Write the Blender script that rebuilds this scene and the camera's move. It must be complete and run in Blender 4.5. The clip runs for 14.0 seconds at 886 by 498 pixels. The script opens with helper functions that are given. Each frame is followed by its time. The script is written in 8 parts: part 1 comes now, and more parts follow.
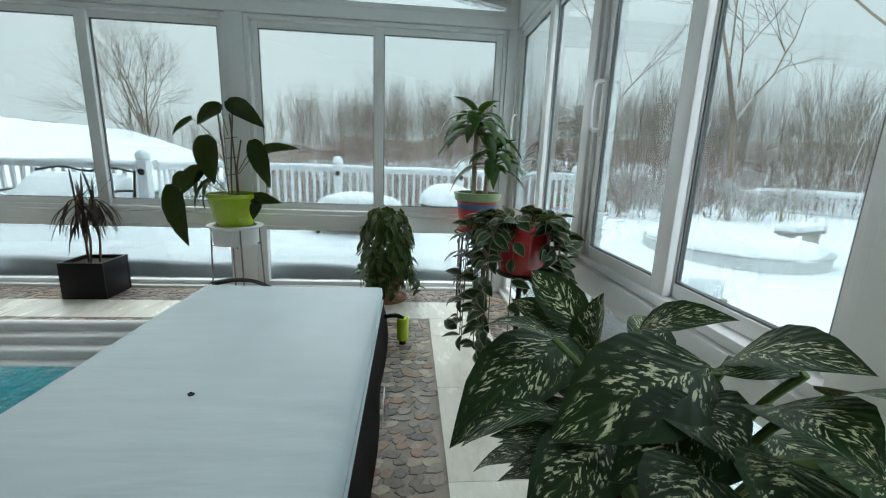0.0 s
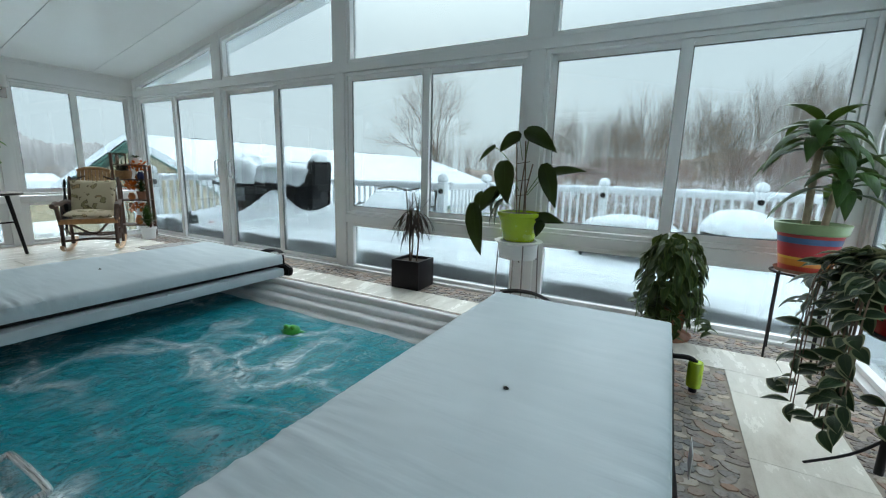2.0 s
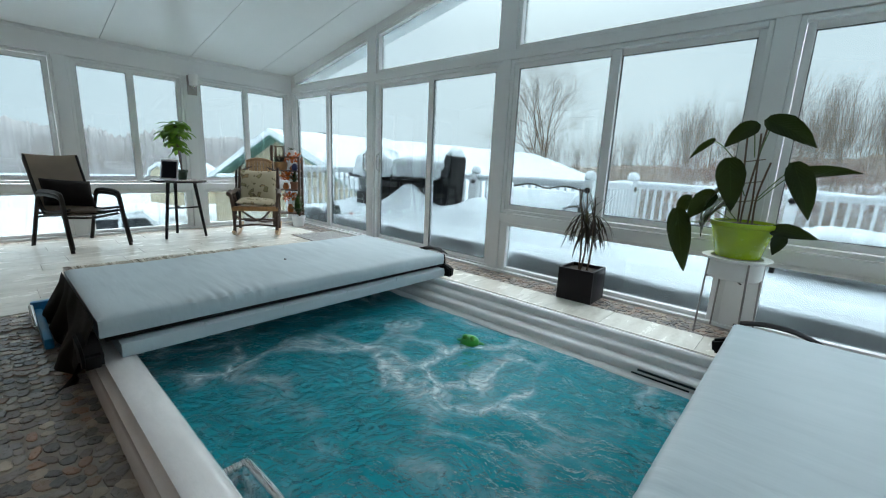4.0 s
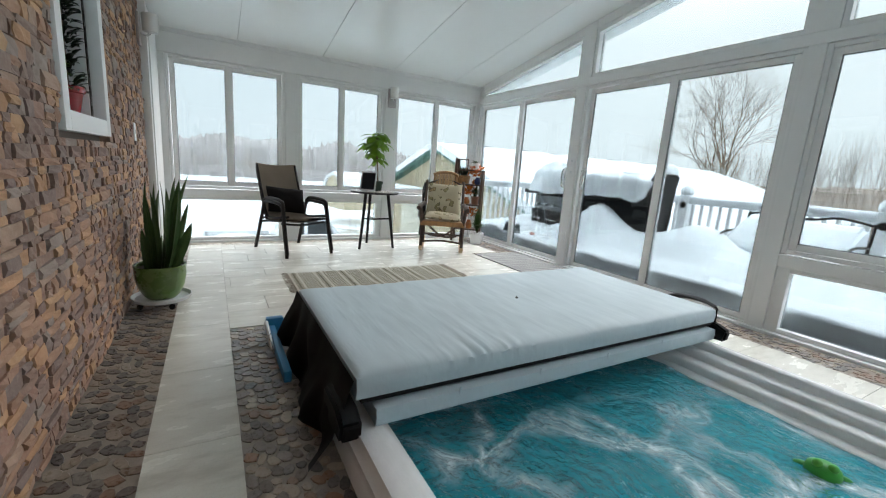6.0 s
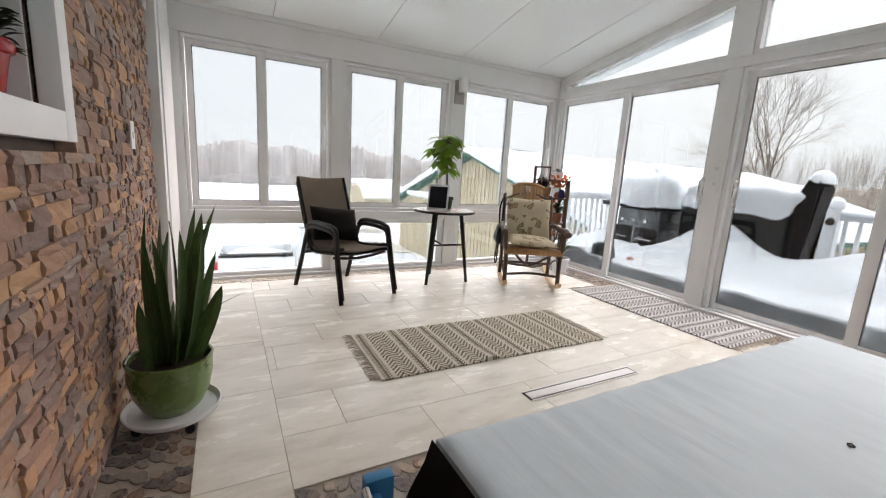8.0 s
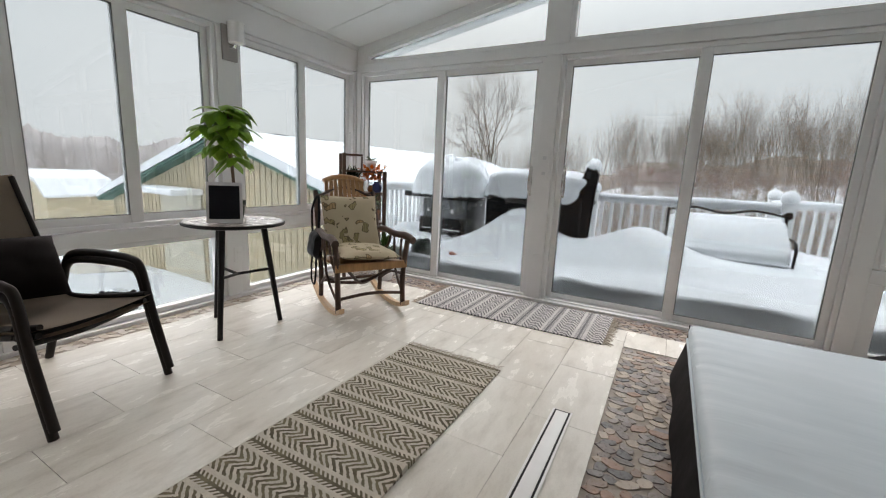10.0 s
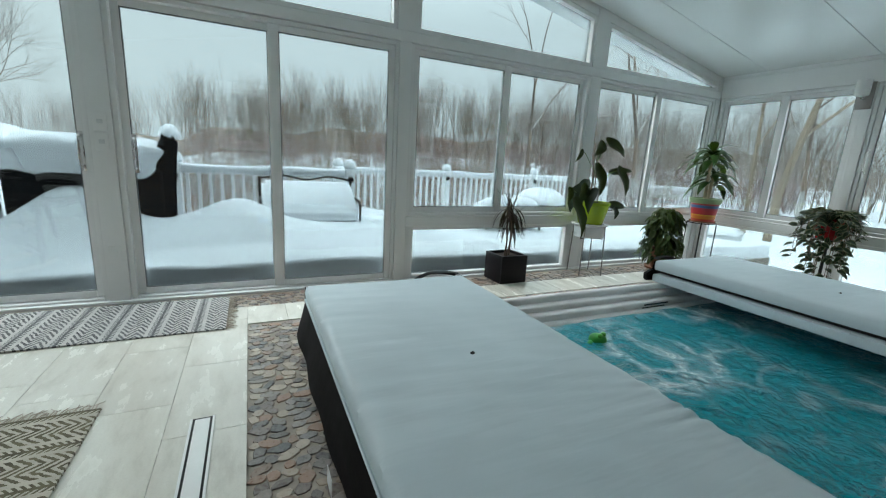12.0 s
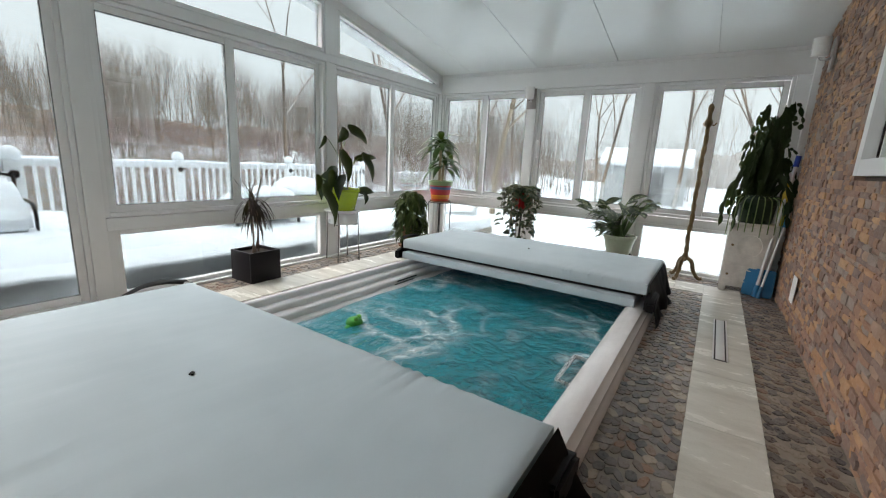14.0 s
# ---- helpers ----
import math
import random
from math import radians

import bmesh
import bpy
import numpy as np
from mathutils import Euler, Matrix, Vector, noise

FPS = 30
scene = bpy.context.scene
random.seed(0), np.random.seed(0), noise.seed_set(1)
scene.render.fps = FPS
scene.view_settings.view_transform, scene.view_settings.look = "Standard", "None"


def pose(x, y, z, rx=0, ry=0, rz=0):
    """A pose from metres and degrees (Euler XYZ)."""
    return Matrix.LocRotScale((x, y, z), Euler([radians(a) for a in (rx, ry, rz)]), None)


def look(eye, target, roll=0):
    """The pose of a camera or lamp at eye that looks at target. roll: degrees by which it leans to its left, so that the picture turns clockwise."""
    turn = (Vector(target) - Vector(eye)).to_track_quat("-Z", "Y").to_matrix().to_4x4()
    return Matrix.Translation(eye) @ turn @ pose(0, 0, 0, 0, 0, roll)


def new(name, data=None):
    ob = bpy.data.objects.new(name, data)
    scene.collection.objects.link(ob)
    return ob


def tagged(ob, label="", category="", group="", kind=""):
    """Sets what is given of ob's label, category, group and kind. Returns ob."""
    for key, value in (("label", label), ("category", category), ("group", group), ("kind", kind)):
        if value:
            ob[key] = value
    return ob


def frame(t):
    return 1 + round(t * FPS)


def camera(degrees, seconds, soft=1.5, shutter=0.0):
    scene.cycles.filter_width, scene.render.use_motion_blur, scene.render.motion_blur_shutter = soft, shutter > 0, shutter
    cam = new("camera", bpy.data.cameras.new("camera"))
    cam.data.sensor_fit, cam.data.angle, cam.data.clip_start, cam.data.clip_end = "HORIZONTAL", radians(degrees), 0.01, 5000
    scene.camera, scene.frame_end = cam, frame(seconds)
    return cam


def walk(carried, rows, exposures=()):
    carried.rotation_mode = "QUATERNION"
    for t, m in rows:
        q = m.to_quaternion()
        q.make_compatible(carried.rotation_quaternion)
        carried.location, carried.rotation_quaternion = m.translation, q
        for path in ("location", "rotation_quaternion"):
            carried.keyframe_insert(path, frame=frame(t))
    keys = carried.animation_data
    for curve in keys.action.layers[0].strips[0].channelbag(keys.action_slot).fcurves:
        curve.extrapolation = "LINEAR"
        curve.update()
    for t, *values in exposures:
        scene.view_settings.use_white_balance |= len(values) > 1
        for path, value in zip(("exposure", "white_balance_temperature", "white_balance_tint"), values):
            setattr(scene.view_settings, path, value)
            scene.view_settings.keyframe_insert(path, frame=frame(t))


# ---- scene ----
cam = camera(94.6, 14.0, soft=1.15)
PATH = [
    (0, (0.133, 0.1, 1.097), (0.303, 2.046, 0.668), 2.2),
    (0.5, (0.058, 0.093, 1.084), (-0.117, 2.044, 0.677), 2.2),
    (1, (0.006, 0.078, 1.071), (-0.496, 1.976, 0.692), 2.1),
    (1.5, (-0.035, 0.052, 1.082), (-0.795, 1.865, 0.713), 1.9),
    (2, (-0.107, 0.021, 1.097), (-1.05, 1.746, 0.727), 1.6),
    (2.5, (-0.235, -0.024, 1.101), (-1.304, 1.623, 0.725), 1.5),
    (5, (-1.327, -0.111, 1.067), (-2.823, 1.152, 0.658), 3.6),
    (5.5, (-1.566, -0.173, 1.089), (-3.184, 0.933, 0.694), 3.9),
    (6, (-1.842, -0.224, 1.064), (-3.546, 0.75, 0.681), 4.0),
    (6.5, (-2.143, -0.286, 1.108), (-3.889, 0.613, 0.728), 3.8),
    (7, (-2.512, -0.337, 1.084), (-4.271, 0.542, 0.719), 3.5),
    (9.5, (-4.195, -0.18, 1.1), (-5.542, 1.253, 0.74), 2.4),
    (10, (-4.408, -0.088, 1.097), (-5.346, 1.64, 0.73), 2.7),
    (10.5, (-4.568, -0.045, 1.131), (-5.006, 1.868, 0.745), 2.9),
    (11, (-4.626, -0.036, 1.15), (-4.572, 1.922, 0.748), 3.0),
    (11.5, (-4.582, -0.039, 1.146), (-4.093, 1.855, 0.73), 3.2),
    (12, (-4.503, -0.045, 1.135), (-3.661, 1.719, 0.712), 3.3),
    (12.5, (-4.44, -0.059, 1.131), (-3.304, 1.53, 0.703), 3.5),
    (13, (-4.379, -0.088, 1.139), (-3.021, 1.315, 0.708), 3.4),
    (13.5, (-4.342, -0.099, 1.131), (-2.816, 1.123, 0.706), 3.2),
    (14, (-4.307, -0.122, 1.129), (-2.67, 0.948, 0.712), 2.9),
]
EXPOSURES = [(0.0, 0.35, 6500, 10), (1.0, 0.41, 6250, 11), (2.5, 0.38, 6250, 12), (5.0, 0.54, 6100, 11), (5.5, 0.57, 6100, 11), (6.0, 0.72, 6600, 18), (6.5, 0.80, 7000, 24), (7.0, 0.90, 7150, 27), (9.5, 0.52, 7350, 31), (10.0, 0.38, 7200, 27), (10.5, 0.29, 6450, 13), (11.0, 0.25, 6450, 10), (12.0, 0.29, 6350, 9), (12.5, 0.36, 6300, 9), (13.5, 0.55, 6350, 11), (14.0, 0.68, 7000, 22)]
walk(cam, [(t, look(eye, target, roll)) for t, eye, target, roll in PATH], EXPOSURES)

# ---- daylight: a bright overcast winter sky ----
world = bpy.data.worlds.new("overcast_sky")
scene.world = world
world.use_nodes = True
wn, wl = world.node_tree.nodes, world.node_tree.links
wn.clear()
w_out, w_bg = wn.new("ShaderNodeOutputWorld"), wn.new("ShaderNodeBackground")
w_sky = wn.new("ShaderNodeTexSky")
w_sky.sky_type, w_sky.sun_disc = "NISHITA", False
w_sky.sun_elevation, w_sky.sun_rotation = radians(31), radians(-30)
w_sky.dust_density, w_sky.air_density, w_sky.ozone_density = 4.0, 1.2, 1.5
w_dim = wn.new("ShaderNodeVectorMath")
w_dim.operation = "SCALE"
w_dim.inputs["Scale"].default_value = 0.10
wl.new(w_sky.outputs[0], w_dim.inputs[0])
# cloud deck: soft grey-white, a little brighter overhead
w_tc, w_noise, w_ramp = wn.new("ShaderNodeTexCoord"), wn.new("ShaderNodeTexNoise"), wn.new("ShaderNodeValToRGB")
w_noise.inputs["Scale"].default_value = 1.6
w_noise.inputs["Detail"].default_value = 4.0
wl.new(w_tc.outputs["Generated"], w_noise.inputs["Vector"])
w_ramp.color_ramp.elements[0].position, w_ramp.color_ramp.elements[1].position = 0.3, 0.75
w_ramp.color_ramp.elements[0].color = (0.71, 0.79, 0.845, 1)
w_ramp.color_ramp.elements[1].color = (0.84, 0.90, 0.937, 1)
wl.new(w_noise.outputs[0], w_ramp.inputs[0])
w_mix = wn.new("ShaderNodeMix")
w_mix.data_type = "RGBA"
w_mix.inputs["Factor"].default_value = 0.97
wl.new(w_dim.outputs[0], w_mix.inputs["A"])
wl.new(w_ramp.outputs[0], w_mix.inputs["B"])
# overcast skies are brightest overhead
w_sep, w_up = wn.new("ShaderNodeSeparateXYZ"), wn.new("ShaderNodeMapRange")
wl.new(w_tc.outputs["Generated"], w_sep.inputs[0])
w_up.inputs["From Min"].default_value, w_up.inputs["From Max"].default_value = 0.28, 1.0
w_up.inputs["To Min"].default_value, w_up.inputs["To Max"].default_value = 1.0, 2.95
wl.new(w_sep.outputs[2], w_up.inputs["Value"])
w_lum = wn.new("ShaderNodeVectorMath")
w_lum.operation = "SCALE"
wl.new(w_mix.outputs["Result"], w_lum.inputs[0])
wl.new(w_up.outputs[0], w_lum.inputs["Scale"])
wl.new(w_lum.outputs[0], w_bg.inputs["Color"])
w_bg.inputs["Strength"].default_value = 4.5
wl.new(w_bg.outputs[0], w_out.inputs[0])

sun = new("sun", bpy.data.lights.new("sun", "SUN"))
sun.data.energy, sun.data.angle, sun.data.color = 3.6, radians(75), (1.0, 0.97, 0.93)
sun.matrix_world = look((0, 0, 0), (0.42, -0.74, -0.52))


# ---- materials ----
def nodes_of(name):
    m = bpy.data.materials.new(name)
    m.use_nodes = True
    n, l = m.node_tree.nodes, m.node_tree.links
    return m, n, l, n["Principled BSDF"]


def coords(n, l, scale=(1, 1, 1), kind="Object"):
    tc, mp = n.new("ShaderNodeTexCoord"), n.new("ShaderNodeMapping")
    mp.inputs["Scale"].default_value = scale
    l.new(tc.outputs[kind], mp.inputs[0])
    return mp.outputs[0]


def noise_tex(n, l, vec, scale, detail=4.0, rough=0.6):
    t = n.new("ShaderNodeTexNoise")
    t.inputs["Scale"].default_value, t.inputs["Detail"].default_value, t.inputs["Roughness"].default_value = scale, detail, rough
    l.new(vec, t.inputs["Vector"])
    return t.outputs[0]


def ramp(n, l, fac, stops):
    r = n.new("ShaderNodeValToRGB")
    e = r.color_ramp.elements
    while len(e) < len(stops):
        e.new(0.5)
    for k, (p, c) in enumerate(stops):
        e[k].position, e[k].color = p, (c, c, c, 1) if not hasattr(c, "__len__") else (*c, 1)
    l.new(fac, r.inputs[0])
    return r.outputs[0]


def mixc(n, l, a, b, fac, blend="MIX"):
    m = n.new("ShaderNodeMix")
    m.data_type, m.blend_type = "RGBA", blend
    for sock, v in (("Factor", fac), ("A", a), ("B", b)):
        if isinstance(v, bpy.types.NodeSocket):
            l.new(v, m.inputs[sock])
        elif sock == "Factor":
            m.inputs[sock].default_value = v
        else:
            m.inputs[sock].default_value = (*v, 1)
    return m.outputs["Result"]


def maths(n, l, op, a, b=None):
    m = n.new("ShaderNodeMath")
    m.operation = op
    for k, v in enumerate((a, b)):
        if isinstance(v, bpy.types.NodeSocket):
            l.new(v, m.inputs[k])
        elif v is not None:
            m.inputs[k].default_value = v
    return m.outputs[0]


def bump(n, l, p, height, strength, dist=0.01):
    b = n.new("ShaderNodeBump")
    b.inputs["Strength"].default_value, b.inputs["Distance"].default_value = strength, dist
    l.new(height, b.inputs["Height"])
    l.new(b.outputs[0], p.inputs["Normal"])


def shade(c, k):
    return tuple(min(1.0, v * k) for v in c)


def mat(name, base, rough=0.5, metal=0.0, vary=0.18, size=6.0, relief=0.08, grain=90.0, stretch=(1, 1, 1), coat=0.0):
    """A plain material: base colour that varies at two scales, fine relief, uneven gloss."""
    m, n, l, p = nodes_of(name)
    v = coords(n, l, stretch)
    big, fine = noise_tex(n, l, v, size, 3), noise_tex(n, l, v, grain, 4)
    c = mixc(n, l, shade(base, 1 - vary), shade(base, 1 + vary), ramp(n, l, big, [(0.3, 0.0), (0.7, 1.0)]))
    c = mixc(n, l, c, shade(base, 1 - vary * 0.9), maths(n, l, "MULTIPLY", ramp(n, l, fine, [(0.45, 0.0), (0.75, 1.0)]), 0.5))
    l.new(c, p.inputs["Base Color"])
    l.new(maths(n, l, "ADD", maths(n, l, "MULTIPLY", big, 0.2), rough - 0.1), p.inputs["Roughness"])
    p.inputs["Metallic"].default_value = metal
    p.inputs["Coat Weight"].default_value = coat
    if max(base) < 0.035 and not metal:
        p.inputs["Specular IOR Level"].default_value = 0.16
    if relief:
        bump(n, l, p, fine, relief, 0.004)
    return m


def palette(name, colours, rough=0.6, source="object", relief=0.3, grain=60.0, vary=0.25):
    """Alike pieces, each of its own colour: by object or by island."""
    m, n, l, p = nodes_of(name)
    r = n.new("ShaderNodeObjectInfo").outputs["Random"] if source == "object" else n.new("ShaderNodeNewGeometry").outputs["Random Per Island"]
    stops = [(k / len(colours), c) for k, c in enumerate(colours)]
    rn = n.new("ShaderNodeValToRGB")
    rn.color_ramp.interpolation = "CONSTANT"
    e = rn.color_ramp.elements
    while len(e) < len(stops):
        e.new(0.5)
    for k, (pos, c) in enumerate(stops):
        e[k].position, e[k].color = pos, (*c, 1)
    l.new(r, rn.inputs[0])
    g = n.new("ShaderNodeNewGeometry").outputs["Position"]
    big, fine = noise_tex(n, l, g, grain * 0.2, 3), noise_tex(n, l, g, grain, 5)
    c = mixc(n, l, rn.outputs[0], (0.0, 0.0, 0.0), maths(n, l, "MULTIPLY", ramp(n, l, big, [(0.35, 0.0), (0.75, 1.0)]), vary))
    c = mixc(n, l, c, (0.9, 0.85, 0.75), maths(n, l, "MULTIPLY", ramp(n, l, fine, [(0.5, 0.0), (0.8, 1.0)]), vary * 0.5))
    l.new(c, p.inputs["Base Color"])
    l.new(maths(n, l, "ADD", maths(n, l, "MULTIPLY", fine, 0.3), rough - 0.15), p.inputs["Roughness"])
    bump(n, l, p, fine, relief, 0.006)
    return m


def glass_mat(name, tint):
    m, n, l, p = nodes_of(name)
    n.remove(p)
    tr, gl, mx, lw = (n.new("ShaderNode" + k) for k in ("BsdfTransparent", "BsdfGlossy", "MixShader", "LayerWeight"))
    tr.inputs[0].default_value = (*tint, 1)
    gl.inputs["Roughness"].default_value = 0.0
    lw.inputs["Blend"].default_value = 0.5
    l.new(maths(n, l, "ADD", maths(n, l, "MULTIPLY", maths(n, l, "POWER", lw.outputs["Facing"], 5.0), 0.8), 0.035), mx.inputs[0])
    l.new(tr.outputs[0], mx.inputs[1])
    l.new(gl.outputs[0], mx.inputs[2])
    l.new(mx.outputs[0], n["Material Output"].inputs[0])
    return m


def leaf_mat(name, base, light, rough=0.35, speckle=0.0, edge=None, speck=(0.72, 0.74, 0.52)):
    """Leaf: paler midrib and side veins along the blade, spots or a pale margin where it has them."""
    m, n, l, p = nodes_of(name)
    uv = n.new("ShaderNodeUVMap").outputs[0]
    sep = n.new("ShaderNodeSeparateXYZ")
    l.new(uv, sep.inputs[0])
    across = maths(n, l, "ABSOLUTE", maths(n, l, "SUBTRACT", sep.outputs[0], 0.5))
    g = n.new("ShaderNodeNewGeometry")
    soft = noise_tex(n, l, g.outputs["Position"], 25.0, 3)
    c = mixc(n, l, base, shade(base, 1.4), ramp(n, l, soft, [(0.35, 0.0), (0.7, 1.0)]))
    c = mixc(n, l, c, light, ramp(n, l, across, [(0.0, 0.7), (0.03, 0.0)]))
    c = mixc(n, l, c, light, maths(n, l, "MULTIPLY", g.outputs["Random Per Island"], 0.16))
    wave = maths(n, l, "SUBTRACT", sep.outputs[1], maths(n, l, "MULTIPLY", across, 0.75))
    if speckle:
        cmb = n.new("ShaderNodeCombineXYZ")
        l.new(maths(n, l, "MULTIPLY", wave, 5.0), cmb.inputs[0])
        l.new(maths(n, l, "MULTIPLY", sep.outputs[0], 2.2), cmb.inputs[1])
        l.new(maths(n, l, "MULTIPLY", g.outputs["Random Per Island"], 40.0), cmb.inputs[2])
        dots = noise_tex(n, l, cmb.outputs[0], 6.0, 4, 0.6)
        dots = ramp(n, l, dots, [(0.60 - speckle, 0.0), (0.63 - speckle, 1.0)])
        inner = maths(n, l, "MULTIPLY", ramp(n, l, across, [(0.26, 1.0), (0.42, 0.0)]), ramp(n, l, noise_tex(n, l, cmb.outputs[0], 1.3, 1), [(0.42, 0.0), (0.52, 1.0)]))
        c = mixc(n, l, c, speck, maths(n, l, "MULTIPLY", dots, inner))
    if edge:
        c = mixc(n, l, c, edge, ramp(n, l, maths(n, l, "ADD", across, maths(n, l, "MULTIPLY", soft, 0.12)), [(0.40, 0.0), (0.44, 1.0)]))
    l.new(c, p.inputs["Base Color"])
    p.inputs["Roughness"].default_value = rough
    p.inputs["Specular IOR Level"].default_value = 0.2
    ridges = maths(n, l, "SINE", maths(n, l, "MULTIPLY", wave, 60.0))
    bump(n, l, p, ridges, 0.25, 0.002)
    # thin blades let some light through
    tl, mx = n.new("ShaderNodeBsdfTranslucent"), n.new("ShaderNodeMixShader")
    l.new(mixc(n, l, c, (0.35, 0.5, 0.05), 0.15), tl.inputs[0])
    mx.inputs[0].default_value = 0.07
    l.new(p.outputs[0], mx.inputs[1])
    l.new(tl.outputs[0], mx.inputs[2])
    l.new(mx.outputs[0], n["Material Output"].inputs[0])
    return m


WHITE = mat("white_vinyl", (0.80, 0.81, 0.80), 0.38, vary=0.03, size=2.0, relief=0.02)
SEAL = mat("dark_seal", (0.12, 0.13, 0.13), 0.6, vary=0.1)
CEIL = mat("ceiling_panel_white", (0.82, 0.84, 0.83), 0.22, vary=0.02, size=1.5, relief=0.01)
GLASS = glass_mat("window_glass", (0.362, 0.393, 0.391))
TILE = None


def tile_mat():
    m, n, l, p = nodes_of("cream_floor_tile")
    g = n.new("ShaderNodeNewGeometry").outputs["Position"]
    r = n.new("ShaderNodeObjectInfo").outputs["Random"]
    mp = n.new("ShaderNodeMapping")
    mp.inputs["Scale"].default_value = (5, 1.6, 1)
    mp.inputs["Rotation"].default_value = (0, 0, 0.5)
    l.new(g, mp.inputs[0])
    cmb = n.new("ShaderNodeVectorMath")
    l.new(mp.outputs[0], cmb.inputs[0])
    cz = n.new("ShaderNodeCombineXYZ")
    l.new(maths(n, l, "MULTIPLY", r, 30.0), cz.inputs[2])
    l.new(cz.outputs[0], cmb.inputs[1])
    streak = noise_tex(n, l, cmb.outputs[0], 1.8, 6, 0.65)
    fine = noise_tex(n, l, g, 140, 3)
    c = ramp(n, l, streak, [(0.30, (0.55, 0.53, 0.45)), (0.48, (0.70, 0.685, 0.60)), (0.62, (0.75, 0.74, 0.655)), (0.78, (0.61, 0.59, 0.505))])
    c = mixc(n, l, c, (0.40, 0.37, 0.32), maths(n, l, "MULTIPLY", ramp(n, l, fine, [(0.5, 0.0), (0.8, 1.0)]), 0.25))
    c = mixc(n, l, c, (0.45, 0.42, 0.37), maths(n, l, "MULTIPLY", r, 0.18))
    l.new(c, p.inputs["Base Color"])
    l.new(maths(n, l, "ADD", maths(n, l, "MULTIPLY", streak, 0.26), 0.12), p.inputs["Roughness"])
    bump(n, l, p, fine, 0.05, 0.002)
    return m


TILE = tile_mat()
GROUT = mat("sandy_grout", (0.31, 0.275, 0.225), 0.85, vary=0.2, size=10, relief=0.4)
PEB = [(0.170, 0.115, 0.081), (0.085, 0.072, 0.064), (0.264, 0.212, 0.157), (0.128, 0.115, 0.106), (0.204, 0.119, 0.076), (0.060, 0.054, 0.051), (0.306, 0.255, 0.196), (0.162, 0.140, 0.119), (0.111, 0.085, 0.072), (0.196, 0.170, 0.145)]
PEB_OBJ = palette("river_pebble", [shade(c, 1.55) for c in PEB], 0.30, "object", 0.15)
PEB_ISL = palette("river_pebble_bed", PEB, 0.30, "island", 0.15)
PEB_LIGHT = [shade(c, 1.55) for c in PEB]
PEB_RING = palette("pale_river_pebble_bed", PEB_LIGHT, 0.30, "island", 0.15)
TAN = [(0.50, 0.44, 0.36), (0.44, 0.37, 0.29), (0.56, 0.51, 0.44), (0.38, 0.31, 0.24), (0.52, 0.47, 0.41)]
PEB_TAN = palette("tan_pebble_bed", TAN, 0.4, "island", 0.15)
LEDGE = [(0.39, 0.225, 0.15), (0.50, 0.28, 0.15), (0.30, 0.205, 0.165), (0.42, 0.28, 0.20), (0.25, 0.18, 0.155), (0.53, 0.315, 0.17), (0.35, 0.205, 0.15), (0.24, 0.155, 0.125), (0.43, 0.25, 0.16), (0.34, 0.27, 0.225), (0.31, 0.195, 0.145)]
STONE_OBJ = palette("ledge_stone", LEDGE, 0.75, "object", 0.5, 45)
STONE_ISL = palette("ledge_stone_rows", LEDGE, 0.75, "island", 0.5, 45)
MORTAR = mat("dark_mortar", (0.10, 0.08, 0.065), 0.9, vary=0.25, relief=0.4)
SNOW = mat("snow", (0.80, 0.825, 0.855), 0.8, vary=0.03, size=0.8, relief=0.25, grain=30)
RIMSHELL = mat("pale_acrylic_shell", (0.82, 0.82, 0.81), 0.16, vary=0.10, size=4, relief=0.03, stretch=(1, 3, 1), coat=0.3)
TEAL = mat("teal_acrylic", (0.035, 0.30, 0.35), 0.3, vary=0.15, size=2, relief=0.0)
VINYL_BLK = mat("black_vinyl", (0.005, 0.005, 0.006), 0.55, vary=0.3, size=12, relief=0.15, grain=40)
BLK_METAL = mat("black_powder_coat", (0.013, 0.012, 0.012), 0.42, vary=0.25, relief=0.05)
BROWN_METAL = mat("dark_bronze_metal", (0.017, 0.014, 0.012), 0.45, 0.0, vary=0.25, relief=0.05)
STEEL = mat("brushed_steel", (0.62, 0.62, 0.61), 0.28, 1.0, vary=0.06, relief=0.03, stretch=(1, 30, 1))
SLING = mat("taupe_sling_mesh", (0.33, 0.275, 0.21), 0.8, vary=0.12, size=3, relief=0.5, grain=420)
PILLOW = mat("black_brown_velvet", (0.0045, 0.003, 0.0025), 0.9, vary=0.3, relief=0.3, grain=200)
BARK_CH = mat("peeled_hickory", (0.055, 0.028, 0.016), 0.55, vary=0.4, size=14, relief=0.5, grain=60)
PINE = mat("varnished_pine", (0.36, 0.19, 0.075), 0.38, vary=0.22, size=5, relief=0.1, stretch=(1, 8, 1))
PALE_WOOD = mat("bent_ash_runner", (0.55, 0.37, 0.21), 0.42, vary=0.15, size=6, relief=0.06, stretch=(6, 1, 1))
SOIL = mat("potting_soil", (0.035, 0.024, 0.016), 0.95, vary=0.5, size=30, relief=0.8)
STEM = mat("green_stem", (0.10, 0.17, 0.05), 0.55, vary=0.3)
STEM_BR = mat("brown_stem", (0.13, 0.085, 0.055), 0.75, vary=0.35, relief=0.4)
LIME = mat("lime_glaze", (0.33, 0.47, 0.015), 0.25, vary=0.08, relief=0.02, coat=0.4)
FROST = mat("frosted_white_plastic", (0.66, 0.68, 0.68), 0.3, vary=0.06, relief=0.02)
RED = mat("red_glaze", (0.34, 0.012, 0.016), 0.22, vary=0.2, relief=0.02, coat=0.4)
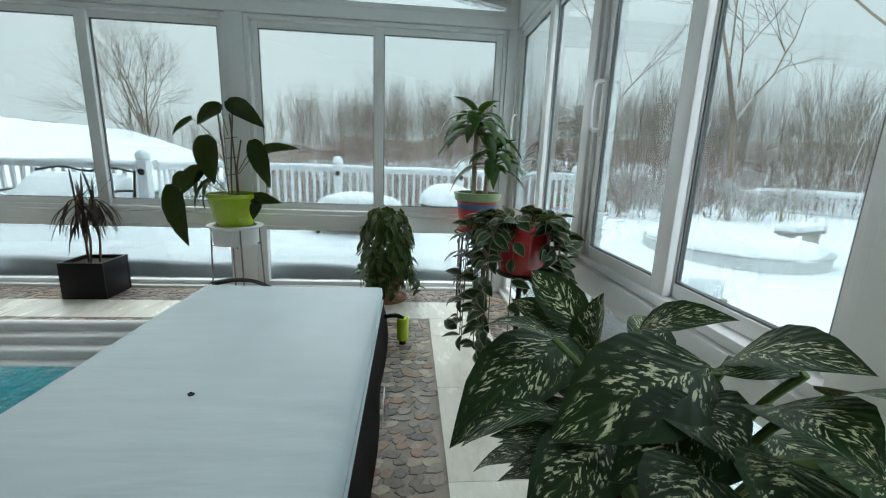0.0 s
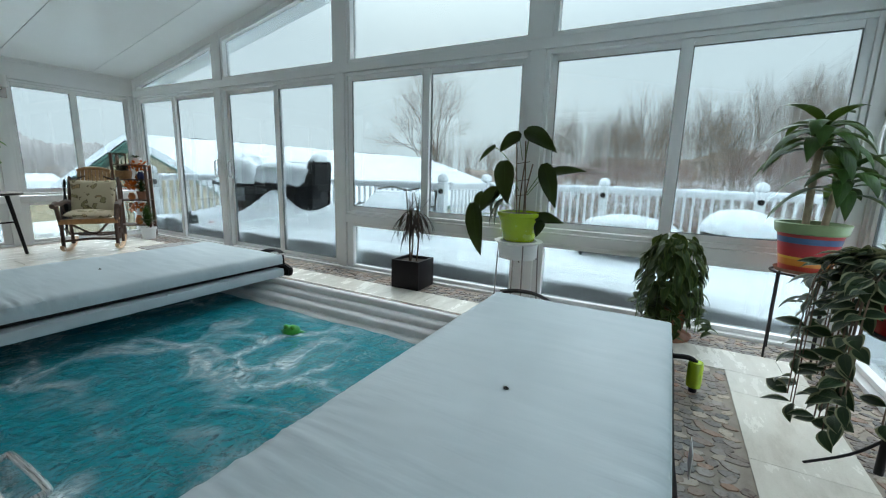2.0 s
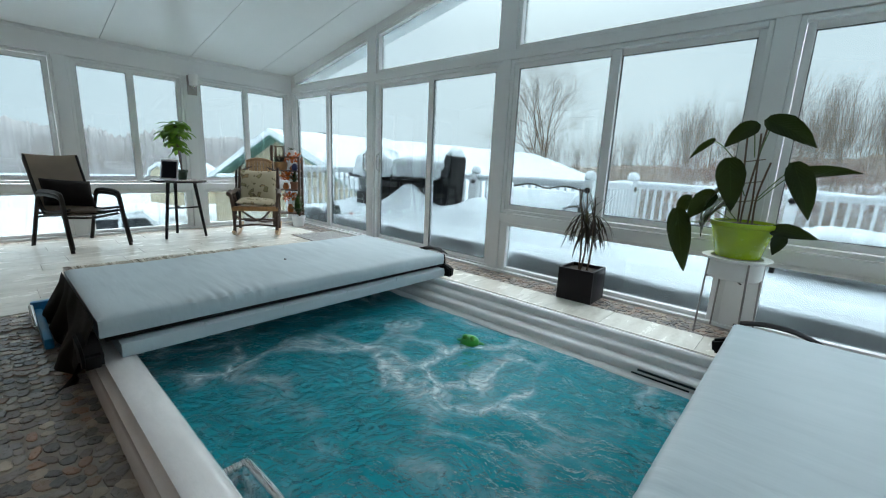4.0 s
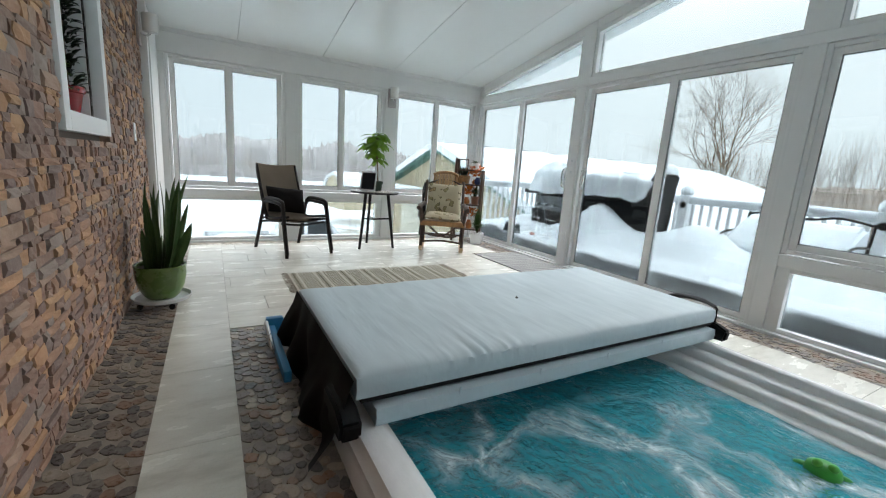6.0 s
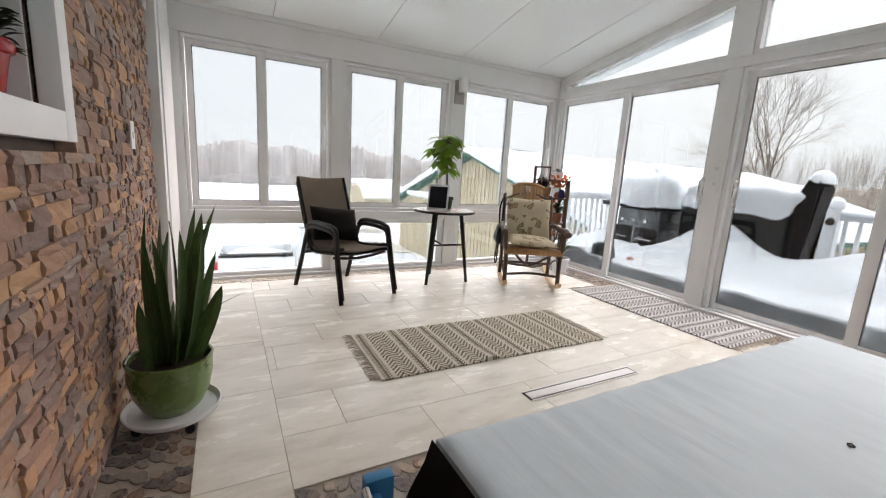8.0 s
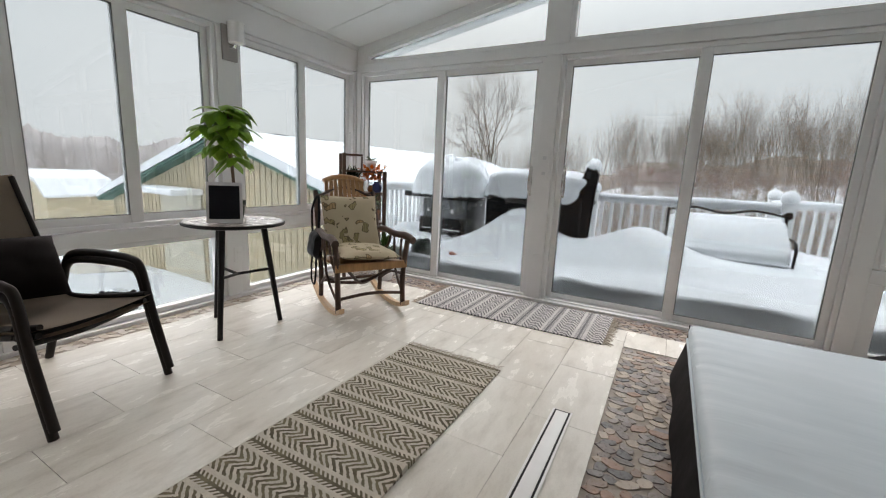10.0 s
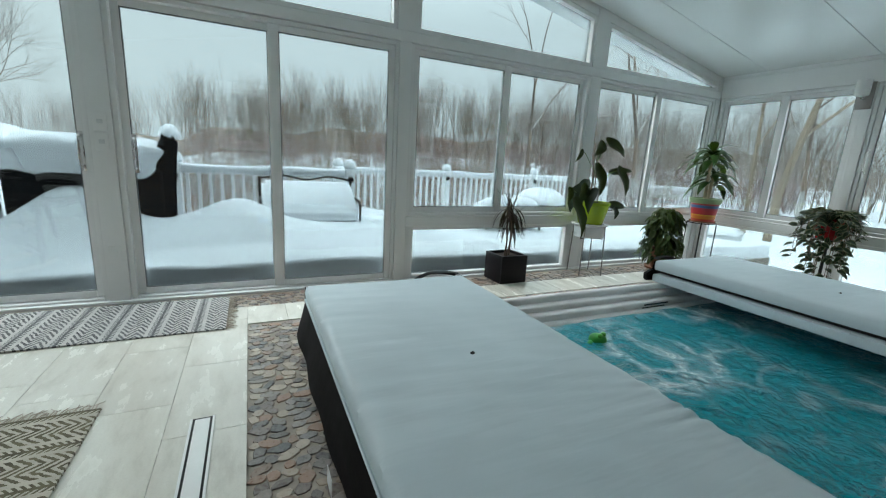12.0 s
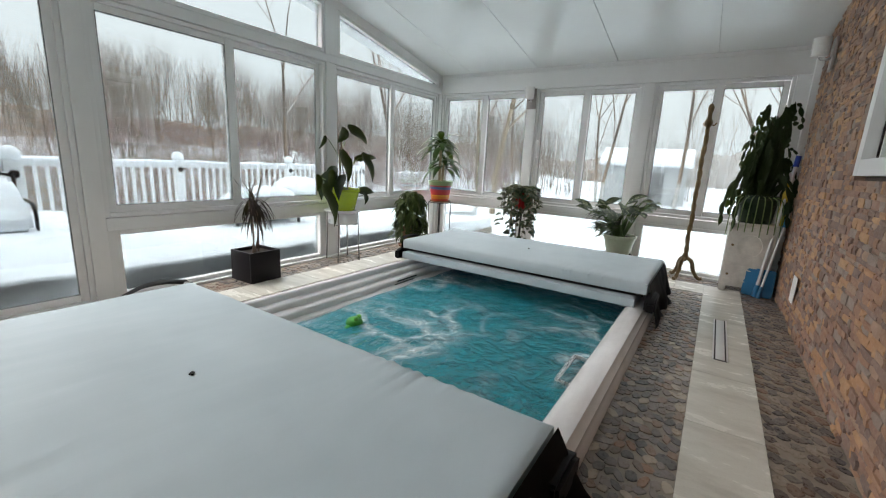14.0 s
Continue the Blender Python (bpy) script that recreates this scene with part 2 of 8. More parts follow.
GREENPOT = mat("green_glaze", (0.085, 0.15, 0.035), 0.28, vary=0.25, size=9, relief=0.15, grain=30, coat=0.4)
DKGREEN = mat("dark_green_glaze", (0.016, 0.032, 0.018), 0.3, vary=0.3, relief=0.03, coat=0.3)
PALEGREEN = mat("pale_celadon_glaze", (0.36, 0.42, 0.31), 0.35, vary=0.12, relief=0.03)
TERRA = mat("terracotta", (0.22, 0.10, 0.055), 0.75, vary=0.25, relief=0.2)
SLATE = mat("black_square_planter_plastic", (0.007, 0.006, 0.007), 0.38, vary=0.2, relief=0.08)
DECKVINYL = mat("white_rail_vinyl", (0.78, 0.79, 0.80), 0.45, vary=0.03, relief=0.02)
GRILLCOVER = mat("black_grill_cover", (0.010, 0.011, 0.012), 0.6, vary=0.4, size=7, relief=0.3, grain=25)
SIDING = mat("beige_barn_siding", (0.52, 0.44, 0.31), 0.7, vary=0.08, size=2, relief=0.05)
GREENTRIM = mat("green_barn_trim", (0.06, 0.16, 0.13), 0.6, vary=0.12)
BARK = palette("bare_branches_with_snow", [(0.22, 0.165, 0.125), (0.17, 0.13, 0.10), (0.26, 0.195, 0.145), (0.20, 0.15, 0.115), (0.46, 0.44, 0.42), (0.24, 0.175, 0.13), (0.15, 0.115, 0.095)], 0.9, "island", 0.3, 8)
BARK_RED = palette("reddish_brush", [(0.26, 0.13, 0.10), (0.22, 0.12, 0.095), (0.30, 0.19, 0.15), (0.70, 0.70, 0.72)], 0.9, "island", 0.3, 8)
BARK_PALE = palette("pale_bark", [(0.30, 0.235, 0.17), (0.26, 0.20, 0.15), (0.34, 0.27, 0.2), (0.28, 0.22, 0.16)], 0.9, "island", 0.4, 12)
BARK_SNOWY = palette("snow_laden_branches", [(0.24, 0.19, 0.15), (0.80, 0.82, 0.84), (0.28, 0.19, 0.13), (0.72, 0.74, 0.76), (0.20, 0.165, 0.14), (0.30, 0.24, 0.19)], 0.9, "island", 0.3, 8)
CREAMPAINT = mat("distressed_cream_paint", (0.62, 0.60, 0.55), 0.6, vary=0.15, size=9, relief=0.15, grain=40)
BRASS = mat("aged_brass", (0.20, 0.14, 0.07), 0.4, 0.7, vary=0.4, size=20, relief=0.2)
BLUE = mat("blue_plastic", (0.01, 0.17, 0.36), 0.4, vary=0.12)
NAVY = mat("royal_blue_plastic", (0.012, 0.05, 0.36), 0.4, vary=0.12)
ALU = mat("aluminium_pole", (0.66, 0.67, 0.68), 0.32, 0.9, vary=0.06)
LAMPGLASS = mat("opal_lamp_glass", (0.80, 0.80, 0.78), 0.25, vary=0.03, relief=0)


# ---- builders ----
def box(bm, x0, x1, y0, y1, z0, z1, bevel=0.0, m=None):
    v = [bm.verts.new(p) for p in ((x0, y0, z0), (x1, y0, z0), (x1, y1, z0), (x0, y1, z0), (x0, y0, z1), (x1, y0, z1), (x1, y1, z1), (x0, y1, z1))]
    fs = [bm.faces.new([v[k] for k in q]) for q in ((3, 2, 1, 0), (4, 5, 6, 7), (0, 1, 5, 4), (1, 2, 6, 5), (2, 3, 7, 6), (3, 0, 4, 7))]
    if bevel:
        r = bmesh.ops.bevel(bm, geom=list({e for f in fs for e in f.edges}), offset=bevel, segments=2, affect="EDGES", profile=0.6)
        v = list({w for f in r["faces"] for w in f.verts} | {w for w in v if w.is_valid})
    if m:
        bmesh.ops.transform(bm, matrix=m, verts=v)
    return v


def prism(bm, poly, axis, a, b):
    """A polygon (pairs) pushed along an axis from a to b. axis y: pairs are x, z; axis x: y, z; axis z: x, y."""
    put = {"x": lambda p, t: (t, p[0], p[1]), "y": lambda p, t: (p[0], t, p[1]), "z": lambda p, t: (p[0], p[1], t)}[axis]
    lo, hi = [bm.verts.new(put(p, a)) for p in poly], [bm.verts.new(put(p, b)) for p in poly]
    k = len(poly)
    bm.faces.new(lo)
    bm.faces.new(hi[::-1])
    for i in range(k):
        bm.faces.new((lo[i], hi[i], hi[(i + 1) % k], lo[(i + 1) % k]))


def ring(bm, c, u, v, r, seg):
    return [bm.verts.new(c + r * (math.cos(2 * math.pi * k / seg) * u + math.sin(2 * math.pi * k / seg) * v)) for k in range(seg)]


def tube(bm, pts, r, seg=8, cap=True):
    """A round bar along points; r: one radius, or one for each point."""
    pts = [Vector(p) for p in pts]
    rs = r if hasattr(r, "__len__") else [r] * len(pts)
    rings, u = [], None
    for k, p in enumerate(pts):
        d = (pts[min(k + 1, len(pts) - 1)] - pts[max(k - 1, 0)]).normalized()
        u = d.orthogonal().normalized() if u is None else (u - d * u.dot(d)).normalized()
        rings.append(ring(bm, p, u, d.cross(u), rs[k], seg))
    for a, b in zip(rings, rings[1:]):
        for k in range(seg):
            bm.faces.new((a[k], a[(k + 1) % seg], b[(k + 1) % seg], b[k]))
    if cap:
        bm.faces.new(rings[0][::-1])
        bm.faces.new(rings[-1])


def lathe(bm, profile, seg=28, c=(0, 0, 0), cap=True):
    """Turned about the upright axis; profile: radius, height."""
    c = Vector(c)
    rings = [ring(bm, c + Vector((0, 0, z)), Vector((1, 0, 0)), Vector((0, 1, 0)), max(r, 1e-4), seg) for r, z in profile]
    for a, b in zip(rings, rings[1:]):
        for k in range(seg):
            bm.faces.new((a[k], a[(k + 1) % seg], b[(k + 1) % seg], b[k]))
    if cap:
        bm.faces.new(rings[0][::-1])
        bm.faces.new(rings[-1])


def smooth_pts(pts, n=6):
    """A rounder line through points."""
    p = [Vector(q) for q in pts]
    out = []
    for i in range(len(p) - 1):
        a, b, c, d = p[max(i - 1, 0)], p[i], p[i + 1], p[min(i + 2, len(p) - 1)]
        for k in range(n):
            t = k / n
            out.append(0.5 * (2 * b + (c - a) * t + (2 * a - 5 * b + 4 * c - d) * t * t + (3 * b - a - 3 * c + d) * t ** 3))
    return out + [p[-1]]


SHAPES = {
    "ovate": [(0, 0.02), (0.08, 0.42), (0.2, 0.8), (0.36, 1.0), (0.55, 0.93), (0.74, 0.64), (0.89, 0.28), (1, 0.0)],
    "heart": [(-0.2, 0.34), (-0.1, 0.72), (0.02, 0.92), (0.2, 1.0), (0.45, 0.86), (0.7, 0.54), (0.88, 0.24), (1, 0.0)],
    "lance": [(0, 0.08), (0.12, 0.5), (0.3, 0.92), (0.5, 1.0), (0.7, 0.78), (0.87, 0.4), (1, 0.0)],
    "strap": [(0, 0.7), (0.25, 0.95), (0.5, 1.0), (0.75, 0.8), (0.92, 0.4), (1, 0.0)],
    "sword": [(0, 0.75), (0.2, 0.9), (0.45, 1.0), (0.7, 0.88), (0.88, 0.5), (1, 0.02)],
}


def leaf(bm, base, tip, width, shape="ovate", curl=0.15, fold=0.18, up=(0, 0, 1), wavy=0.0, rng=None):
    """One blade from base to tip, arched by curl (of its length), folded along the midrib."""
    uvl = bm.loops.layers.uv.verify()
    b, t, up = Vector(base), Vector(tip), Vector(up)
    d = t - b
    side = d.cross(up)
    side = side.normalized() if side.length > 1e-6 else Vector((1, 0, 0))
    nrm = side.cross(d).normalized()
    rows = []
    ph = rng.uniform(0, 6) if rng else 0.0
    for v, w in SHAPES[shape]:
        mid = b + d * v + nrm * (d.length * curl * 4 * max(v, 0) * (1 - v))
        hw = 0.5 * width * w
        wob = wavy * width * math.sin(ph + v * 11)
        pts = [mid - side * hw + nrm * (fold * hw + wob), mid - side * hw * 0.5 + nrm * fold * hw * 0.35, mid,
               mid + side * hw * 0.5 + nrm * fold * hw * 0.35, mid + side * hw + nrm * (fold * hw - wob)]
        rows.append((v, [bm.verts.new(q) for q in pts]))
    for (v0, a), (v1, c) in zip(rows, rows[1:]):
        for k in range(4):
            f = bm.faces.new((a[k], a[k + 1], c[k + 1], c[k]))
            f.smooth = True
            for lp, q in zip(f.loops, ((k / 4, v0), ((k + 1) / 4, v0), ((k + 1) / 4, v1), (k / 4, v1))):
                lp[uvl].uv = q


def arch(bm, b, a, ln, e0, e1, width, shape="strap", fold=0.25, n=9, bend=0.75):
    """A blade that sets off at azimuth a and elevation e0 and bends over to e1 at its tip."""
    uvl = bm.loops.layers.uv.verify()
    prof = SHAPES[shape]
    p, prev = Vector(b), None
    side = Vector((-math.sin(a), math.cos(a), 0))
    for k in range(n + 1):
        t = k / n
        e = e0 + (e1 - e0) * t ** bend
        d = Vector((math.cos(a) * math.cos(e), math.sin(a) * math.cos(e), math.sin(e)))
        j = max(i for i in range(len(prof) - 1) if prof[i][0] <= t or i == 0)
        (t0, w0), (t1, w1) = prof[j], prof[j + 1]
        hw = 0.5 * width * max(0.02, w0 + (w1 - w0) * (t - t0) / (t1 - t0))
        nrm = d.cross(side)
        row = [bm.verts.new(p - side * hw + nrm * -fold * hw), bm.verts.new(p), bm.verts.new(p + side * hw + nrm * -fold * hw)]
        if prev:
            for i in range(2):
                f = bm.faces.new((prev[i], prev[i + 1], row[i + 1], row[i]))
                f.smooth = True
                for lp, q in zip(f.loops, ((i / 2, t - 1 / n), ((i + 1) / 2, t - 1 / n), ((i + 1) / 2, t), (i / 2, t))):
                    lp[uvl].uv = q
        prev = row
        p = p + d * (ln / n)


def mesh_of(name, bm, material, smooth=None):
    me = bpy.data.meshes.new(name)
    bmesh.ops.recalc_face_normals(bm, faces=bm.faces[:])
    bm.to_mesh(me)
    bm.free()
    me.materials.append(material)
    if smooth is not None:
        me.polygons.foreach_set("use_smooth", [True] * len(me.polygons))
        me.set_sharp_from_angle(angle=radians(smooth))
    return me


def part(name, bm, material, parent, label="", smooth=38):
    """Links a bmesh as one mesh under a thing or a part."""
    ob = new(name, mesh_of(name, bm, material, smooth))
    ob.parent = parent
    return tagged(ob, label)


def thing(name, label, category, at=(0, 0, 0), turn=0, group="", kind=""):
    ob = new(name)
    ob.empty_display_size = 0.1
    ob.matrix_basis = pose(*at, 0, 0, turn)
    return tagged(ob, label, category, group, kind)


def solo(name, bm, material, label, category, kind="", at=(0, 0, 0), turn=0, smooth=38, group=""):
    """A thing that is one mesh."""
    ob = new(name, mesh_of(name, bm, material, smooth))
    ob.matrix_basis = pose(*at, 0, 0, turn)
    return tagged(ob, label, category, group, kind)


def joined(name, verts, faces, material, parent=None, label="", category="", kind="", smooth=False):
    me = bpy.data.meshes.new(name)
    me.from_pydata(verts, [], faces)
    me.materials.append(material)
    if smooth:
        me.polygons.foreach_set("use_smooth", [True] * len(me.polygons))
    ob = new(name, me)
    ob.parent = parent
    return tagged(ob, label, category, "", kind)


# ---- the sunroom's shell ----
XW, XE, YN, YS = -7.46, 0.94, 3.46, -0.74          # inner faces of the walls
RIDGE, EAVE, SLOPE = -3.26, 2.335, 0.19


def roof_z(x):
    return EAVE + SLOPE * (min(x, 2 * RIDGE - x) - XW)


BAYS = [(-7.33, -5.53), (-5.237, -3.412), (-3.143, -1.308), (-1.017, 0.785)]   # glass, front wall
MIDS = [-6.455, -4.309, -2.232, -0.118]
WEST = [(-0.55, 0.515), (0.80, 1.825), (2.115, 3.352)]                     # glass along y, end walls
EAST = [(-0.50, 0.54), (0.82, 1.90), (2.145, 3.352)]
SASH, JAMB = 0.048, 0.035
wall_n = tagged(new("wall_north"), "white vinyl gable wall of sliding doors and windows", "wall", kind="structure")
wall_w = tagged(new("wall_west"), "white vinyl end wall with three sliding windows", "wall", kind="structure")
wall_e = tagged(new("wall_east"), "white vinyl end wall with three sliding windows", "wall", kind="structure")
wall_n.matrix_basis, wall_w.matrix_basis, wall_e.matrix_basis = pose(0, 3.52, 0), pose(-7.52, 0, 0, 0, 0, 90), pose(1.0, 0, 0, 0, 0, -90)
count = {"window": 0, "door": 0}


def bar(bm, u0, u1, z0, z1, y0, y1, bevel=0.004):
    box(bm, u0, u1, y0, y1, z0, z1, bevel)


def frame_of(bm, u0, u1, z0, z1, w, y0, y1):
    """Four bars round an opening, butted end to end."""
    bar(bm, u0 - w, u0, z0 - w, z1 + w, y0, y1)
    bar(bm, u1, u1 + w, z0 - w, z1 + w, y0, y1)
    bar(bm, u0 + 0.0005, u1 - 0.0005, z0 - w, z0, y0, y1)
    bar(bm, u0 + 0.0005, u1 - 0.0005, z1, z1 + w, y0, y1)


def pane(parent, u0, u1, z0, z1, y):
    bm = bmesh.new()
    box(bm, u0, u1, y - 0.003, y + 0.003, z0, z1)
    ob = part("pane", bm, GLASS, parent, smooth=None)
    ob.visible_shadow = False
    return ob


def slider(wall, kind, u0, u1, um, z0, z1, handle=0.0, flip=False):
    """A two-sash slider: outer frame, two sashes with a pane each, a pull handle. u0..u1, z0..z1: clear glass."""
    count[kind] += 1
    ob = thing("%s_%d" % (kind, count[kind]), "white vinyl sliding patio door, closed" if kind == "door" else "white vinyl sliding window, closed", kind, kind="structure")
    ob.matrix_basis = wall.matrix_basis.copy()
    bm = bmesh.new()
    frame_of(bm, u0 - SASH - 0.002, u1 + SASH + 0.002, z0 - SASH - 0.002, z1 + SASH + 0.002, JAMB - 0.004, -0.045, 0.05)
    part("frame", bm, WHITE, ob)
    half = 0.038
    ins, outs = (-0.030, -0.002), (0.002, 0.030)
    for n, (a, b) in enumerate(((u0, um - half), (um + half, u1))):
        y0, y1 = (ins, outs)[n if not flip else 1 - n]
        bm = bmesh.new()
        l, r = (SASH, 2 * half if n == 0 else SASH) if n == 0 else (2 * half, SASH)
        bar(bm, a - l, a, z0 - SASH, z1 + SASH, y0, y1, 0.005)
        bar(bm, b, b + r, z0 - SASH, z1 + SASH, y0, y1, 0.005)
        bar(bm, a + 0.0005, b - 0.0005, z0 - SASH, z0, y0, y1, 0.005)
        bar(bm, a + 0.0005, b - 0.0005, z1, z1 + SASH, y0, y1, 0.005)
        sash = part("sash", bm, WHITE, ob)
        pane(sash, a - 0.004, b + 0.004, z0 - 0.004, z1 + 0.004, (y0 + y1) / 2)
        bm = bmesh.new()
        for q in ((a, a + 0.006, z0, z1), (b - 0.006, b, z0, z1), (a + 0.006, b - 0.006, z0, z0 + 0.006), (a + 0.006, b - 0.006, z1 - 0.006, z1)):
            bar(bm, *q, y0 + 0.006, y1 - 0.006, 0)
        part("gasket", bm, SEAL, sash)
    if handle:
        bm = bmesh.new()
        hx, zc = handle, (1.06 if kind == "door" else 1.35)
        tube(bm, smooth_pts([(hx, -0.03, zc - 0.1), (hx, -0.075, zc - 0.085), (hx, -0.075, zc + 0.085), (hx, -0.03, zc + 0.1)], 5), 0.009, 8)
        box(bm, hx - 0.014, hx + 0.014, -0.036, -0.0305, zc - 0.13, zc + 0.13, 0.004)
        part("handle", bm, STEEL if kind == "door" else WHITE, ob)
    return ob


def fixed(wall, u0, u1, z0, z1, name="window"):
    """A fixed light in a slim frame."""
    count["window"] += 1
    ob = thing("window_%d" % count["window"], "narrow fixed kick window in a white frame", "window", kind="structure")
    ob.matrix_basis = wall.matrix_basis.copy()
    bm = bmesh.new()
    w, e = 0.034, SASH + JAMB - 0.0015
    bar(bm, u0 - e, u0, z0 - w, z1 + w, -0.04, 0.045)
    bar(bm, u1, u1 + e, z0 - w, z1 + w, -0.04, 0.045)
    bar(bm, u0 + 0.0005, u1 - 0.0005, z0 - w, z0, -0.04, 0.045)
    bar(bm, u0 + 0.0005, u1 - 0.0005, z1, z1 + w, -0.04, 0.045)
    part("frame", bm, WHITE, ob)
    pane(ob, u0 - 0.004, u1 + 0.004, z0 - 0.004, z1 + 0.004, 0.012)


E1 = SASH + JAMB                                        # glass edge to post
# front wall: posts, sill, rails, header
bm = bmesh.new()
edges = [XW - 0.06] + [v for a, b in BAYS for v in (a - E1, b + E1)] + [XE + 0.06]
for a, b in zip(edges[0::2], edges[1::2]):
    box(bm, a, b, -0.06, 0.06, 0.0, 2.085, 0.004)
box(bm, XW - 0.06, XE + 0.06, -0.061, 0.06, 2.0865, 2.168, 0.004)
for a, b in BAYS[2:]:
    box(bm, a - E1 + 0.001, b + E1 - 0.001, -0.058, 0.06, 0.522, 0.612, 0.004)
part("post_and_beam", bm, WHITE, wall_n)
# thresholds
bm = bmesh.new()
box(bm, XW, XE, -0.085, 0.05, -0.03, 0.016, 0.003)
part("sill", bm, WHITE, wall_n)
slider(wall_n, "door", *BAYS[0], MIDS[0], 0.082, 2.0, handle=-5.505)
slider(wall_n, "door", *BAYS[1], MIDS[1], 0.082, 2.0, handle=-5.215, flip=True)
for k in (2, 3):
    slider(wall_n, "window", *BAYS[k], MIDS[k], 0.70, 2.0, flip=k == 3)
    fixed(wall_n, *BAYS[k], 0.050, 0.485)
# gable lights, a little wider than the bays below
GABLES = [(-7.33, -5.475), (-5.235, -3.39), (-3.143, -1.265), (-1.02, 0.835)]
for k, (a, b) in enumerate(GABLES):
    count["window"] += 1
    ob = thing("window_%d" % count["window"], "sloped gable light in a white frame", "window", kind="structure")
    ob.matrix_basis = wall_n.matrix_basis.copy()
    z0 = 2.208
    drop = 0.122
    xs = [a, b] if not (a < RIDGE < b) else [a, RIDGE, b]
    top = [(x, max(roof_z(x) - drop - 0.012 * (k in (1, 2)), z0 + 0.012)) for x in xs]
    bm = bmesh.new()
    prism(bm, [(a, z0), (b, z0)] + top[::-1], "y", 0.008, 0.014)
    p = part("pane", bm, GLASS, ob, smooth=None)
    p.visible_shadow = False
    bm = bmesh.new()
    w = 0.036
    box(bm, a - w, b + w, -0.048, 0.045, z0 - w, z0, 0.003)
    box(bm, a - w, a, -0.047, 0.045, z0, top[0][1] + w, 0.003)
    box(bm, b, b + w, -0.047, 0.045, z0, top[-1][1] + w, 0.003)
    for (x0, t0), (x1, t1) in zip(top, top[1:]):
        prism(bm, [(x0, t0), (x1, t1), (x1, t1 + w), (x0, t0 + w)], "y", -0.048, 0.045)
    part("frame", bm, WHITE, ob, smooth=None)
# gable framing above the header
bm = bmesh.new()
for k in range(5):
    a = XW - 0.06 if k == 0 else GABLES[k - 1][1] + 0.037
    b = XE + 0.06 if k == 4 else GABLES[k][0] - 0.037
    prism(bm, [(a, 2.1695), (b, 2.1695), (b, roof_z(b) + 0.02), (a, roof_z(a) + 0.02)], "y", -0.06, 0.06)
for k, (a, b) in enumerate(GABLES):
    d = 0.122 + 0.012 * (k in (1, 2)) - 0.038
    xs = [a - 0.035, b + 0.035] if not (a < RIDGE < b) else [a - 0.035, RIDGE, b + 0.035]
    for x0, x1 in zip(xs, xs[1:]):
        prism(bm, [(x0, roof_z(x0) - d), (x1, roof_z(x1) - d), (x1, roof_z(x1) + 0.02), (x0, roof_z(x0) + 0.02)], "y", -0.055, 0.06)
part("gable_frame", bm, WHITE, wall_n, smooth=None)

# end walls
for wall, sgn, sides in ((wall_w, 1, WEST), (wall_e, -1, EAST)):
    spans = sorted((min(sgn * a, sgn * b), max(sgn * a, sgn * b)) for a, b in sides)
    lo, hi = sorted((sgn * (YS - 0.2), sgn * (YN + 0.0)))
    bm = bmesh.new()
    ed = [lo] + [v for a, b in spans for v in (a - E1, b + E1)] + [hi]
    for a, b in zip(ed[0::2], ed[1::2]):
        box(bm, a, b, -0.06, 0.06, 0.0, 2.094, 0.004)
    box(bm, lo, hi, -0.061, 0.06, 2.0955, 2.42, 0.004)
    for a, b in spans:
        box(bm, a - E1 + 0.001, b + E1 - 0.001, -0.058, 0.06, 0.552, 0.640, 0.004)
    part("post_and_beam", bm, WHITE, wall)
    bm = bmesh.new()
    box(bm, lo, hi, -0.08, 0.05, -0.03, 0.022, 0.003)
    part("sill", bm, WHITE, wall)
    bm = bmesh.new()
    box(bm, lo + 0.01, hi - 0.01, -0.085, -0.062, 2.30, 2.36, 0.006)
    part("trim", bm, WHITE, wall)
    for a, b in spans:
        slider(wall, "window", a, b, (a + b) / 2, 0.728, 2.01, handle=(b + 0.024 if sgn > 0 else a - 0.024))
        fixed(wall, a, b, 0.060, 0.515)

# ceiling: insulated panels with fine joints, rising to the ridge
bm = bmesh.new()
for s in (0, 1):
    x_low = XW - 0.1 if s == 0 else XE + 0.1
    cuts = [YS - 0.2, 0.08, 1.04, 2.0, 2.96, YN + 0.5]
    for y, y1 in zip(cuts, cuts[1:]):
        prism(bm, [(x_low, roof_z(x_low)), (RIDGE, roof_z(RIDGE)), (RIDGE, roof_z(RIDGE) + 0.02), (x_low, roof_z(x_low) + 0.02)], "y", y + 0.0035, y1 - 0.0035)
    prism(bm, [(x_low, roof_z(x_low) + 0.021), (RIDGE, roof_z(RIDGE) + 0.021), (RIDGE, roof_z(RIDGE) + 0.12), (x_low, roof_z(x_low) + 0.12)], "y", YS - 0.2, YN + 0.5)
solo("ceiling", bm, CEIL, "glossy white insulated ceiling panels with fine joints", "ceiling", "structure", smooth=None)

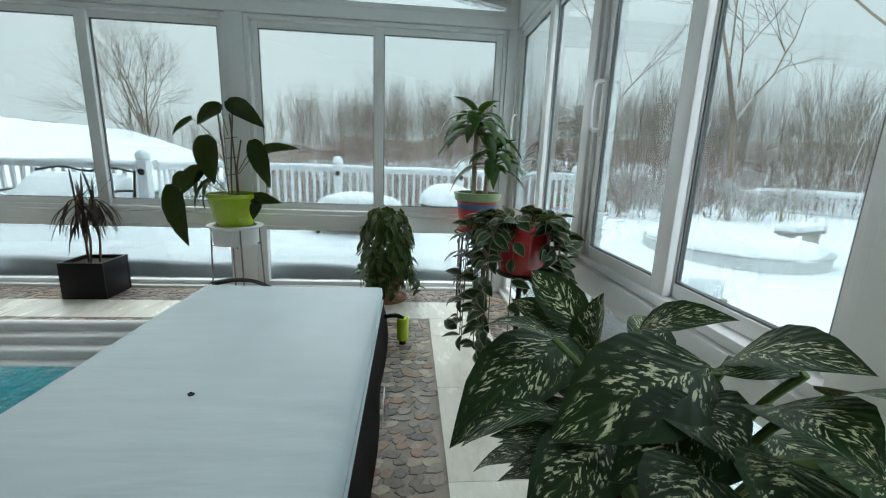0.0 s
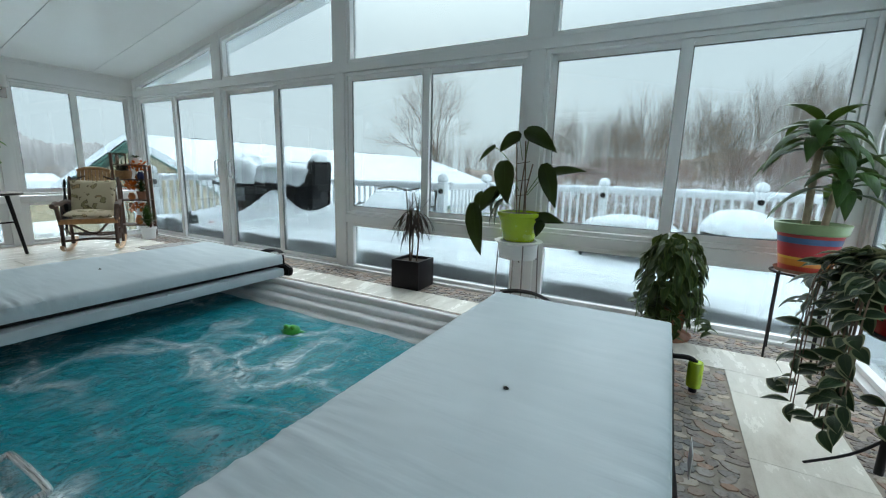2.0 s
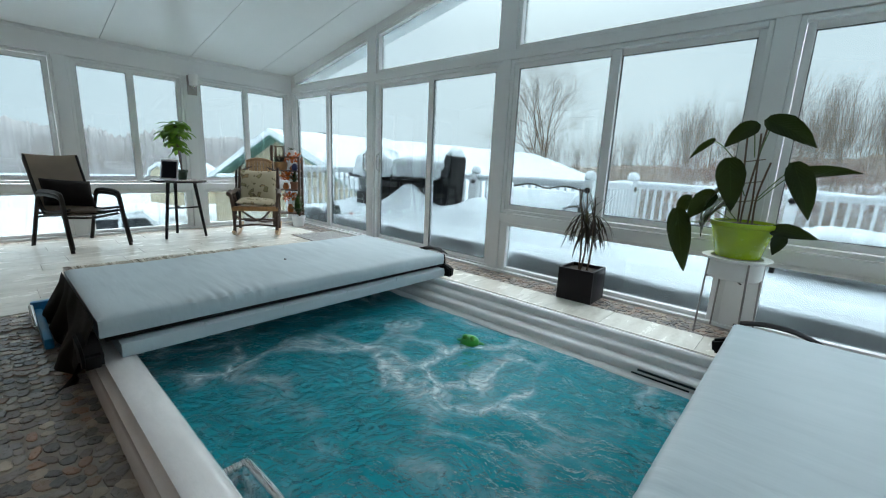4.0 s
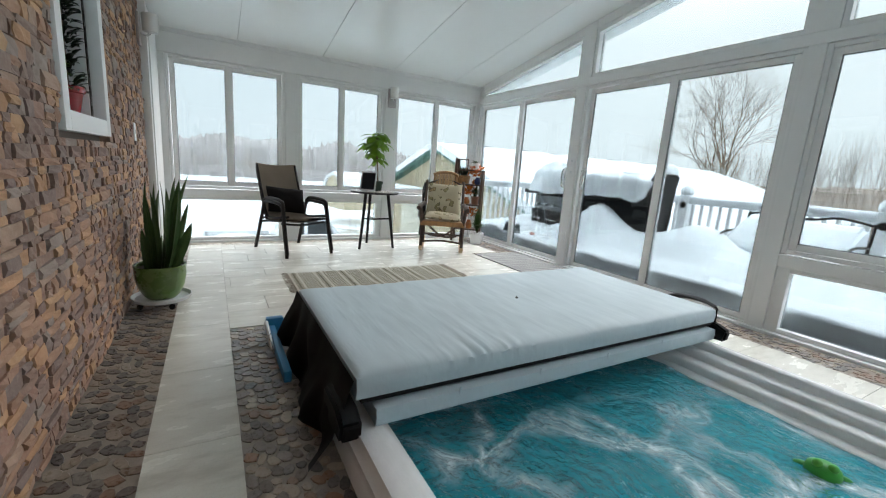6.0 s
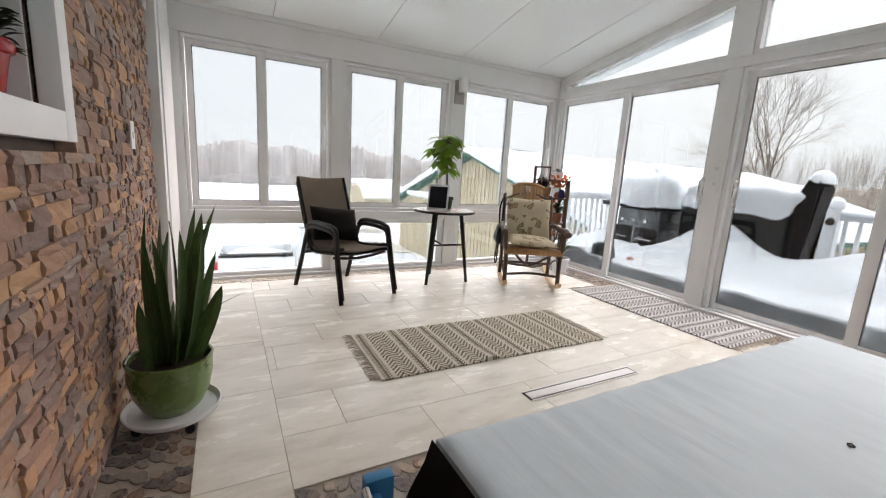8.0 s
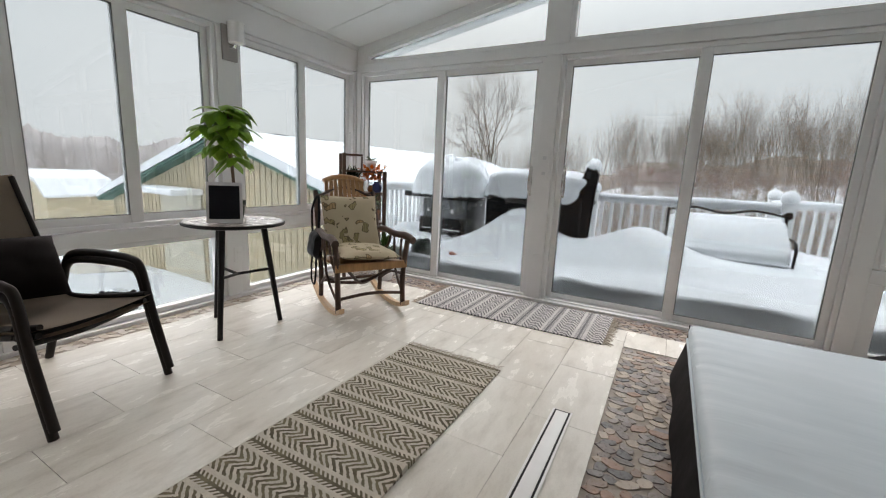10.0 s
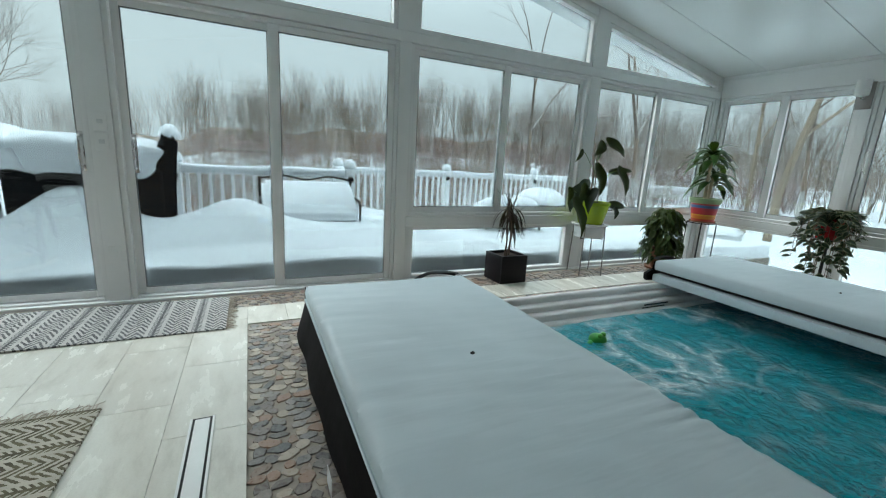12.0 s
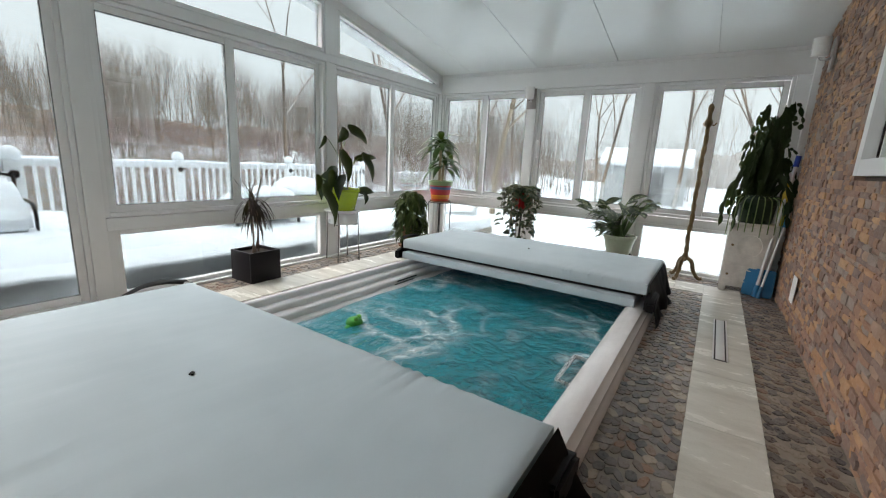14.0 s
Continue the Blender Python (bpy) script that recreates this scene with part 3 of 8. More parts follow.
# south wall: house wall faced with ledge stone, two deep white window niches
NICHES = [(-4.86, -4.16, 1.20, 2.10), (-2.02, -1.22, 1.25, 2.12)]
wall_s = tagged(new("wall_south"), "house wall faced with brown split ledge stone", "wall", kind="structure")
bm = bmesh.new()
xs = [-7.52] + [v for a, b, _, _ in NICHES for v in (a, b)] + [1.0]
for k, (a, b) in enumerate(zip(xs, xs[1:])):
    if k % 2 == 0:
        pts = [x for x in (a, RIDGE, b) if a <= x <= b]
        prism(bm, [(a, -0.05), (b, -0.05)] + [(x, roof_z(x) + 0.02) for x in pts[::-1]], "y", -1.12, -0.785)
    else:
        z0, z1 = NICHES[k // 2][2:]
        box(bm, a, b, -1.12, -0.785, -0.05, z0)
        prism(bm, [(a, z1), (b, z1), (b, roof_z(b) + 0.02), (a, roof_z(a) + 0.02)], "y", -1.12, -0.785)
part("backing", bm, MORTAR, wall_s, smooth=None)
for a, b, z0, z1 in NICHES:
    count["window"] += 1
    ob = thing("window_%d" % count["window"], "deep white-lined window recess in the stone wall", "window", kind="structure")
    bm = bmesh.new()
    frame_of(bm, a, b, z0, z1, 0.085, -0.795, -0.728)
    part("frame", bm, WHITE, ob)
    bm = bmesh.new()
    for q in ((a, a + 0.012, z0 + 0.012, z1 - 0.012), (b - 0.012, b, z0 + 0.012, z1 - 0.012), (a, b, z0, z0 + 0.012), (a, b, z1 - 0.012, z1)):
        box(bm, q[0], q[1], -1.06, -0.796, q[2], q[3])
    part("lining", bm, WHITE, ob, smooth=None)
    bm = bmesh.new()
    frame_of(bm, a + 0.07, b - 0.07, z0 + 0.07, z1 - 0.07, 0.055, -1.075, -1.04)
    box(bm, (a + b) / 2 - 0.025, (a + b) / 2 + 0.025, -1.075, -1.045, z0 + 0.07, z1 - 0.07)
    part("sash", bm, WHITE, ob)
    bm = bmesh.new()
    box(bm, a + 0.06, b - 0.06, -1.085, -1.078, z0 + 0.06, z1 - 0.06)
    part("pane", bm, mat("pale_blind", (0.45, 0.48, 0.50), 0.25, vary=0.05), ob, smooth=None)
bm = bmesh.new()
box(bm, -7.46, -6.62, -0.784, -0.70, 0.0, 2.34, 0.004)
box(bm, -6.62, -6.56, -0.784, -0.685, 0.0, 2.34, 0.004)
box(bm, -7.40, -6.80, -0.70, -0.69, 0.12, 2.1, 0.004)
part("corner_panel", bm, WHITE, wall_s)
bm = bmesh.new()
box(bm, 0.86, 0.935, -0.784, -0.69, 0.0, 2.34, 0.004)
part("corner_trim", bm, WHITE, wall_s)

# floor: grout bed with a hole for the spa
bm = bmesh.new()
PX0, PX1, PY0, PY1 = -4.20, -0.03, 0.155, 2.47           # outer edge of the spa's rim
for q in ((XW - 0.06, PX0, YS - 0.06, YN + 0.06), (PX1, XE + 0.06, YS - 0.06, YN + 0.06), (PX0, PX1, YS - 0.06, PY0), (PX0, PX1, PY1, YN + 0.06)):
    box(bm, *q, -0.16, -0.006)
floor = solo("floor", bm, GROUT, "cream tile floor with river pebble borders", "floor", "structure", smooth=None)

# ---- swim spa: shell, rim, water ----
spa = thing("swim_spa", "sunken swim spa with a pale moulded rim and bubbling teal water", "swim spa")
bm = bmesh.new()
ix0, ix1 = PX0 + 0.18, PX1 - 0.18
RZ = 0.125


def rim_run(bm, prof, a, b, axis, sgn, at):
    """A moulded edge: profile (inwards, height) swept along one side."""
    poly = [(at + sgn * u, z) for u, z in prof]
    prism(bm, poly, axis, a, b)


prof_s = [(0.0, -0.15), (0.0, 0.04), (0.012, 0.052), (0.016, 0.085), (0.034, 0.094), (0.045, 0.12), (0.075, 0.129), (0.13, 0.127), (0.165, 0.115), (0.182, 0.085), (0.186, -0.15)]
prof_n = [(0.0, -0.15), (0.0, 0.10), (0.02, 0.125), (0.055, 0.128), (0.072, 0.112), (0.078, 0.078), (0.118, 0.072), (0.132, 0.058), (0.138, 0.028), (0.185, 0.022), (0.20, 0.006), (0.206, -0.028), (0.25, -0.036), (0.262, -0.056), (0.266, -0.15)]
rim_run(bm, prof_s, PX0, PX1, "x", 1, PY0)
rim_run(bm, prof_n, PX0, PX1, "x", -1, PY1)
rim_run(bm, prof_s, PY0, PY1, "y", 1, PX0)
rim_run(bm, prof_s, PY0, PY1, "y", -1, PX1)
part("rim", bm, RIMSHELL, spa, smooth=50)
bm = bmesh.new()
yb = (PY0 + 0.18, PY1 - 0.26)
box(bm, ix0 - 0.02, ix1 + 0.02, yb[0] - 0.02, yb[1] + 0.02, -1.3, -1.25)
for q in ((ix0 - 0.02, ix0, yb[0], yb[1]), (ix1, ix1 + 0.02, yb[0], yb[1]), (ix0, ix1, yb[0] - 0.02, yb[0]), (ix0, ix1, yb[1], yb[1] + 0.02)):
    box(bm, *q, -1.25, 0.05 if q[2] < 1.5 or q[0] != ix0 else -0.07)
part("basin", bm, TEAL, spa, "teal acrylic basin", smooth=None)
bm = bmesh.new()
box(bm, ix1 - 0.75, ix1 - 0.01, yb[0] + 0.01, yb[1] - 0.01, -1.25, -0.55, 0.05)
part("seat", bm, TEAL, spa)
JET = mat("dark_jet", (0.01, 0.02, 0.025), 0.35)
for y, z in ((0.62, -0.16), (0.85, -0.16), (0.62, -0.3), (0.85, -0.3), (1.1, -0.22), (1.55, -0.22), (1.8, -0.16), (1.98, -0.16), (1.8, -0.3), (1.98, -0.3)):
    bm = bmesh.new()
    tube(bm, [(ix1 - 0.03, y, z), (ix1 - 0.002, y, z)], 0.045, 14)
    part("jet", bm, JET, spa)
for y in (1.0, 1.35, 1.7):
    bm = bmesh.new()
    tube(bm, [(ix0 + 0.002, y, -0.2), (ix0 + 0.05, y, -0.2)], 0.10, 16)
    part("jet", bm, JET, spa)
bm = bmesh.new()
tube(bm, [(ix0 + 1.2, yb[0] + 0.002, -0.22), (ix0 + 1.2, yb[0] + 0.03, -0.22)], 0.06, 14)
part("drain_cover", bm, JET, spa)
bm = bmesh.new()
tube(bm, smooth_pts([(-2.22, 0.34, -0.022), (-2.22, 0.43, -0.02), (-2.19, 0.455, -0.018), (-1.89, 0.455, -0.018), (-1.86, 0.43, -0.02), (-1.86, 0.34, -0.022)], 5), 0.014, 10)
for x in (-2.22, -1.86):
    tube(bm, [(x, 0.335, -0.022), (x, 0.352, -0.022)], 0.022, 12)
part("grab_rail", bm, STEEL, spa, "stainless grab rail")
# control slot on the far wall
for x0, x1, z, m in ((-1.42, -1.12, 0.0, JET), (-1.45, -1.16, -0.027, JET)):
    bm = bmesh.new()
    box(bm, x0, x1, PY1 - 0.212, PY1 - 0.204, z - 0.006, z + 0.006, 0.002)
    part("strip", bm, m, spa)


def water_mat():
    m, n, l, p = nodes_of("bubbling_water")
    g = n.new("ShaderNodeNewGeometry").outputs["Position"]
    warp = n.new("ShaderNodeTexNoise")
    warp.inputs["Scale"].default_value, warp.inputs["Detail"].default_value = 1.6, 3.0
    l.new(g, warp.inputs["Vector"])
    add = n.new("ShaderNodeMix")
    add.data_type, add.blend_type = "RGBA", "LINEAR_LIGHT"
    add.inputs["Factor"].default_value = 0.42
    l.new(g, add.inputs["A"])
    l.new(warp.outputs["Color"], add.inputs["B"])
    veins = n.new("ShaderNodeTexVoronoi")
    veins.feature = "DISTANCE_TO_EDGE"
    veins.inputs["Scale"].default_value = 2.1
    l.new(add.outputs["Result"], veins.inputs["Vector"])
    streak = ramp(n, l, veins.outputs["Distance"], [(0.0, 1.0), (0.03, 0.6), (0.12, 0.0)])
    where = ramp(n, l, noise_tex(n, l, g, 1.15, 2), [(0.44, 0.0), (0.60, 1.0)])
    froth = noise_tex(n, l, add.outputs["Result"], 16, 5, 0.7)
    foam = maths(n, l, "MULTIPLY", maths(n, l, "MULTIPLY", streak, where), ramp(n, l, froth, [(0.36, 0.0), (0.6, 1.0)]))
    cloud = maths(n, l, "MULTIPLY", ramp(n, l, noise_tex(n, l, add.outputs["Result"], 2.2, 5), [(0.48, 0.0), (0.80, 0.24)]), where)
    foam = maths(n, l, "MAXIMUM", foam, maths(n, l, "MULTIPLY", cloud, ramp(n, l, froth, [(0.4, 0.2), (0.65, 0.8)])))
    n.remove(p)
    tr, df, gl = n.new("ShaderNodeBsdfTransparent"), n.new("ShaderNodeBsdfDiffuse"), n.new("ShaderNodeBsdfGlossy")
    body, foamy, top, lw = n.new("ShaderNodeMixShader"), n.new("ShaderNodeMixShader"), n.new("ShaderNodeMixShader"), n.new("ShaderNodeLayerWeight")
    tr.inputs[0].default_value = (0.14, 0.60, 0.68, 1)
    df.inputs[0].default_value = (0.010, 0.225, 0.275, 1)
    milk = n.new("ShaderNodeBsdfDiffuse")
    milk.inputs[0].default_value = (0.72, 0.82, 0.84, 1)
    body.inputs[0].default_value = 0.62
    l.new(tr.outputs[0], body.inputs[1])
    l.new(df.outputs[0], body.inputs[2])
    l.new(foam, foamy.inputs[0])
    l.new(body.outputs[0], foamy.inputs[1])
    l.new(milk.outputs[0], foamy.inputs[2])
    ripple = maths(n, l, "ADD", noise_tex(n, l, add.outputs["Result"], 9.5, 3, 0.55), maths(n, l, "MULTIPLY", noise_tex(n, l, g, 26, 3), 0.35))
    b = n.new("ShaderNodeBump")
    b.inputs["Strength"].default_value, b.inputs["Distance"].default_value = 1.0, 0.085
    l.new(ripple, b.inputs["Height"])
    gl.inputs["Roughness"].default_value = 0.04
    l.new(b.outputs[0], gl.inputs["Normal"])
    l.new(b.outputs[0], lw.inputs["Normal"])
    lw.inputs["Blend"].default_value = 0.5
    l.new(maths(n, l, "ADD", maths(n, l, "MULTIPLY", maths(n, l, "POWER", lw.outputs["Facing"], 3.2), 0.8), 0.025), top.inputs[0])
    l.new(foamy.outputs[0], top.inputs[1])
    l.new(gl.outputs[0], top.inputs[2])
    l.new(top.outputs[0], n["Material Output"].inputs[0])
    return m


bm = bmesh.new()
nx, ny = 120, 64
wv = [[bm.verts.new((ix0 + (ix1 - ix0) * i / nx, yb[0] + (yb[1] - yb[0]) * j / ny, 0)) for j in range(ny + 1)] for i in range(nx + 1)]
for row in wv:
    for v in row:
        q = v.co
        v.co.z = -0.045 + 0.012 * noise.noise((q.x * 3.1, q.y * 3.1, 0.3)) + 0.008 * noise.noise((q.x * 8, q.y * 8, 2.0))
for i in range(nx):
    for j in range(ny):
        bm.faces.new((wv[i][j], wv[i + 1][j], wv[i + 1][j + 1], wv[i][j + 1])).smooth = True
part("water", bm, water_mat(), spa, "choppy teal water with white foam", smooth=180)

# ---- folded thermal covers on the spa's ends ----


def cover_mat():
    m, n, l, p = nodes_of("pale_grey_vinyl_cover")
    v = coords(n, l)
    folds = noise_tex(n, l, coords(n, l, (0.22, 1.2, 1)), 11, 3, 0.5)
    soft, fine = noise_tex(n, l, v, 2.2, 2), noise_tex(n, l, v, 350, 2)
    c = mixc(n, l, (0.445, 0.54, 0.575), (0.505, 0.60, 0.635), ramp(n, l, soft, [(0.3, 0.0), (0.7, 1.0)]))
    l.new(c, p.inputs["Base Color"])
    p.inputs["Roughness"].default_value = 0.42
    h = maths(n, l, "ADD", maths(n, l, "MULTIPLY", ramp(n, l, folds, [(0.45, 0.0), (0.7, 1.0)]), 1.0), maths(n, l, "MULTIPLY", fine, 0.03))
    bump(n, l, p, h, 0.13, 0.012)
    return m


COVER = cover_mat()


def cushion(bm, x0, x1, y0, y1, z0, z1, seed, pucker=None, nx=72, ny=230):
    """A padded panel with soft edges and shallow wrinkles."""
    def top(x, y):
        e = min(x - x0, x1 - x, y - y0, y1 - y)
        z = z1 - 0.018 * math.exp(-max(e, 0) / 0.02)
        z += 0.0045 * noise.noise((x * 2.3, y * 2.3, seed)) + 0.002 * noise.noise((x * 6, y * 16, seed + 3))
        if pucker:
            px, py, side = pucker
            d = abs(x - px)
            z += 0.014 * math.exp(-d / 0.13) * math.exp(-((y - py) / 0.22) ** 2) * (noise.noise(((y - py) * 26 * (1 - 0.9 * d), 3.0 + d * 1.5, seed)) + 0.5 * noise.noise(((y - py) * 55, d * 2, seed)))
            z += 0.006 * noise.noise((y * 13 + x * 1.5, x * 1.1, seed + 8)) * math.exp(-abs(x - (x0 if side > 0 else x1)) / 0.3)
        return z
    g = [[bm.verts.new((x0 + (x1 - x0) * i / nx, y0 + (y1 - y0) * j / ny, 0)) for j in range(ny + 1)] for i in range(nx + 1)]
    for r in g:
        for v in r:
            v.co.z = top(v.co.x, v.co.y)
    for i in range(nx):
        for j in range(ny):
            bm.faces.new((g[i][j], g[i + 1][j], g[i + 1][j + 1], g[i][j + 1]))
    rim = [g[i][0] for i in range(nx + 1)] + [g[nx][j] for j in range(1, ny + 1)] + [g[i][ny] for i in range(nx - 1, -1, -1)] + [g[0][j] for j in range(ny - 1, 0, -1)]
    mid = [bm.verts.new((v.co.x + (0.006 if v.co.x > (x0 + x1) / 2 else -0.006), v.co.y, (z0 + v.co.z) / 2)) for v in rim]
    low = [bm.verts.new((v.co.x, v.co.y, z0)) for v in rim]
    for a, b in ((rim, mid), (mid, low)):
        for k in range(len(rim)):
            bm.faces.new((a[k], b[k], b[(k + 1) % len(rim)], a[(k + 1) % len(rim)]))
    bm.faces.new(low)


def spa_cover(x0, x1, open_side, mark, label):
    """Two padded panels, one folded onto the other, with black skirts and straps. open_side: +1 if the water lies to +x."""
    ob = thing("spa_cover", label, "spa cover", group="folded spa covers")
    y0, y1 = 0.195, 2.50
    inner = x1 if open_side > 0 else x0
    outer = x0 if open_side > 0 else x1
    bm = bmesh.new()
    cushion(bm, x0, x1, y0, y1, 0.238, 0.335, x0, (inner, 0.75, open_side))
    part("upper_panel", bm, COVER, ob, "pale grey vinyl upper panel", smooth=50)
    bm = bmesh.new()
    a, b = sorted((outer, inner + open_side * 0.022))
    cushion(bm, a, b, y0 + 0.07, y1 - 0.01, 0.131, 0.214, x0 + 5, None, 20, 60)
    part("lower_panel", bm, COVER, ob, "pale grey vinyl lower panel with seams", smooth=50)
    # black piping between the two
    bm = bmesh.new()
    a, b = sorted((outer + open_side * 0.02, inner - open_side * 0.004))
    box(bm, a, b, y0 + 0.02, y1 - 0.01, 0.2165, 0.2365, 0.004)
    part("hinge_band", bm, VINYL_BLK, ob, "black vinyl hinge")
    for yy in (0.62, 1.05, 1.5, 1.95):
        bm = bmesh.new()
        xs = inner + open_side * 0.0235
        box(bm, xs - 0.002, xs + 0.002, yy - 0.004, yy + 0.004, 0.135, 0.212)
        part("seam", bm, COVER, ob)
    # end skirts, limp and folded
    for end, y in (("s", y0), ("n", y1)):
        bm = bmesh.new()
        sgn = -1 if end == "s" else 1
        n = 36
        rows = []
        zs = [0.318, 0.25, 0.17, 0.09, 0.02] if end == "s" else [0.318, 0.235, 0.15, 0.12]
        for zi, z in enumerate(zs):
            row = []
            for k in range(n + 1):
                x = x0 - 0.005 + (x1 - x0 + 0.01) * k / n + (0.012 * zi * open_side * max(0.0, (k - n / 2) * open_side / n) * 2 if end == "s" else 0)
                bulge = 0.012 + zi * (0.024 if end == "s" else 0.014) + (0.024 if end == "s" else 0.012) * zi * noise.noise((x * 7, zi * 0.5, sgn * 3 + x0))
                row.append(bm.verts.new((x, y + sgn * bulge, z + 0.012 * zi * noise.noise((x * 5, 2.0, x0)))))
            rows.append(row)
        for a, b in zip(rows, rows[1:]):
            for k in range(n):
                bm.faces.new((a[k], a[k + 1], b[k + 1], b[k]))
        bmesh.ops.solidify(bm, geom=bm.faces[:], thickness=0.006)
        part("skirt", bm, VINYL_BLK, ob, "limp black vinyl skirt", smooth=60)
        # folded corner pocket at the water end
        bm = bmesh.new()
        cx = inner
        prism(bm, [(cx - open_side * 0.16, 0.12), (cx + open_side * 0.075, 0.13), (cx + open_side * 0.085, 0.20), (cx + open_side * 0.01, 0.232), (cx - open_side * 0.16, 0.236)], "y", y + sgn * 0.002 - (0.075 if end == "s" else 0.0), y + sgn * 0.0 + (0.0 if end == "s" else 0.055))
        bmesh.ops.bevel(bm, geom=bm.edges[:], offset=0.012, segments=2, affect="EDGES")
        part("corner_pocket", bm, VINYL_BLK, ob)
    # outer skirt along the fold
    bm = bmesh.new()
    n, rows = 60, []
    for zi, z in enumerate((0.232, 0.17, 0.10, 0.015)):
        rows.append([bm.verts.new((outer - open_side * (0.004 + zi * 0.012 + 0.008 * zi * (0.5 + noise.noise((y0 + 2.3 * k / n * 3.0, zi * 0.5, outer)))), y0 + (y1 - y0) * k / n, z)) for k in range(n + 1)])
    for a, b in zip(rows, rows[1:]):
        for k in range(n):
            bm.faces.new((a[k], a[k + 1], b[k + 1], b[k]))
    bmesh.ops.solidify(bm, geom=bm.faces[:], thickness=0.005)
    part("fold_skirt", bm, VINYL_BLK, ob, "limp black vinyl skirt", smooth=60)
    bm = bmesh.new()
    tube(bm, [(outer - open_side * 0.006, y0 + 0.02, 0.245), (outer - open_side * 0.006, y1 - 0.02, 0.245)], 0.007, 6)
    part("white_piping", bm, COVER, ob)
    bm = bmesh.new()
    lathe(bm, [(0.0, 0), (0.010, 0.0), (0.010, 0.002), (0.007, 0.003), (0.004, 0.002), (0.0, 0.002)], 12, (mark[0], mark[1], 0.334))
    tube(bm, [(mark[0] - 0.010, mark[1], 0.337), (mark[0], mark[1] - 0.002, 0.344), (mark[0] + 0.010, mark[1], 0.337)], 0.0018, 6)
    part("snap_loop", bm, BLK_METAL, ob, "small black strap loop")
    # the strap flap lifted on the window side
    bm = bmesh.new()
    pts = [(inner - open_side * 0.36, 2.52, 0.30), (inner - open_side * 0.25, 2.535, 0.335), (inner - open_side * 0.12, 2.54, 0.338), (inner - open_side * 0.02, 2.51, 0.325)]
    rows = [[bm.verts.new(Vector(p) + Vector((0, d, h))) for d, h in ((-0.02, 0.004), (0.03, 0.008), (0.07, -0.03))] for p in smooth_pts(pts, 4)]
    for a, b in zip(rows, rows[1:]):
        for k in range(2):
            bm.faces.new((a[k], a[k + 1], b[k + 1], b[k]))
    bmesh.ops.solidify(bm, geom=bm.faces[:], thickness=0.006)
    part("strap_flap", bm, VINYL_BLK, ob, smooth=60)
    return ob


cover_w = spa_cover(-4.215, -3.12, 1, (-3.667, 1.354), "folded pale grey spa cover with black skirts at the lounge end")
cover_e = spa_cover(-1.05, -0.022, -1, (-0.547, 1.331), "folded pale grey spa cover with black skirts at the plant end")
# care label on the east cover's skirt
bm = bmesh.new()
box(bm, 0.050, 0.053, 1.45, 1.55, 0.13, 0.225, 0.001)
lab = part("care_label", bm, mat("white_label", (0.75, 0.75, 0.74), 0.5, vary=0.03), cover_e, "white sewn label with a red mark")
bm = bmesh.new()
box(bm, 0.0535, 0.055, 1.47, 1.51, 0.165, 0.195)
part("red_mark", bm, RED, lab)
bm = bmesh.new()
for k in range(4):
    box(bm, 0.0535, 0.0548, 1.465, 1.535 - 0.01 * (k % 2), 0.138 + k * 0.006, 0.140 + k * 0.006)
part("text_bar", bm, BLK_METAL, lab)


bm = bmesh.new()
box(bm, -4.300, -4.297, 1.13, 1.21, 0.015, 0.085, 0.001)
part("care_label", bm, FROST, cover_w, "small white sewn label")

# ---- outside: snow-covered ground, deck, barn, woods ----
def ground_z(x, y):
    def step(a, b, t):
        t = min(max((t - a) / (b - a), 0.0), 1.0)
        return t * t * (3 - 2 * t)
    z = -1.25
    z += 0.75 * step(0.5, 5.0, x)                                    # the yard to the east lies higher
    z -= 1.40 * step(-7.5, -11.5, x)                                 # the drive to the west lies lower
    z += 1.9 * step(12, 34, y) * step(-60, -14, x)                   # rising towards the woods
    z -= 1.3 * step(-26, -75, x)
    z += 2.5 * step(60, 160, math.hypot(x, y)) * step(-40, 10, x)
    z += 0.10 * noise.noise((x * 0.25, y * 0.25, 0)) + 0.04 * noise.noise((x * 0.9, y * 0.9, 4))
    return z


def spread(t, near, far):
    return near * t + (far - near) * t ** 5 if t >= 0 else -spread(-t, near, far)


gn = 110
gx = [spread(2 * i / gn - 1, 60, 900) - 3 for i in range(gn + 1)]
gy = [spread(2 * i / gn - 1, 60, 900) + 6 for i in range(gn + 1)]
verts = [(x, y, ground_z(x, y) if not (-8.2 < x < 1.7 and -1.6 < y < 4.4) else -1.6) for x in gx for y in gy]
faces = [(i * (gn + 1) + j, (i + 1) * (gn + 1) + j, (i + 1) * (gn + 1) + j + 1, i * (gn + 1) + j + 1) for i in range(gn) for j in range(gn)]
joined("ground", verts, faces, SNOW, None, "snow-covered yard and fields", "ground", "structure", True)

# foundation under the room
bm = bmesh.new()
box(bm, -7.60, 1.08, -1.2, 3.60, -2.6, -0.165)
solo("foundation", bm, mat("grey_block", (0.35, 0.35, 0.34), 0.85), "grey block foundation under the sunroom", "foundation", "structure", smooth=None)

# deck with drifted snow
bm = bmesh.new()
box(bm, -8.05, -3.05, 3.602, 6.0, -0.25, -0.12)
box(bm, -3.05, 3.2, 3.602, 7.35, -0.25, -0.12)
solo("deck", bm, mat("weathered_deck", (0.28, 0.24, 0.2), 0.8, stretch=(1, 10, 1)), "wooden deck buried under snow", "deck", "structure", smooth=None)


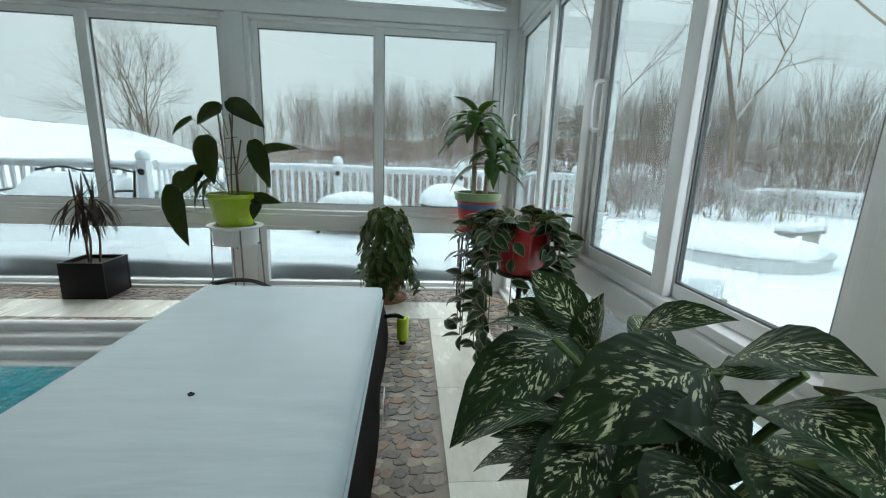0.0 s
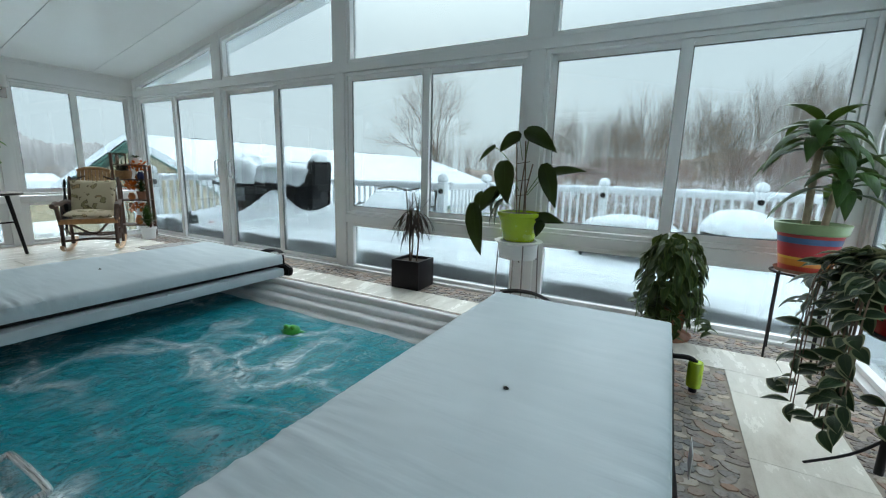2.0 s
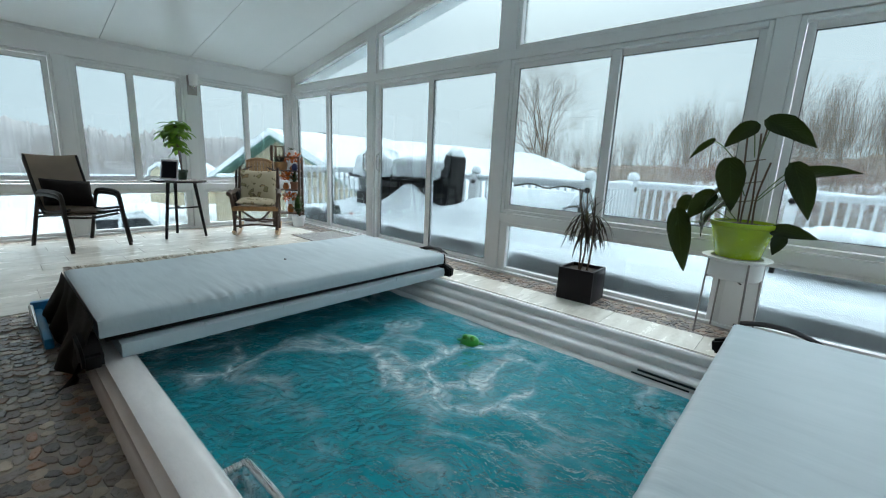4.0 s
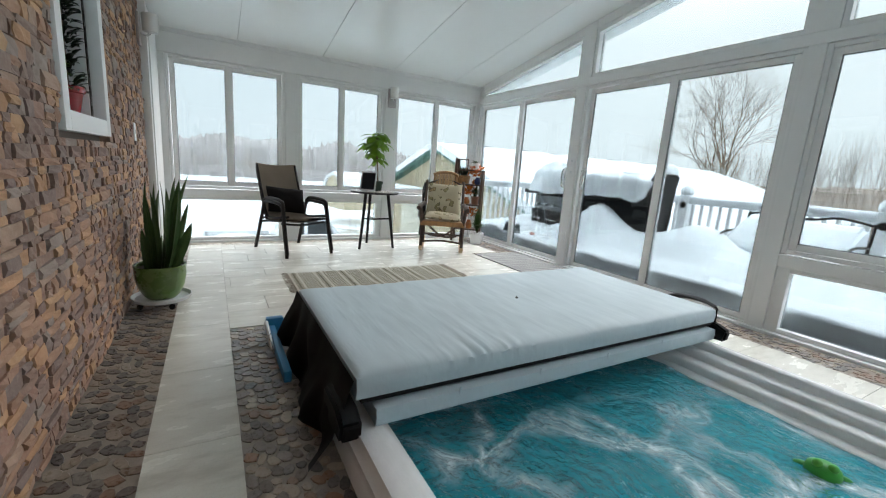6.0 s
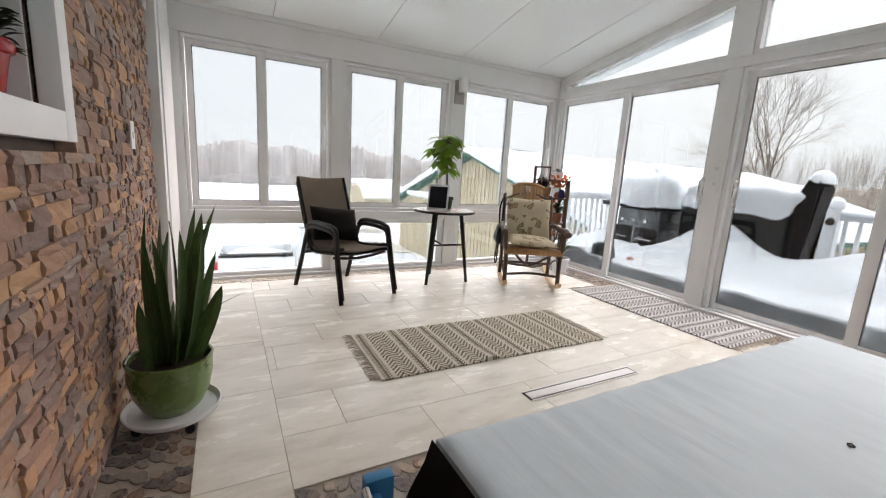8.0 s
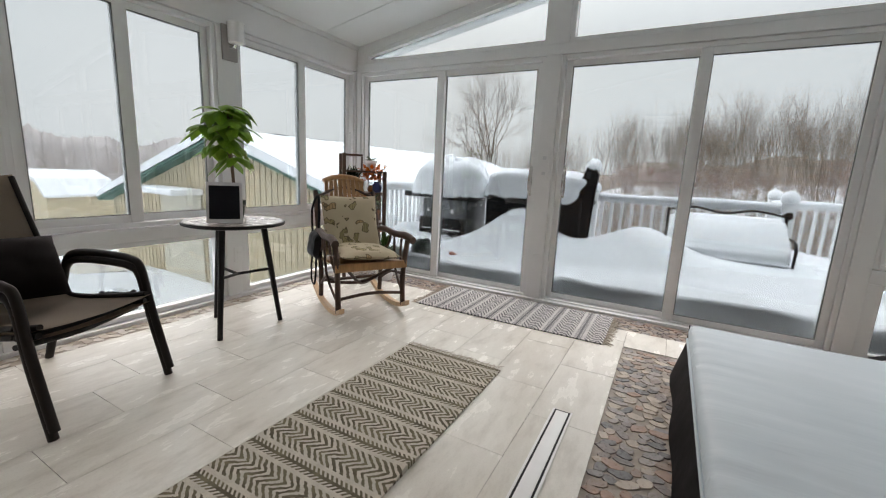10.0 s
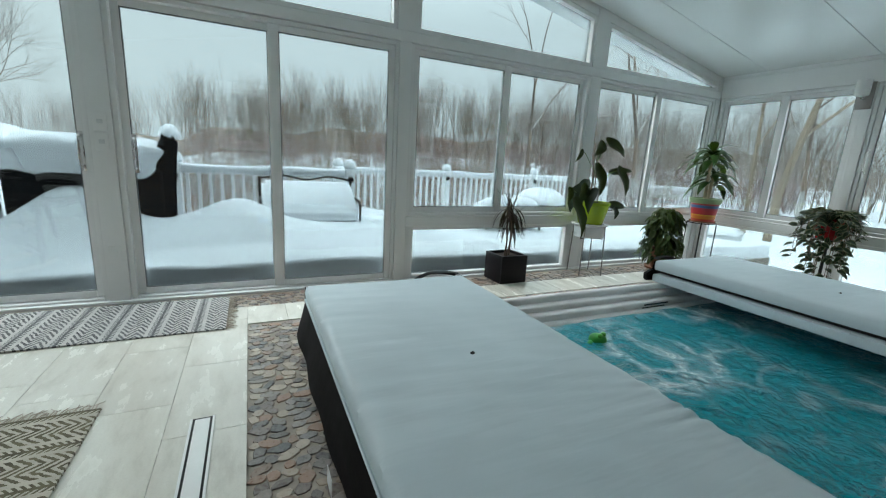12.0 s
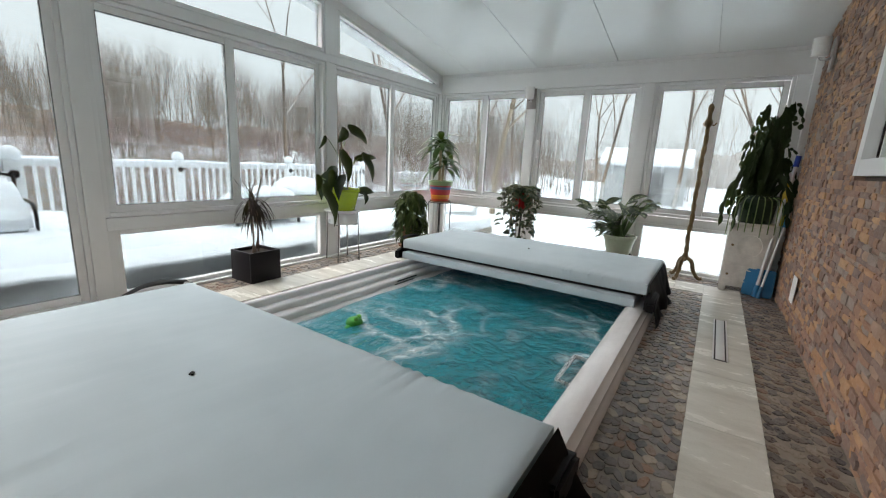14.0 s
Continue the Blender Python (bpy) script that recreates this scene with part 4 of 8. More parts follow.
def snow_top(x, y):
    d = y - 3.60
    z = 0.17 + 0.05 * math.exp(-d / 0.5) * (0.6 + 0.8 * noise.noise((x * 0.9, 0.0, 7)))
    z += (0.02 + 0.055 * min(1.0, d)) * noise.noise((x * 0.7, y * 0.7, 3)) + 0.03 * noise.noise((x * 2.1, y * 2.1, 5))
    z += 0.30 * math.exp(-(((x + 5.98) / 0.40) ** 2 + ((y - 4.88) / 0.36) ** 2))            # drift against the grill
    z += 0.20 * math.exp(-(((x + 6.0) / 0.62) ** 2 + ((y - 4.55) / 0.45) ** 2))
    z += 0.22 * math.exp(-(((x + 4.65) / 0.45) ** 2 + ((y - 5.0) / 0.55) ** 2))
    z += 0.10 * math.exp(-(((x + 4.6) / 0.9) ** 2 + ((y - 4.6) / 0.6) ** 2))
    z -= 0.12 * max(0.0, (x + 3.0) / 6.0)
    z += 0.16 * min(1.0, max(0.0, (d - 0.6) / 0.8)) * min(1.0, max(0.0, (-1.6 - x) / 1.2)) - 0.03 * max(0.0, d - 0.5)
    z += 0.05 * (x < -6.9)
    return z


bm = bmesh.new()
sx, sy = 150, 44
cells = {}
for i in range(sx + 1):
    for j in range(sy + 1):
        x, y = -8.0 + 11.15 * i / sx, 3.645 + 3.68 * (j / sy) ** 1.35
        if x < -3.08:
            y = 3.645 + 2.33 * (j / sy) ** 1.35
        cells[i, j] = bm.verts.new((x, y, snow_top(x, y)))
for i in range(sx):
    for j in range(sy):
        bm.faces.new((cells[i, j], cells[i + 1, j], cells[i + 1, j + 1], cells[i, j + 1])).smooth = True
edge = [cells[i, 0] for i in range(sx + 1)]
low = [bm.verts.new((v.co.x, 3.606, -0.12)) for v in edge]
mid = [bm.verts.new((v.co.x, 3.611 + 0.006 * noise.noise((v.co.x * 6, 1, 1)), v.co.z - 0.03)) for v in edge]
for a, b in ((edge, mid), (mid, low)):
    for k in range(sx):
        bm.faces.new((a[k], a[k + 1], b[k + 1], b[k])).smooth = True
me = mesh_of("deck_snow", bm, SNOW)
tagged(new("deck_snow", me), "deep drifted snow banked against the glass", "snow", kind="stuff")


# white vinyl railing
def rail_run(p0, p1, posts, first=True):
    """A run of railing between two points: posts with snow caps, two rails, balusters, snow along the top."""
    a, b = Vector((*p0, 0)), Vector((*p1, 0))
    length = (b - a).length
    ob = thing("deck_railing", "white vinyl deck railing capped with snow", "railing", (*p0, -0.12), math.degrees(math.atan2(b.y - a.y, b.x - a.x)), group="deck railings")
    for k in range(posts):
        u = length * k / (posts - 1)
        if k == 0 and not first:
            continue
        bm = bmesh.new()
        box(bm, u - 0.062, u + 0.062, -0.062, 0.062, 0.0, 1.06, 0.006)
        p = part("post", bm, DECKVINYL, ob)
        bm = bmesh.new()
        lathe(bm, [(0.06, 1.06), (0.080, 1.072), (0.088, 1.10), (0.082, 1.14), (0.060, 1.175), (0.025, 1.195), (0.001, 1.20)], 14, (u, 0, 0))
        part("snow_cap", bm, SNOW, p, "domed cap of snow", smooth=80)
        bm = bmesh.new()
        tube(bm, [(u, -0.061, 0.92), (u, -0.074, 0.92)], 0.042, 14)
        part("light_disc", bm, BLK_METAL, p, "dark round post light")
    bm = bmesh.new()
    box(bm, 0.06, length - 0.06, -0.03, 0.03, 0.94, 1.0, 0.006)
    part("top_rail", bm, DECKVINYL, ob)
    bm = bmesh.new()
    box(bm, 0.06, length - 0.06, -0.025, 0.025, 0.10, 0.15, 0.006)
    part("bottom_rail", bm, DECKVINYL, ob)
    bm = bmesh.new()
    n = max(4, int(length / 0.12))
    secs = []
    for k in range(n + 1):
        u = 0.07 + (length - 0.14) * k / n
        h = 0.055 + 0.022 * noise.noise((u * 1.7 + p0[0], p0[1], 2))
        w = 0.05 + 0.012 * noise.noise((u * 2.1, p0[0], 5))
        secs.append([bm.verts.new((u, q * w, 1.0005 + h * s)) for q, s in ((-1, 0), (-1.05, 0.5), (-0.6, 0.95), (0, 1.1), (0.6, 0.95), (1.05, 0.5), (1, 0))])
    for p, q in zip(secs, secs[1:]):
        for k in range(6):
            bm.faces.new((p[k], p[k + 1], q[k + 1], q[k]))
    bm.faces.new(secs[0]); bm.faces.new(secs[-1][::-1])
    part("snow_ridge", bm, SNOW, ob, "ridge of snow", smooth=70)
    me = None
    m = int(length / 0.118)
    for k in range(1, m):
        u = length * k / m
        if min(abs(u - length * q / (posts - 1)) for q in range(posts)) < 0.08:
            continue
        if me is None:
            bm = bmesh.new()
            box(bm, -0.018, 0.018, -0.018, 0.018, 0.15, 0.94)
            me = mesh_of("baluster", bm, DECKVINYL)
        s = new("baluster", me)
        s.parent, s.location = ob, (u, 0, 0)


rail_run((-7.95, 5.71), (-5.30, 5.71), 2)
rail_run((-5.30, 5.71), (-3.25, 5.71), 2, False)
rail_run((-3.13, 7.2), (3.07, 7.2), 4)
rail_run((-3.19, 5.78), (-3.13, 7.13), 2, False)
rail_run((-7.95, 3.85), (-7.95, 5.64), 2)


# grill under a snowy black cover
def lumpy(bm, cx, cy, cz, rx, ry, rz, seed, amp=0.12, seg=28, rings=12, drape=0.0, power=0.8, square=1.0):
    """A drift or a draped mound: a dome whose outline wanders."""
    prev = None
    for i in range(rings + 1):
        a = math.pi / 2 * i / rings
        row = []
        for k in range(seg):
            t = 2 * math.pi * k / seg
            c, s = math.cos(t), math.sin(t)
            c, s = math.copysign(abs(c) ** power, c), math.copysign(abs(s) ** power, s)
            w = 1 + amp * noise.noise((c * 1.5 + seed, s * 1.5, a * 2))
            hang = drape * (0.3 + 1.6 * abs(noise.noise((c * 2.3 + seed, s * 2.3, 4.0)))) if i == 0 else 0.0
            out, up = max(math.cos(a), 0.0) ** square, math.sin(a) ** square
            row.append(bm.verts.new((cx + rx * out * c * w, cy + ry * out * s * w, cz + rz * up * w - hang)))
        if prev:
            for k in range(seg):
                bm.faces.new((prev[k], prev[(k + 1) % seg], row[(k + 1) % seg], row[k]))
        prev = row
    bm.faces.new(prev)


grill = thing("covered_grill", "barbecue grill under a black cover, heaped with snow", "grill", (-5.72, 5.02, -0.1), 6)
bm = bmesh.new()
box(bm, -0.74, 0.42, -0.24, 0.24, 0.0, 0.99, 0.04)
part("cover", bm, GRILLCOVER, grill, "sagging black cover", smooth=60)
bm = bmesh.new()
prism(bm, [(0.30, 0.0), (0.50, 0.0), (0.47, 0.6), (0.56, 1.30), (0.44, 1.36), (0.28, 0.95)], "y", -0.22, 0.24)
bmesh.ops.bevel(bm, geom=bm.edges[:], offset=0.03, segments=2, affect="EDGES")
part("cover_peak", bm, GRILLCOVER, grill, "raised end of the cover", smooth=60)
bm = bmesh.new()
lumpy(bm, -0.18, 0.0, 0.98, 0.66, 0.31, 0.30, 3.0, 0.16, 56, 14, 0.06, 0.5, 0.6)
part("snow_heap", bm, SNOW, grill, "thick heap of snow", smooth=80)
bm = bmesh.new()
lumpy(bm, 0.49, 0.0, 1.30, 0.10, 0.2, 0.14, 9.0, 0.1, 14, 6)
part("snow_cap", bm, SNOW, grill, smooth=80)

# second cooker with a cabinet beside it
cook = thing("pizza_oven_cart", "steel cooking cart half buried in snow", "grill", (-7.06, 4.98, -0.1), -4)
bm = bmesh.new()
box(bm, -0.30, 0.40, -0.26, 0.26, 0.0, 0.85, 0.02)
part("cabinet", bm, mat("dull_steel_cart", (0.16, 0.17, 0.175), 0.4, 0.6, vary=0.3), cook, "dull steel cabinet")
bm = bmesh.new()
box(bm, -0.60, 0.43, -0.29, 0.29, 0.86, 0.93, 0.012)
part("shelf", bm, GRILLCOVER, cook)
for x in (-0.18, 0.0, 0.2):
    bm = bmesh.new()
    tube(bm, [(x, -0.262, 0.70), (x, -0.30, 0.70)], 0.025, 12)
    part("knob", bm, STEEL, cook)
for x0, x1 in ((-0.34, -0.02), (0.02, 0.38)):
    bm = bmesh.new()
    box(bm, x0, x1, -0.275, -0.262, 0.06, 0.6, 0.006)
    d = part("door", bm, BLK_METAL, cook)
    bm = bmesh.new()
    tube(bm, [(x0 + 0.05, -0.295, 0.45), (x1 - 0.05, -0.295, 0.45)], 0.009, 8)
    part("handle", bm, STEEL, d)
bm = bmesh.new()
lumpy(bm, 0.03, 0.0, 0.93, 0.56, 0.36, 0.46, 1.0, 0.16, 56, 14, 0.05, 0.5, 0.8)
part("snow_heap", bm, SNOW, cook, "thick rounded heap of snow", smooth=80)

# things half buried by the doors
bm = bmesh.new()
lumpy(bm, 0, 0, 0.0, 0.19, 0.085, 0.36, 5.0, 0.25, 24, 8, 0, 0.8, 0.7)
solo("tarp_bundle", bm, mat("grey_green_tarp", (0.10, 0.12, 0.11), 0.6, vary=0.35, size=9, relief=0.3), "grey tarp bundle half buried in snow by the doors", "tarp", at=(-6.72, 3.735, -0.02), smooth=70)
bm = bmesh.new()
box(bm, -0.045, 0.045, -0.03, 0.03, 0.0, 0.235, 0.012, pose(0, 0, 0, 8, 24, 0))
solo("plastic_scoop", bm, mat("orange_red_plastic", (0.42, 0.07, 0.025), 0.45), "orange-red plastic scoop poking out of the snow", "scoop", at=(-6.54, 3.96, 0.0))

# garden bench with a block of snow on its seat
bench = thing("garden_bench", "black metal garden bench filled with snow", "bench", (-3.84, 5.24, -0.12), 0)
bench.scale = (1.08, 1.08, 1.14)
for x in (-0.52, 0.52):
    bm = bmesh.new()
    tube(bm, smooth_pts([(x, 0.26, 0.0), (x, 0.24, 0.45), (x, 0.30, 0.82)], 4), 0.013, 8)
    tube(bm, smooth_pts([(x, -0.24, 0.0), (x, -0.25, 0.4), (x, -0.24, 0.58), (x, 0.0, 0.62), (x, 0.25, 0.6)], 4), 0.013, 8)
    part("end_frame", bm, BLK_METAL, bench)
bm = bmesh.new()
tube(bm, smooth_pts([(-0.52, 0.30, 0.80), (-0.26, 0.305, 0.84), (0, 0.305, 0.80), (0.26, 0.305, 0.84), (0.52, 0.30, 0.80)], 5), 0.011, 8)
part("top_rail", bm, BLK_METAL, bench)
bm = bmesh.new()
box(bm, -0.52, 0.52, -0.25, 0.24, 0.372, 0.39, 0.006)
part("seat", bm, BLK_METAL, bench)
bm = bmesh.new()
prism(bm, [(-0.275, 0.382), (0.26, 0.392), (0.31, 0.72), (0.25, 0.80), (0.12, 0.76), (-0.22, 0.52), (-0.29, 0.45)], "x", -0.50, 0.50)
bmesh.ops.bevel(bm, geom=bm.edges[:], offset=0.04, segments=3, affect="EDGES")
part("snow_block", bm, SNOW, bench, "sloping block of snow", smooth=80)

# snow-covered table by the railing
tab = thing("patio_table", "low patio table under a mound of snow", "table", (0.75, 6.55, -0.05), 0)
bm = bmesh.new()
lathe(bm, [(0.44, 0.42), (0.45, 0.43), (0.45, 0.455), (0.44, 0.465)], 24)
part("tabletop", bm, BLK_METAL, tab)
for k in range(3):
    bm = bmesh.new()
    a = k * 2.1
    tube(bm, [(0.1 * math.cos(a), 0.1 * math.sin(a), 0.42), (0.36 * math.cos(a), 0.36 * math.sin(a), 0.0)], 0.018, 8)
    part("leg", bm, BLK_METAL, tab)
bm = bmesh.new()
lumpy(bm, 0, 0, 0.467, 0.47, 0.45, 0.30, 6.0, 0.1)
part("snow_mound", bm, SNOW, tab, smooth=80)
sofa = thing("covered_lounger", "dark lounger under a slab of snow", "lounger", (-0.55, 5.75, -0.02), -4)
bm = bmesh.new()
box(bm, -0.62, 0.62, -0.3, 0.3, 0.28, 0.40, 0.03)
part("base", bm, GRILLCOVER, sofa)
bm = bmesh.new()
for x in (-0.5, 0.5):
    for y in (-0.22, 0.22):
        tube(bm, [(x, y, 0.0), (x, y, 0.29)], 0.025, 8)
part("legs", bm, BLK_METAL, sofa)
bm = bmesh.new()
lumpy(bm, 0, 0, 0.401, 0.62, 0.34, 0.24, 2.0, 0.1)
part("snow_slab", bm, SNOW, sofa, smooth=80)

# barn to the north-west: gable faces the room, snowy roof runs north
barn = thing("barn", "beige metal-sided barn with green trim and a snow-covered roof", "barn")
bx, bz, bs, hw, by0, by1, gz = -15.6, 1.68, 0.31, 6.7, 7.3, 25.0, -2.9
bm = bmesh.new()
prism(bm, [(bx - hw, gz), (bx + hw, gz), (bx + hw, bz - bs * hw), (bx, bz), (bx - hw, bz - bs * hw)], "y", by0, by1)
part("wall", bm, SIDING, barn, smooth=None)
bm = bmesh.new()
for k in range(int(2 * hw / 0.23)):
    x = bx - hw + 0.12 + k * 0.23
    box(bm, x - 0.018, x + 0.018, by0 - 0.022, by0 - 0.001, gz, bz - bs * abs(x - bx) - 0.06)
for k in range(int((by1 - by0) / 0.3)):
    y = by0 + 0.15 + k * 0.3
    box(bm, bx + hw + 0.001, bx + hw + 0.022, y - 0.018, y + 0.018, gz, bz - bs * hw - 0.06)
part("ribs", bm, SIDING, barn, smooth=None)
for s in (-1, 1):
    bm = bmesh.new()
    e = hw + 0.35
    prism(bm, [(bx, bz + 0.02), (bx + s * e, bz + 0.02 - bs * e), (bx + s * e, bz + 0.14 - bs * e), (bx, bz + 0.14)], "y", by0 - 0.3, by1 + 0.3)
    roof = part("roof", bm, GREENTRIM, barn, "green metal roof edge", smooth=None)
    bm = bmesh.new()
    nn = 50
    rows = []
    for u, h in ((0.0, 0.22), (0.25, 0.26), (0.55, 0.24), (0.85, 0.24), (0.98, 0.2), (1.0, 0.03)):
        rows.append([bm.verts.new((bx + s * e * u, by0 - 0.39 + (by1 - by0 + 0.66) * k / nn, bz + 0.142 - bs * e * u + h + 0.05 * noise.noise((k * 0.4, u * 3, s)))) for k in range(nn + 1)])
    for a, b in zip(rows, rows[1:]):
        for k in range(nn):
            bm.faces.new((a[k], a[k + 1], b[k + 1], b[k]))
    for k in (0, nn):
        bm.faces.new([r[k] for r in rows] + [bm.verts.new((bx + s * e, rows[0][k].co.y, bz + 0.142 - bs * e)), bm.verts.new((bx, rows[0][k].co.y, bz + 0.142))])
    part("snow_blanket", bm, SNOW, roof, "thick blanket of snow", smooth=60)
    bm = bmesh.new()
    prism(bm, [(bx, bz + 0.06), (bx + s * e, bz + 0.06 - bs * e), (bx + s * e, bz + 0.13 - bs * e), (bx, bz + 0.13)], "y", by0 - 0.36, by0 - 0.305)
    part("barge_board", bm, GREENTRIM, barn, "green barge board", smooth=None)
bm = bmesh.new()
box(bm, bx - 3.4, bx - 1.2, by0 - 0.05, by0 - 0.023, gz, 0.1)
part("door", bm, mat("pale_barn_door", (0.6, 0.56, 0.46), 0.6), barn, "pale sliding barn door")
bm = bmesh.new()
box(bm, bx - 3.6, bx - 1.0, by0 - 1.0, by0 - 0.06, 0.1, 0.28, 0.05)
part("awning_snow", bm, SNOW, barn, smooth=60)
shed2 = thing("gambrel_shed", "small beige gambrel shed with snow on its roof", "shed", (-27.2, 6.3, -1.75), 10)
shed2.scale = (0.62, 0.62, 0.62)
bm = bmesh.new()
poly = [(-2.2, 0), (2.2, 0), (2.2, 1.9), (1.5, 2.8), (0, 3.3), (-1.5, 2.8), (-2.2, 1.9)]
prism(bm, poly, "y", 0, 4)
part("wall", bm, SIDING, shed2, smooth=None)
bm = bmesh.new()
prism(bm, [(-2.35, 1.85), (-1.55, 2.82), (0, 3.32), (1.55, 2.82), (2.35, 1.85), (2.4, 2.0), (1.6, 3.05), (0, 3.6), (-1.6, 3.05), (-2.4, 2.0)], "y", -0.2, 4.2)
part("roof_snow", bm, SNOW, shed2, smooth=None)


# pickup on the drive below the west windows
def pickup(at, turn):
    ob = thing("pickup_truck", "white pickup truck dusted with snow, parked on the drive", "truck", at, turn)
    body = mat("white_car_paint", (0.74, 0.75, 0.76), 0.22, vary=0.02, relief=0, coat=0.6)
    tyre = mat("tyre_rubber", (0.015, 0.015, 0.016), 0.8)
    dark = mat("dark_car_glass", (0.02, 0.025, 0.03), 0.1, relief=0)
    # along +x: tail to nose; near side at -y
    bm = bmesh.new()

    def arch(cx):
        return [(cx - 0.50, 0.46), (cx - 0.42, 0.74), (cx - 0.2, 0.92), (cx + 0.2, 0.92), (cx + 0.42, 0.74), (cx + 0.50, 0.46)]
    prism(bm, [(0, 0.50), (0.02, 1.22), (2.0, 1.24), (2.0, 0.46)] + arch(1.05)[::-1] + [(0.35, 0.46)], "y", 0.0, 0.08)
    prism(bm, [(0, 0.50), (0.02, 1.22), (2.0, 1.24), (2.0, 0.46)] + arch(1.05)[::-1] + [(0.35, 0.46)], "y", 1.82, 1.9)
    box(bm, 0.0, 0.06, 0.081, 1.819, 0.55, 1.2)
    box(bm, 0.08, 2.0, 0.081, 1.819, 0.6, 0.66)
    part("bed", bm, body, ob, smooth=None)
    bm = bmesh.new()
    prism(bm, [(2.02, 0.46), (2.02, 1.24), (2.15, 1.95), (2.5, 2.0), (3.6, 1.98), (4.15, 1.32), (5.5, 1.22), (5.72, 1.0), (5.72, 0.5)] + arch(4.75)[::-1] + [(4.2, 0.46)], "y", 0.0, 1.9)
    bmesh.ops.bevel(bm, geom=bm.edges[:], offset=0.025, segments=2, affect="EDGES")
    part("cab", bm, body, ob, smooth=50)
    for x0, x1, s0, s1 in ((2.3, 2.95, 0.06, 0.0), (3.05, 3.95, 0.0, 0.34)):
        bm = bmesh.new()
        prism(bm, [(x0, 1.32), (x1, 1.32), (x1 - s1, 1.84), (x0 + s0, 1.84)], "y", -0.01, -0.002)
        part("side_window", bm, dark, ob, smooth=None)
    for x in (1.05, 4.75):
        for y0, y1 in ((-0.02, 0.24), (1.66, 1.92)):
            w = new("wheel")
            w.parent, w.location = ob, (x, 0, 0.40)
            bm = bmesh.new()
            for r0, r1, a, b in ((0.40, 0.385, y0, y0 + 0.05), (0.40, 0.40, y0 + 0.05, y1 - 0.03), (0.40, 0.38, y1 - 0.03, y1)):
                tube(bm, [(0, a, 0), (0, b, 0)], [r1 if a == y0 else r0, r0 if a == y0 else r1], 26)
            part("tyre", bm, tyre, w)
            bm = bmesh.new()
            tube(bm, [(0, y0 - 0.006, 0), (0, y0 + 0.01, 0)], 0.24, 18)
            part("rim", bm, STEEL, w)
    bm = bmesh.new()
    box(bm, -0.012, 0.07, -0.012, 0.16, 0.78, 1.12, 0.015)
    part("tail_light", bm, mat("red_lens", (0.45, 0.02, 0.02), 0.2, relief=0), ob, "red tail light")
    bm = bmesh.new()
    box(bm, -0.16, 0.02, 0.05, 1.85, 0.46, 0.62, 0.03)
    part("bumper", bm, BLK_METAL, ob)
    bm = bmesh.new()
    lumpy(bm, 1.0, 1.15, 0.98, 0.90, 0.64, 0.26, 4.0, 0.2)
    part("bed_snow", bm, SNOW, ob, smooth=80)
    bm = bmesh.new()
    box(bm, 0.10, 1.95, -0.015, 0.30, 1.205, 1.275, 0.025)
    part("bed_liner", bm, BLK_METAL, ob)
    bm = bmesh.new()
    lumpy(bm, 2.9, 0.95, 1.985, 0.8, 0.84, 0.16, 5.0, 0.05)
    part("roof_snow", bm, SNOW, ob, smooth=80)
    return ob


pickup((-15.3, -0.68, -2.68), 86)
# yard to the east: above-ground pool, low white fence, shed
ap = thing("above_ground_pool", "round above-ground pool buried in snow", "pool", (6.5, 7.6, -0.92), 0)
bm = bmesh.new()
lathe(bm, [(1.55, 0.0), (1.55, 0.62), (1.50, 0.64), (1.48, 0.6)], 40)
part("wall", bm, mat("pale_pool_panel", (0.62, 0.64, 0.64), 0.5, vary=0.1, stretch=(8, 8, 1)), ap)
bm = bmesh.new()
lathe(bm, [(1.56, 0.60), (1.58, 0.62), (1.57, 0.635), (1.46, 0.64)], 40, cap=False)
part("rim", bm, mat("dark_pool_rim", (0.48, 0.49, 0.49), 0.6), ap, "dark pool rim")
bm = bmesh.new()
lumpy(bm, 0, 0, 0.60, 1.55, 1.52, 0.26, 1.0, 0.10, 40, 8, power=1.0)
part("snow_cover", bm, SNOW, ap, smooth=80)
tb = thing("outdoor_bench", "small grey outdoor table edged with snow", "bench", (8.6, 8.2, -0.55), 20)
bm = bmesh.new()
box(bm, -0.6, 0.6, -0.2, 0.2, 0.36, 0.42, 0.01)
part("top", bm, mat("grey_plank", (0.34, 0.33, 0.32), 0.8), tb)
bm = bmesh.new()
box(bm, -0.62, 0.62, -0.22, 0.22, 0.4205, 0.56, 0.05)
part("snow_slab", bm, SNOW, tb, smooth=70)
for x in (-0.5, 0.5):
    bm = bmesh.new()
    box(bm, x - 0.04, x + 0.04, -0.15, 0.15, 0.0, 0.36)
    part("leg", bm, CREAMPAINT, tb)
fen = thing("picket_fence", "short run of white picket fence heaped with snow", "fence", (13.0, 15.6, -0.7), -32)
bm = bmesh.new()
box(bm, 0, 5.0, -0.02, 0.02, 0.25, 0.33)
box(bm, 0, 5.0, -0.02, 0.02, 0.75, 0.83)
part("rails", bm, DECKVINYL, fen)
bm = bmesh.new()
box(bm, -0.03, 0.05, -0.035, -0.021, 0, 0.95)
picket = mesh_of("picket", bm, DECKVINYL)
for k in range(28):
    s = new("picket", picket)
    s.parent, s.location = fen, (0.1 + k * 0.175, 0, 0)
bm = bmesh.new()
lumpy(bm, 2.5, 0.0, 0.95, 2.5, 0.16, 0.22, 3.0, 0.3)
part("snow_ridge", bm, SNOW, fen, smooth=80)
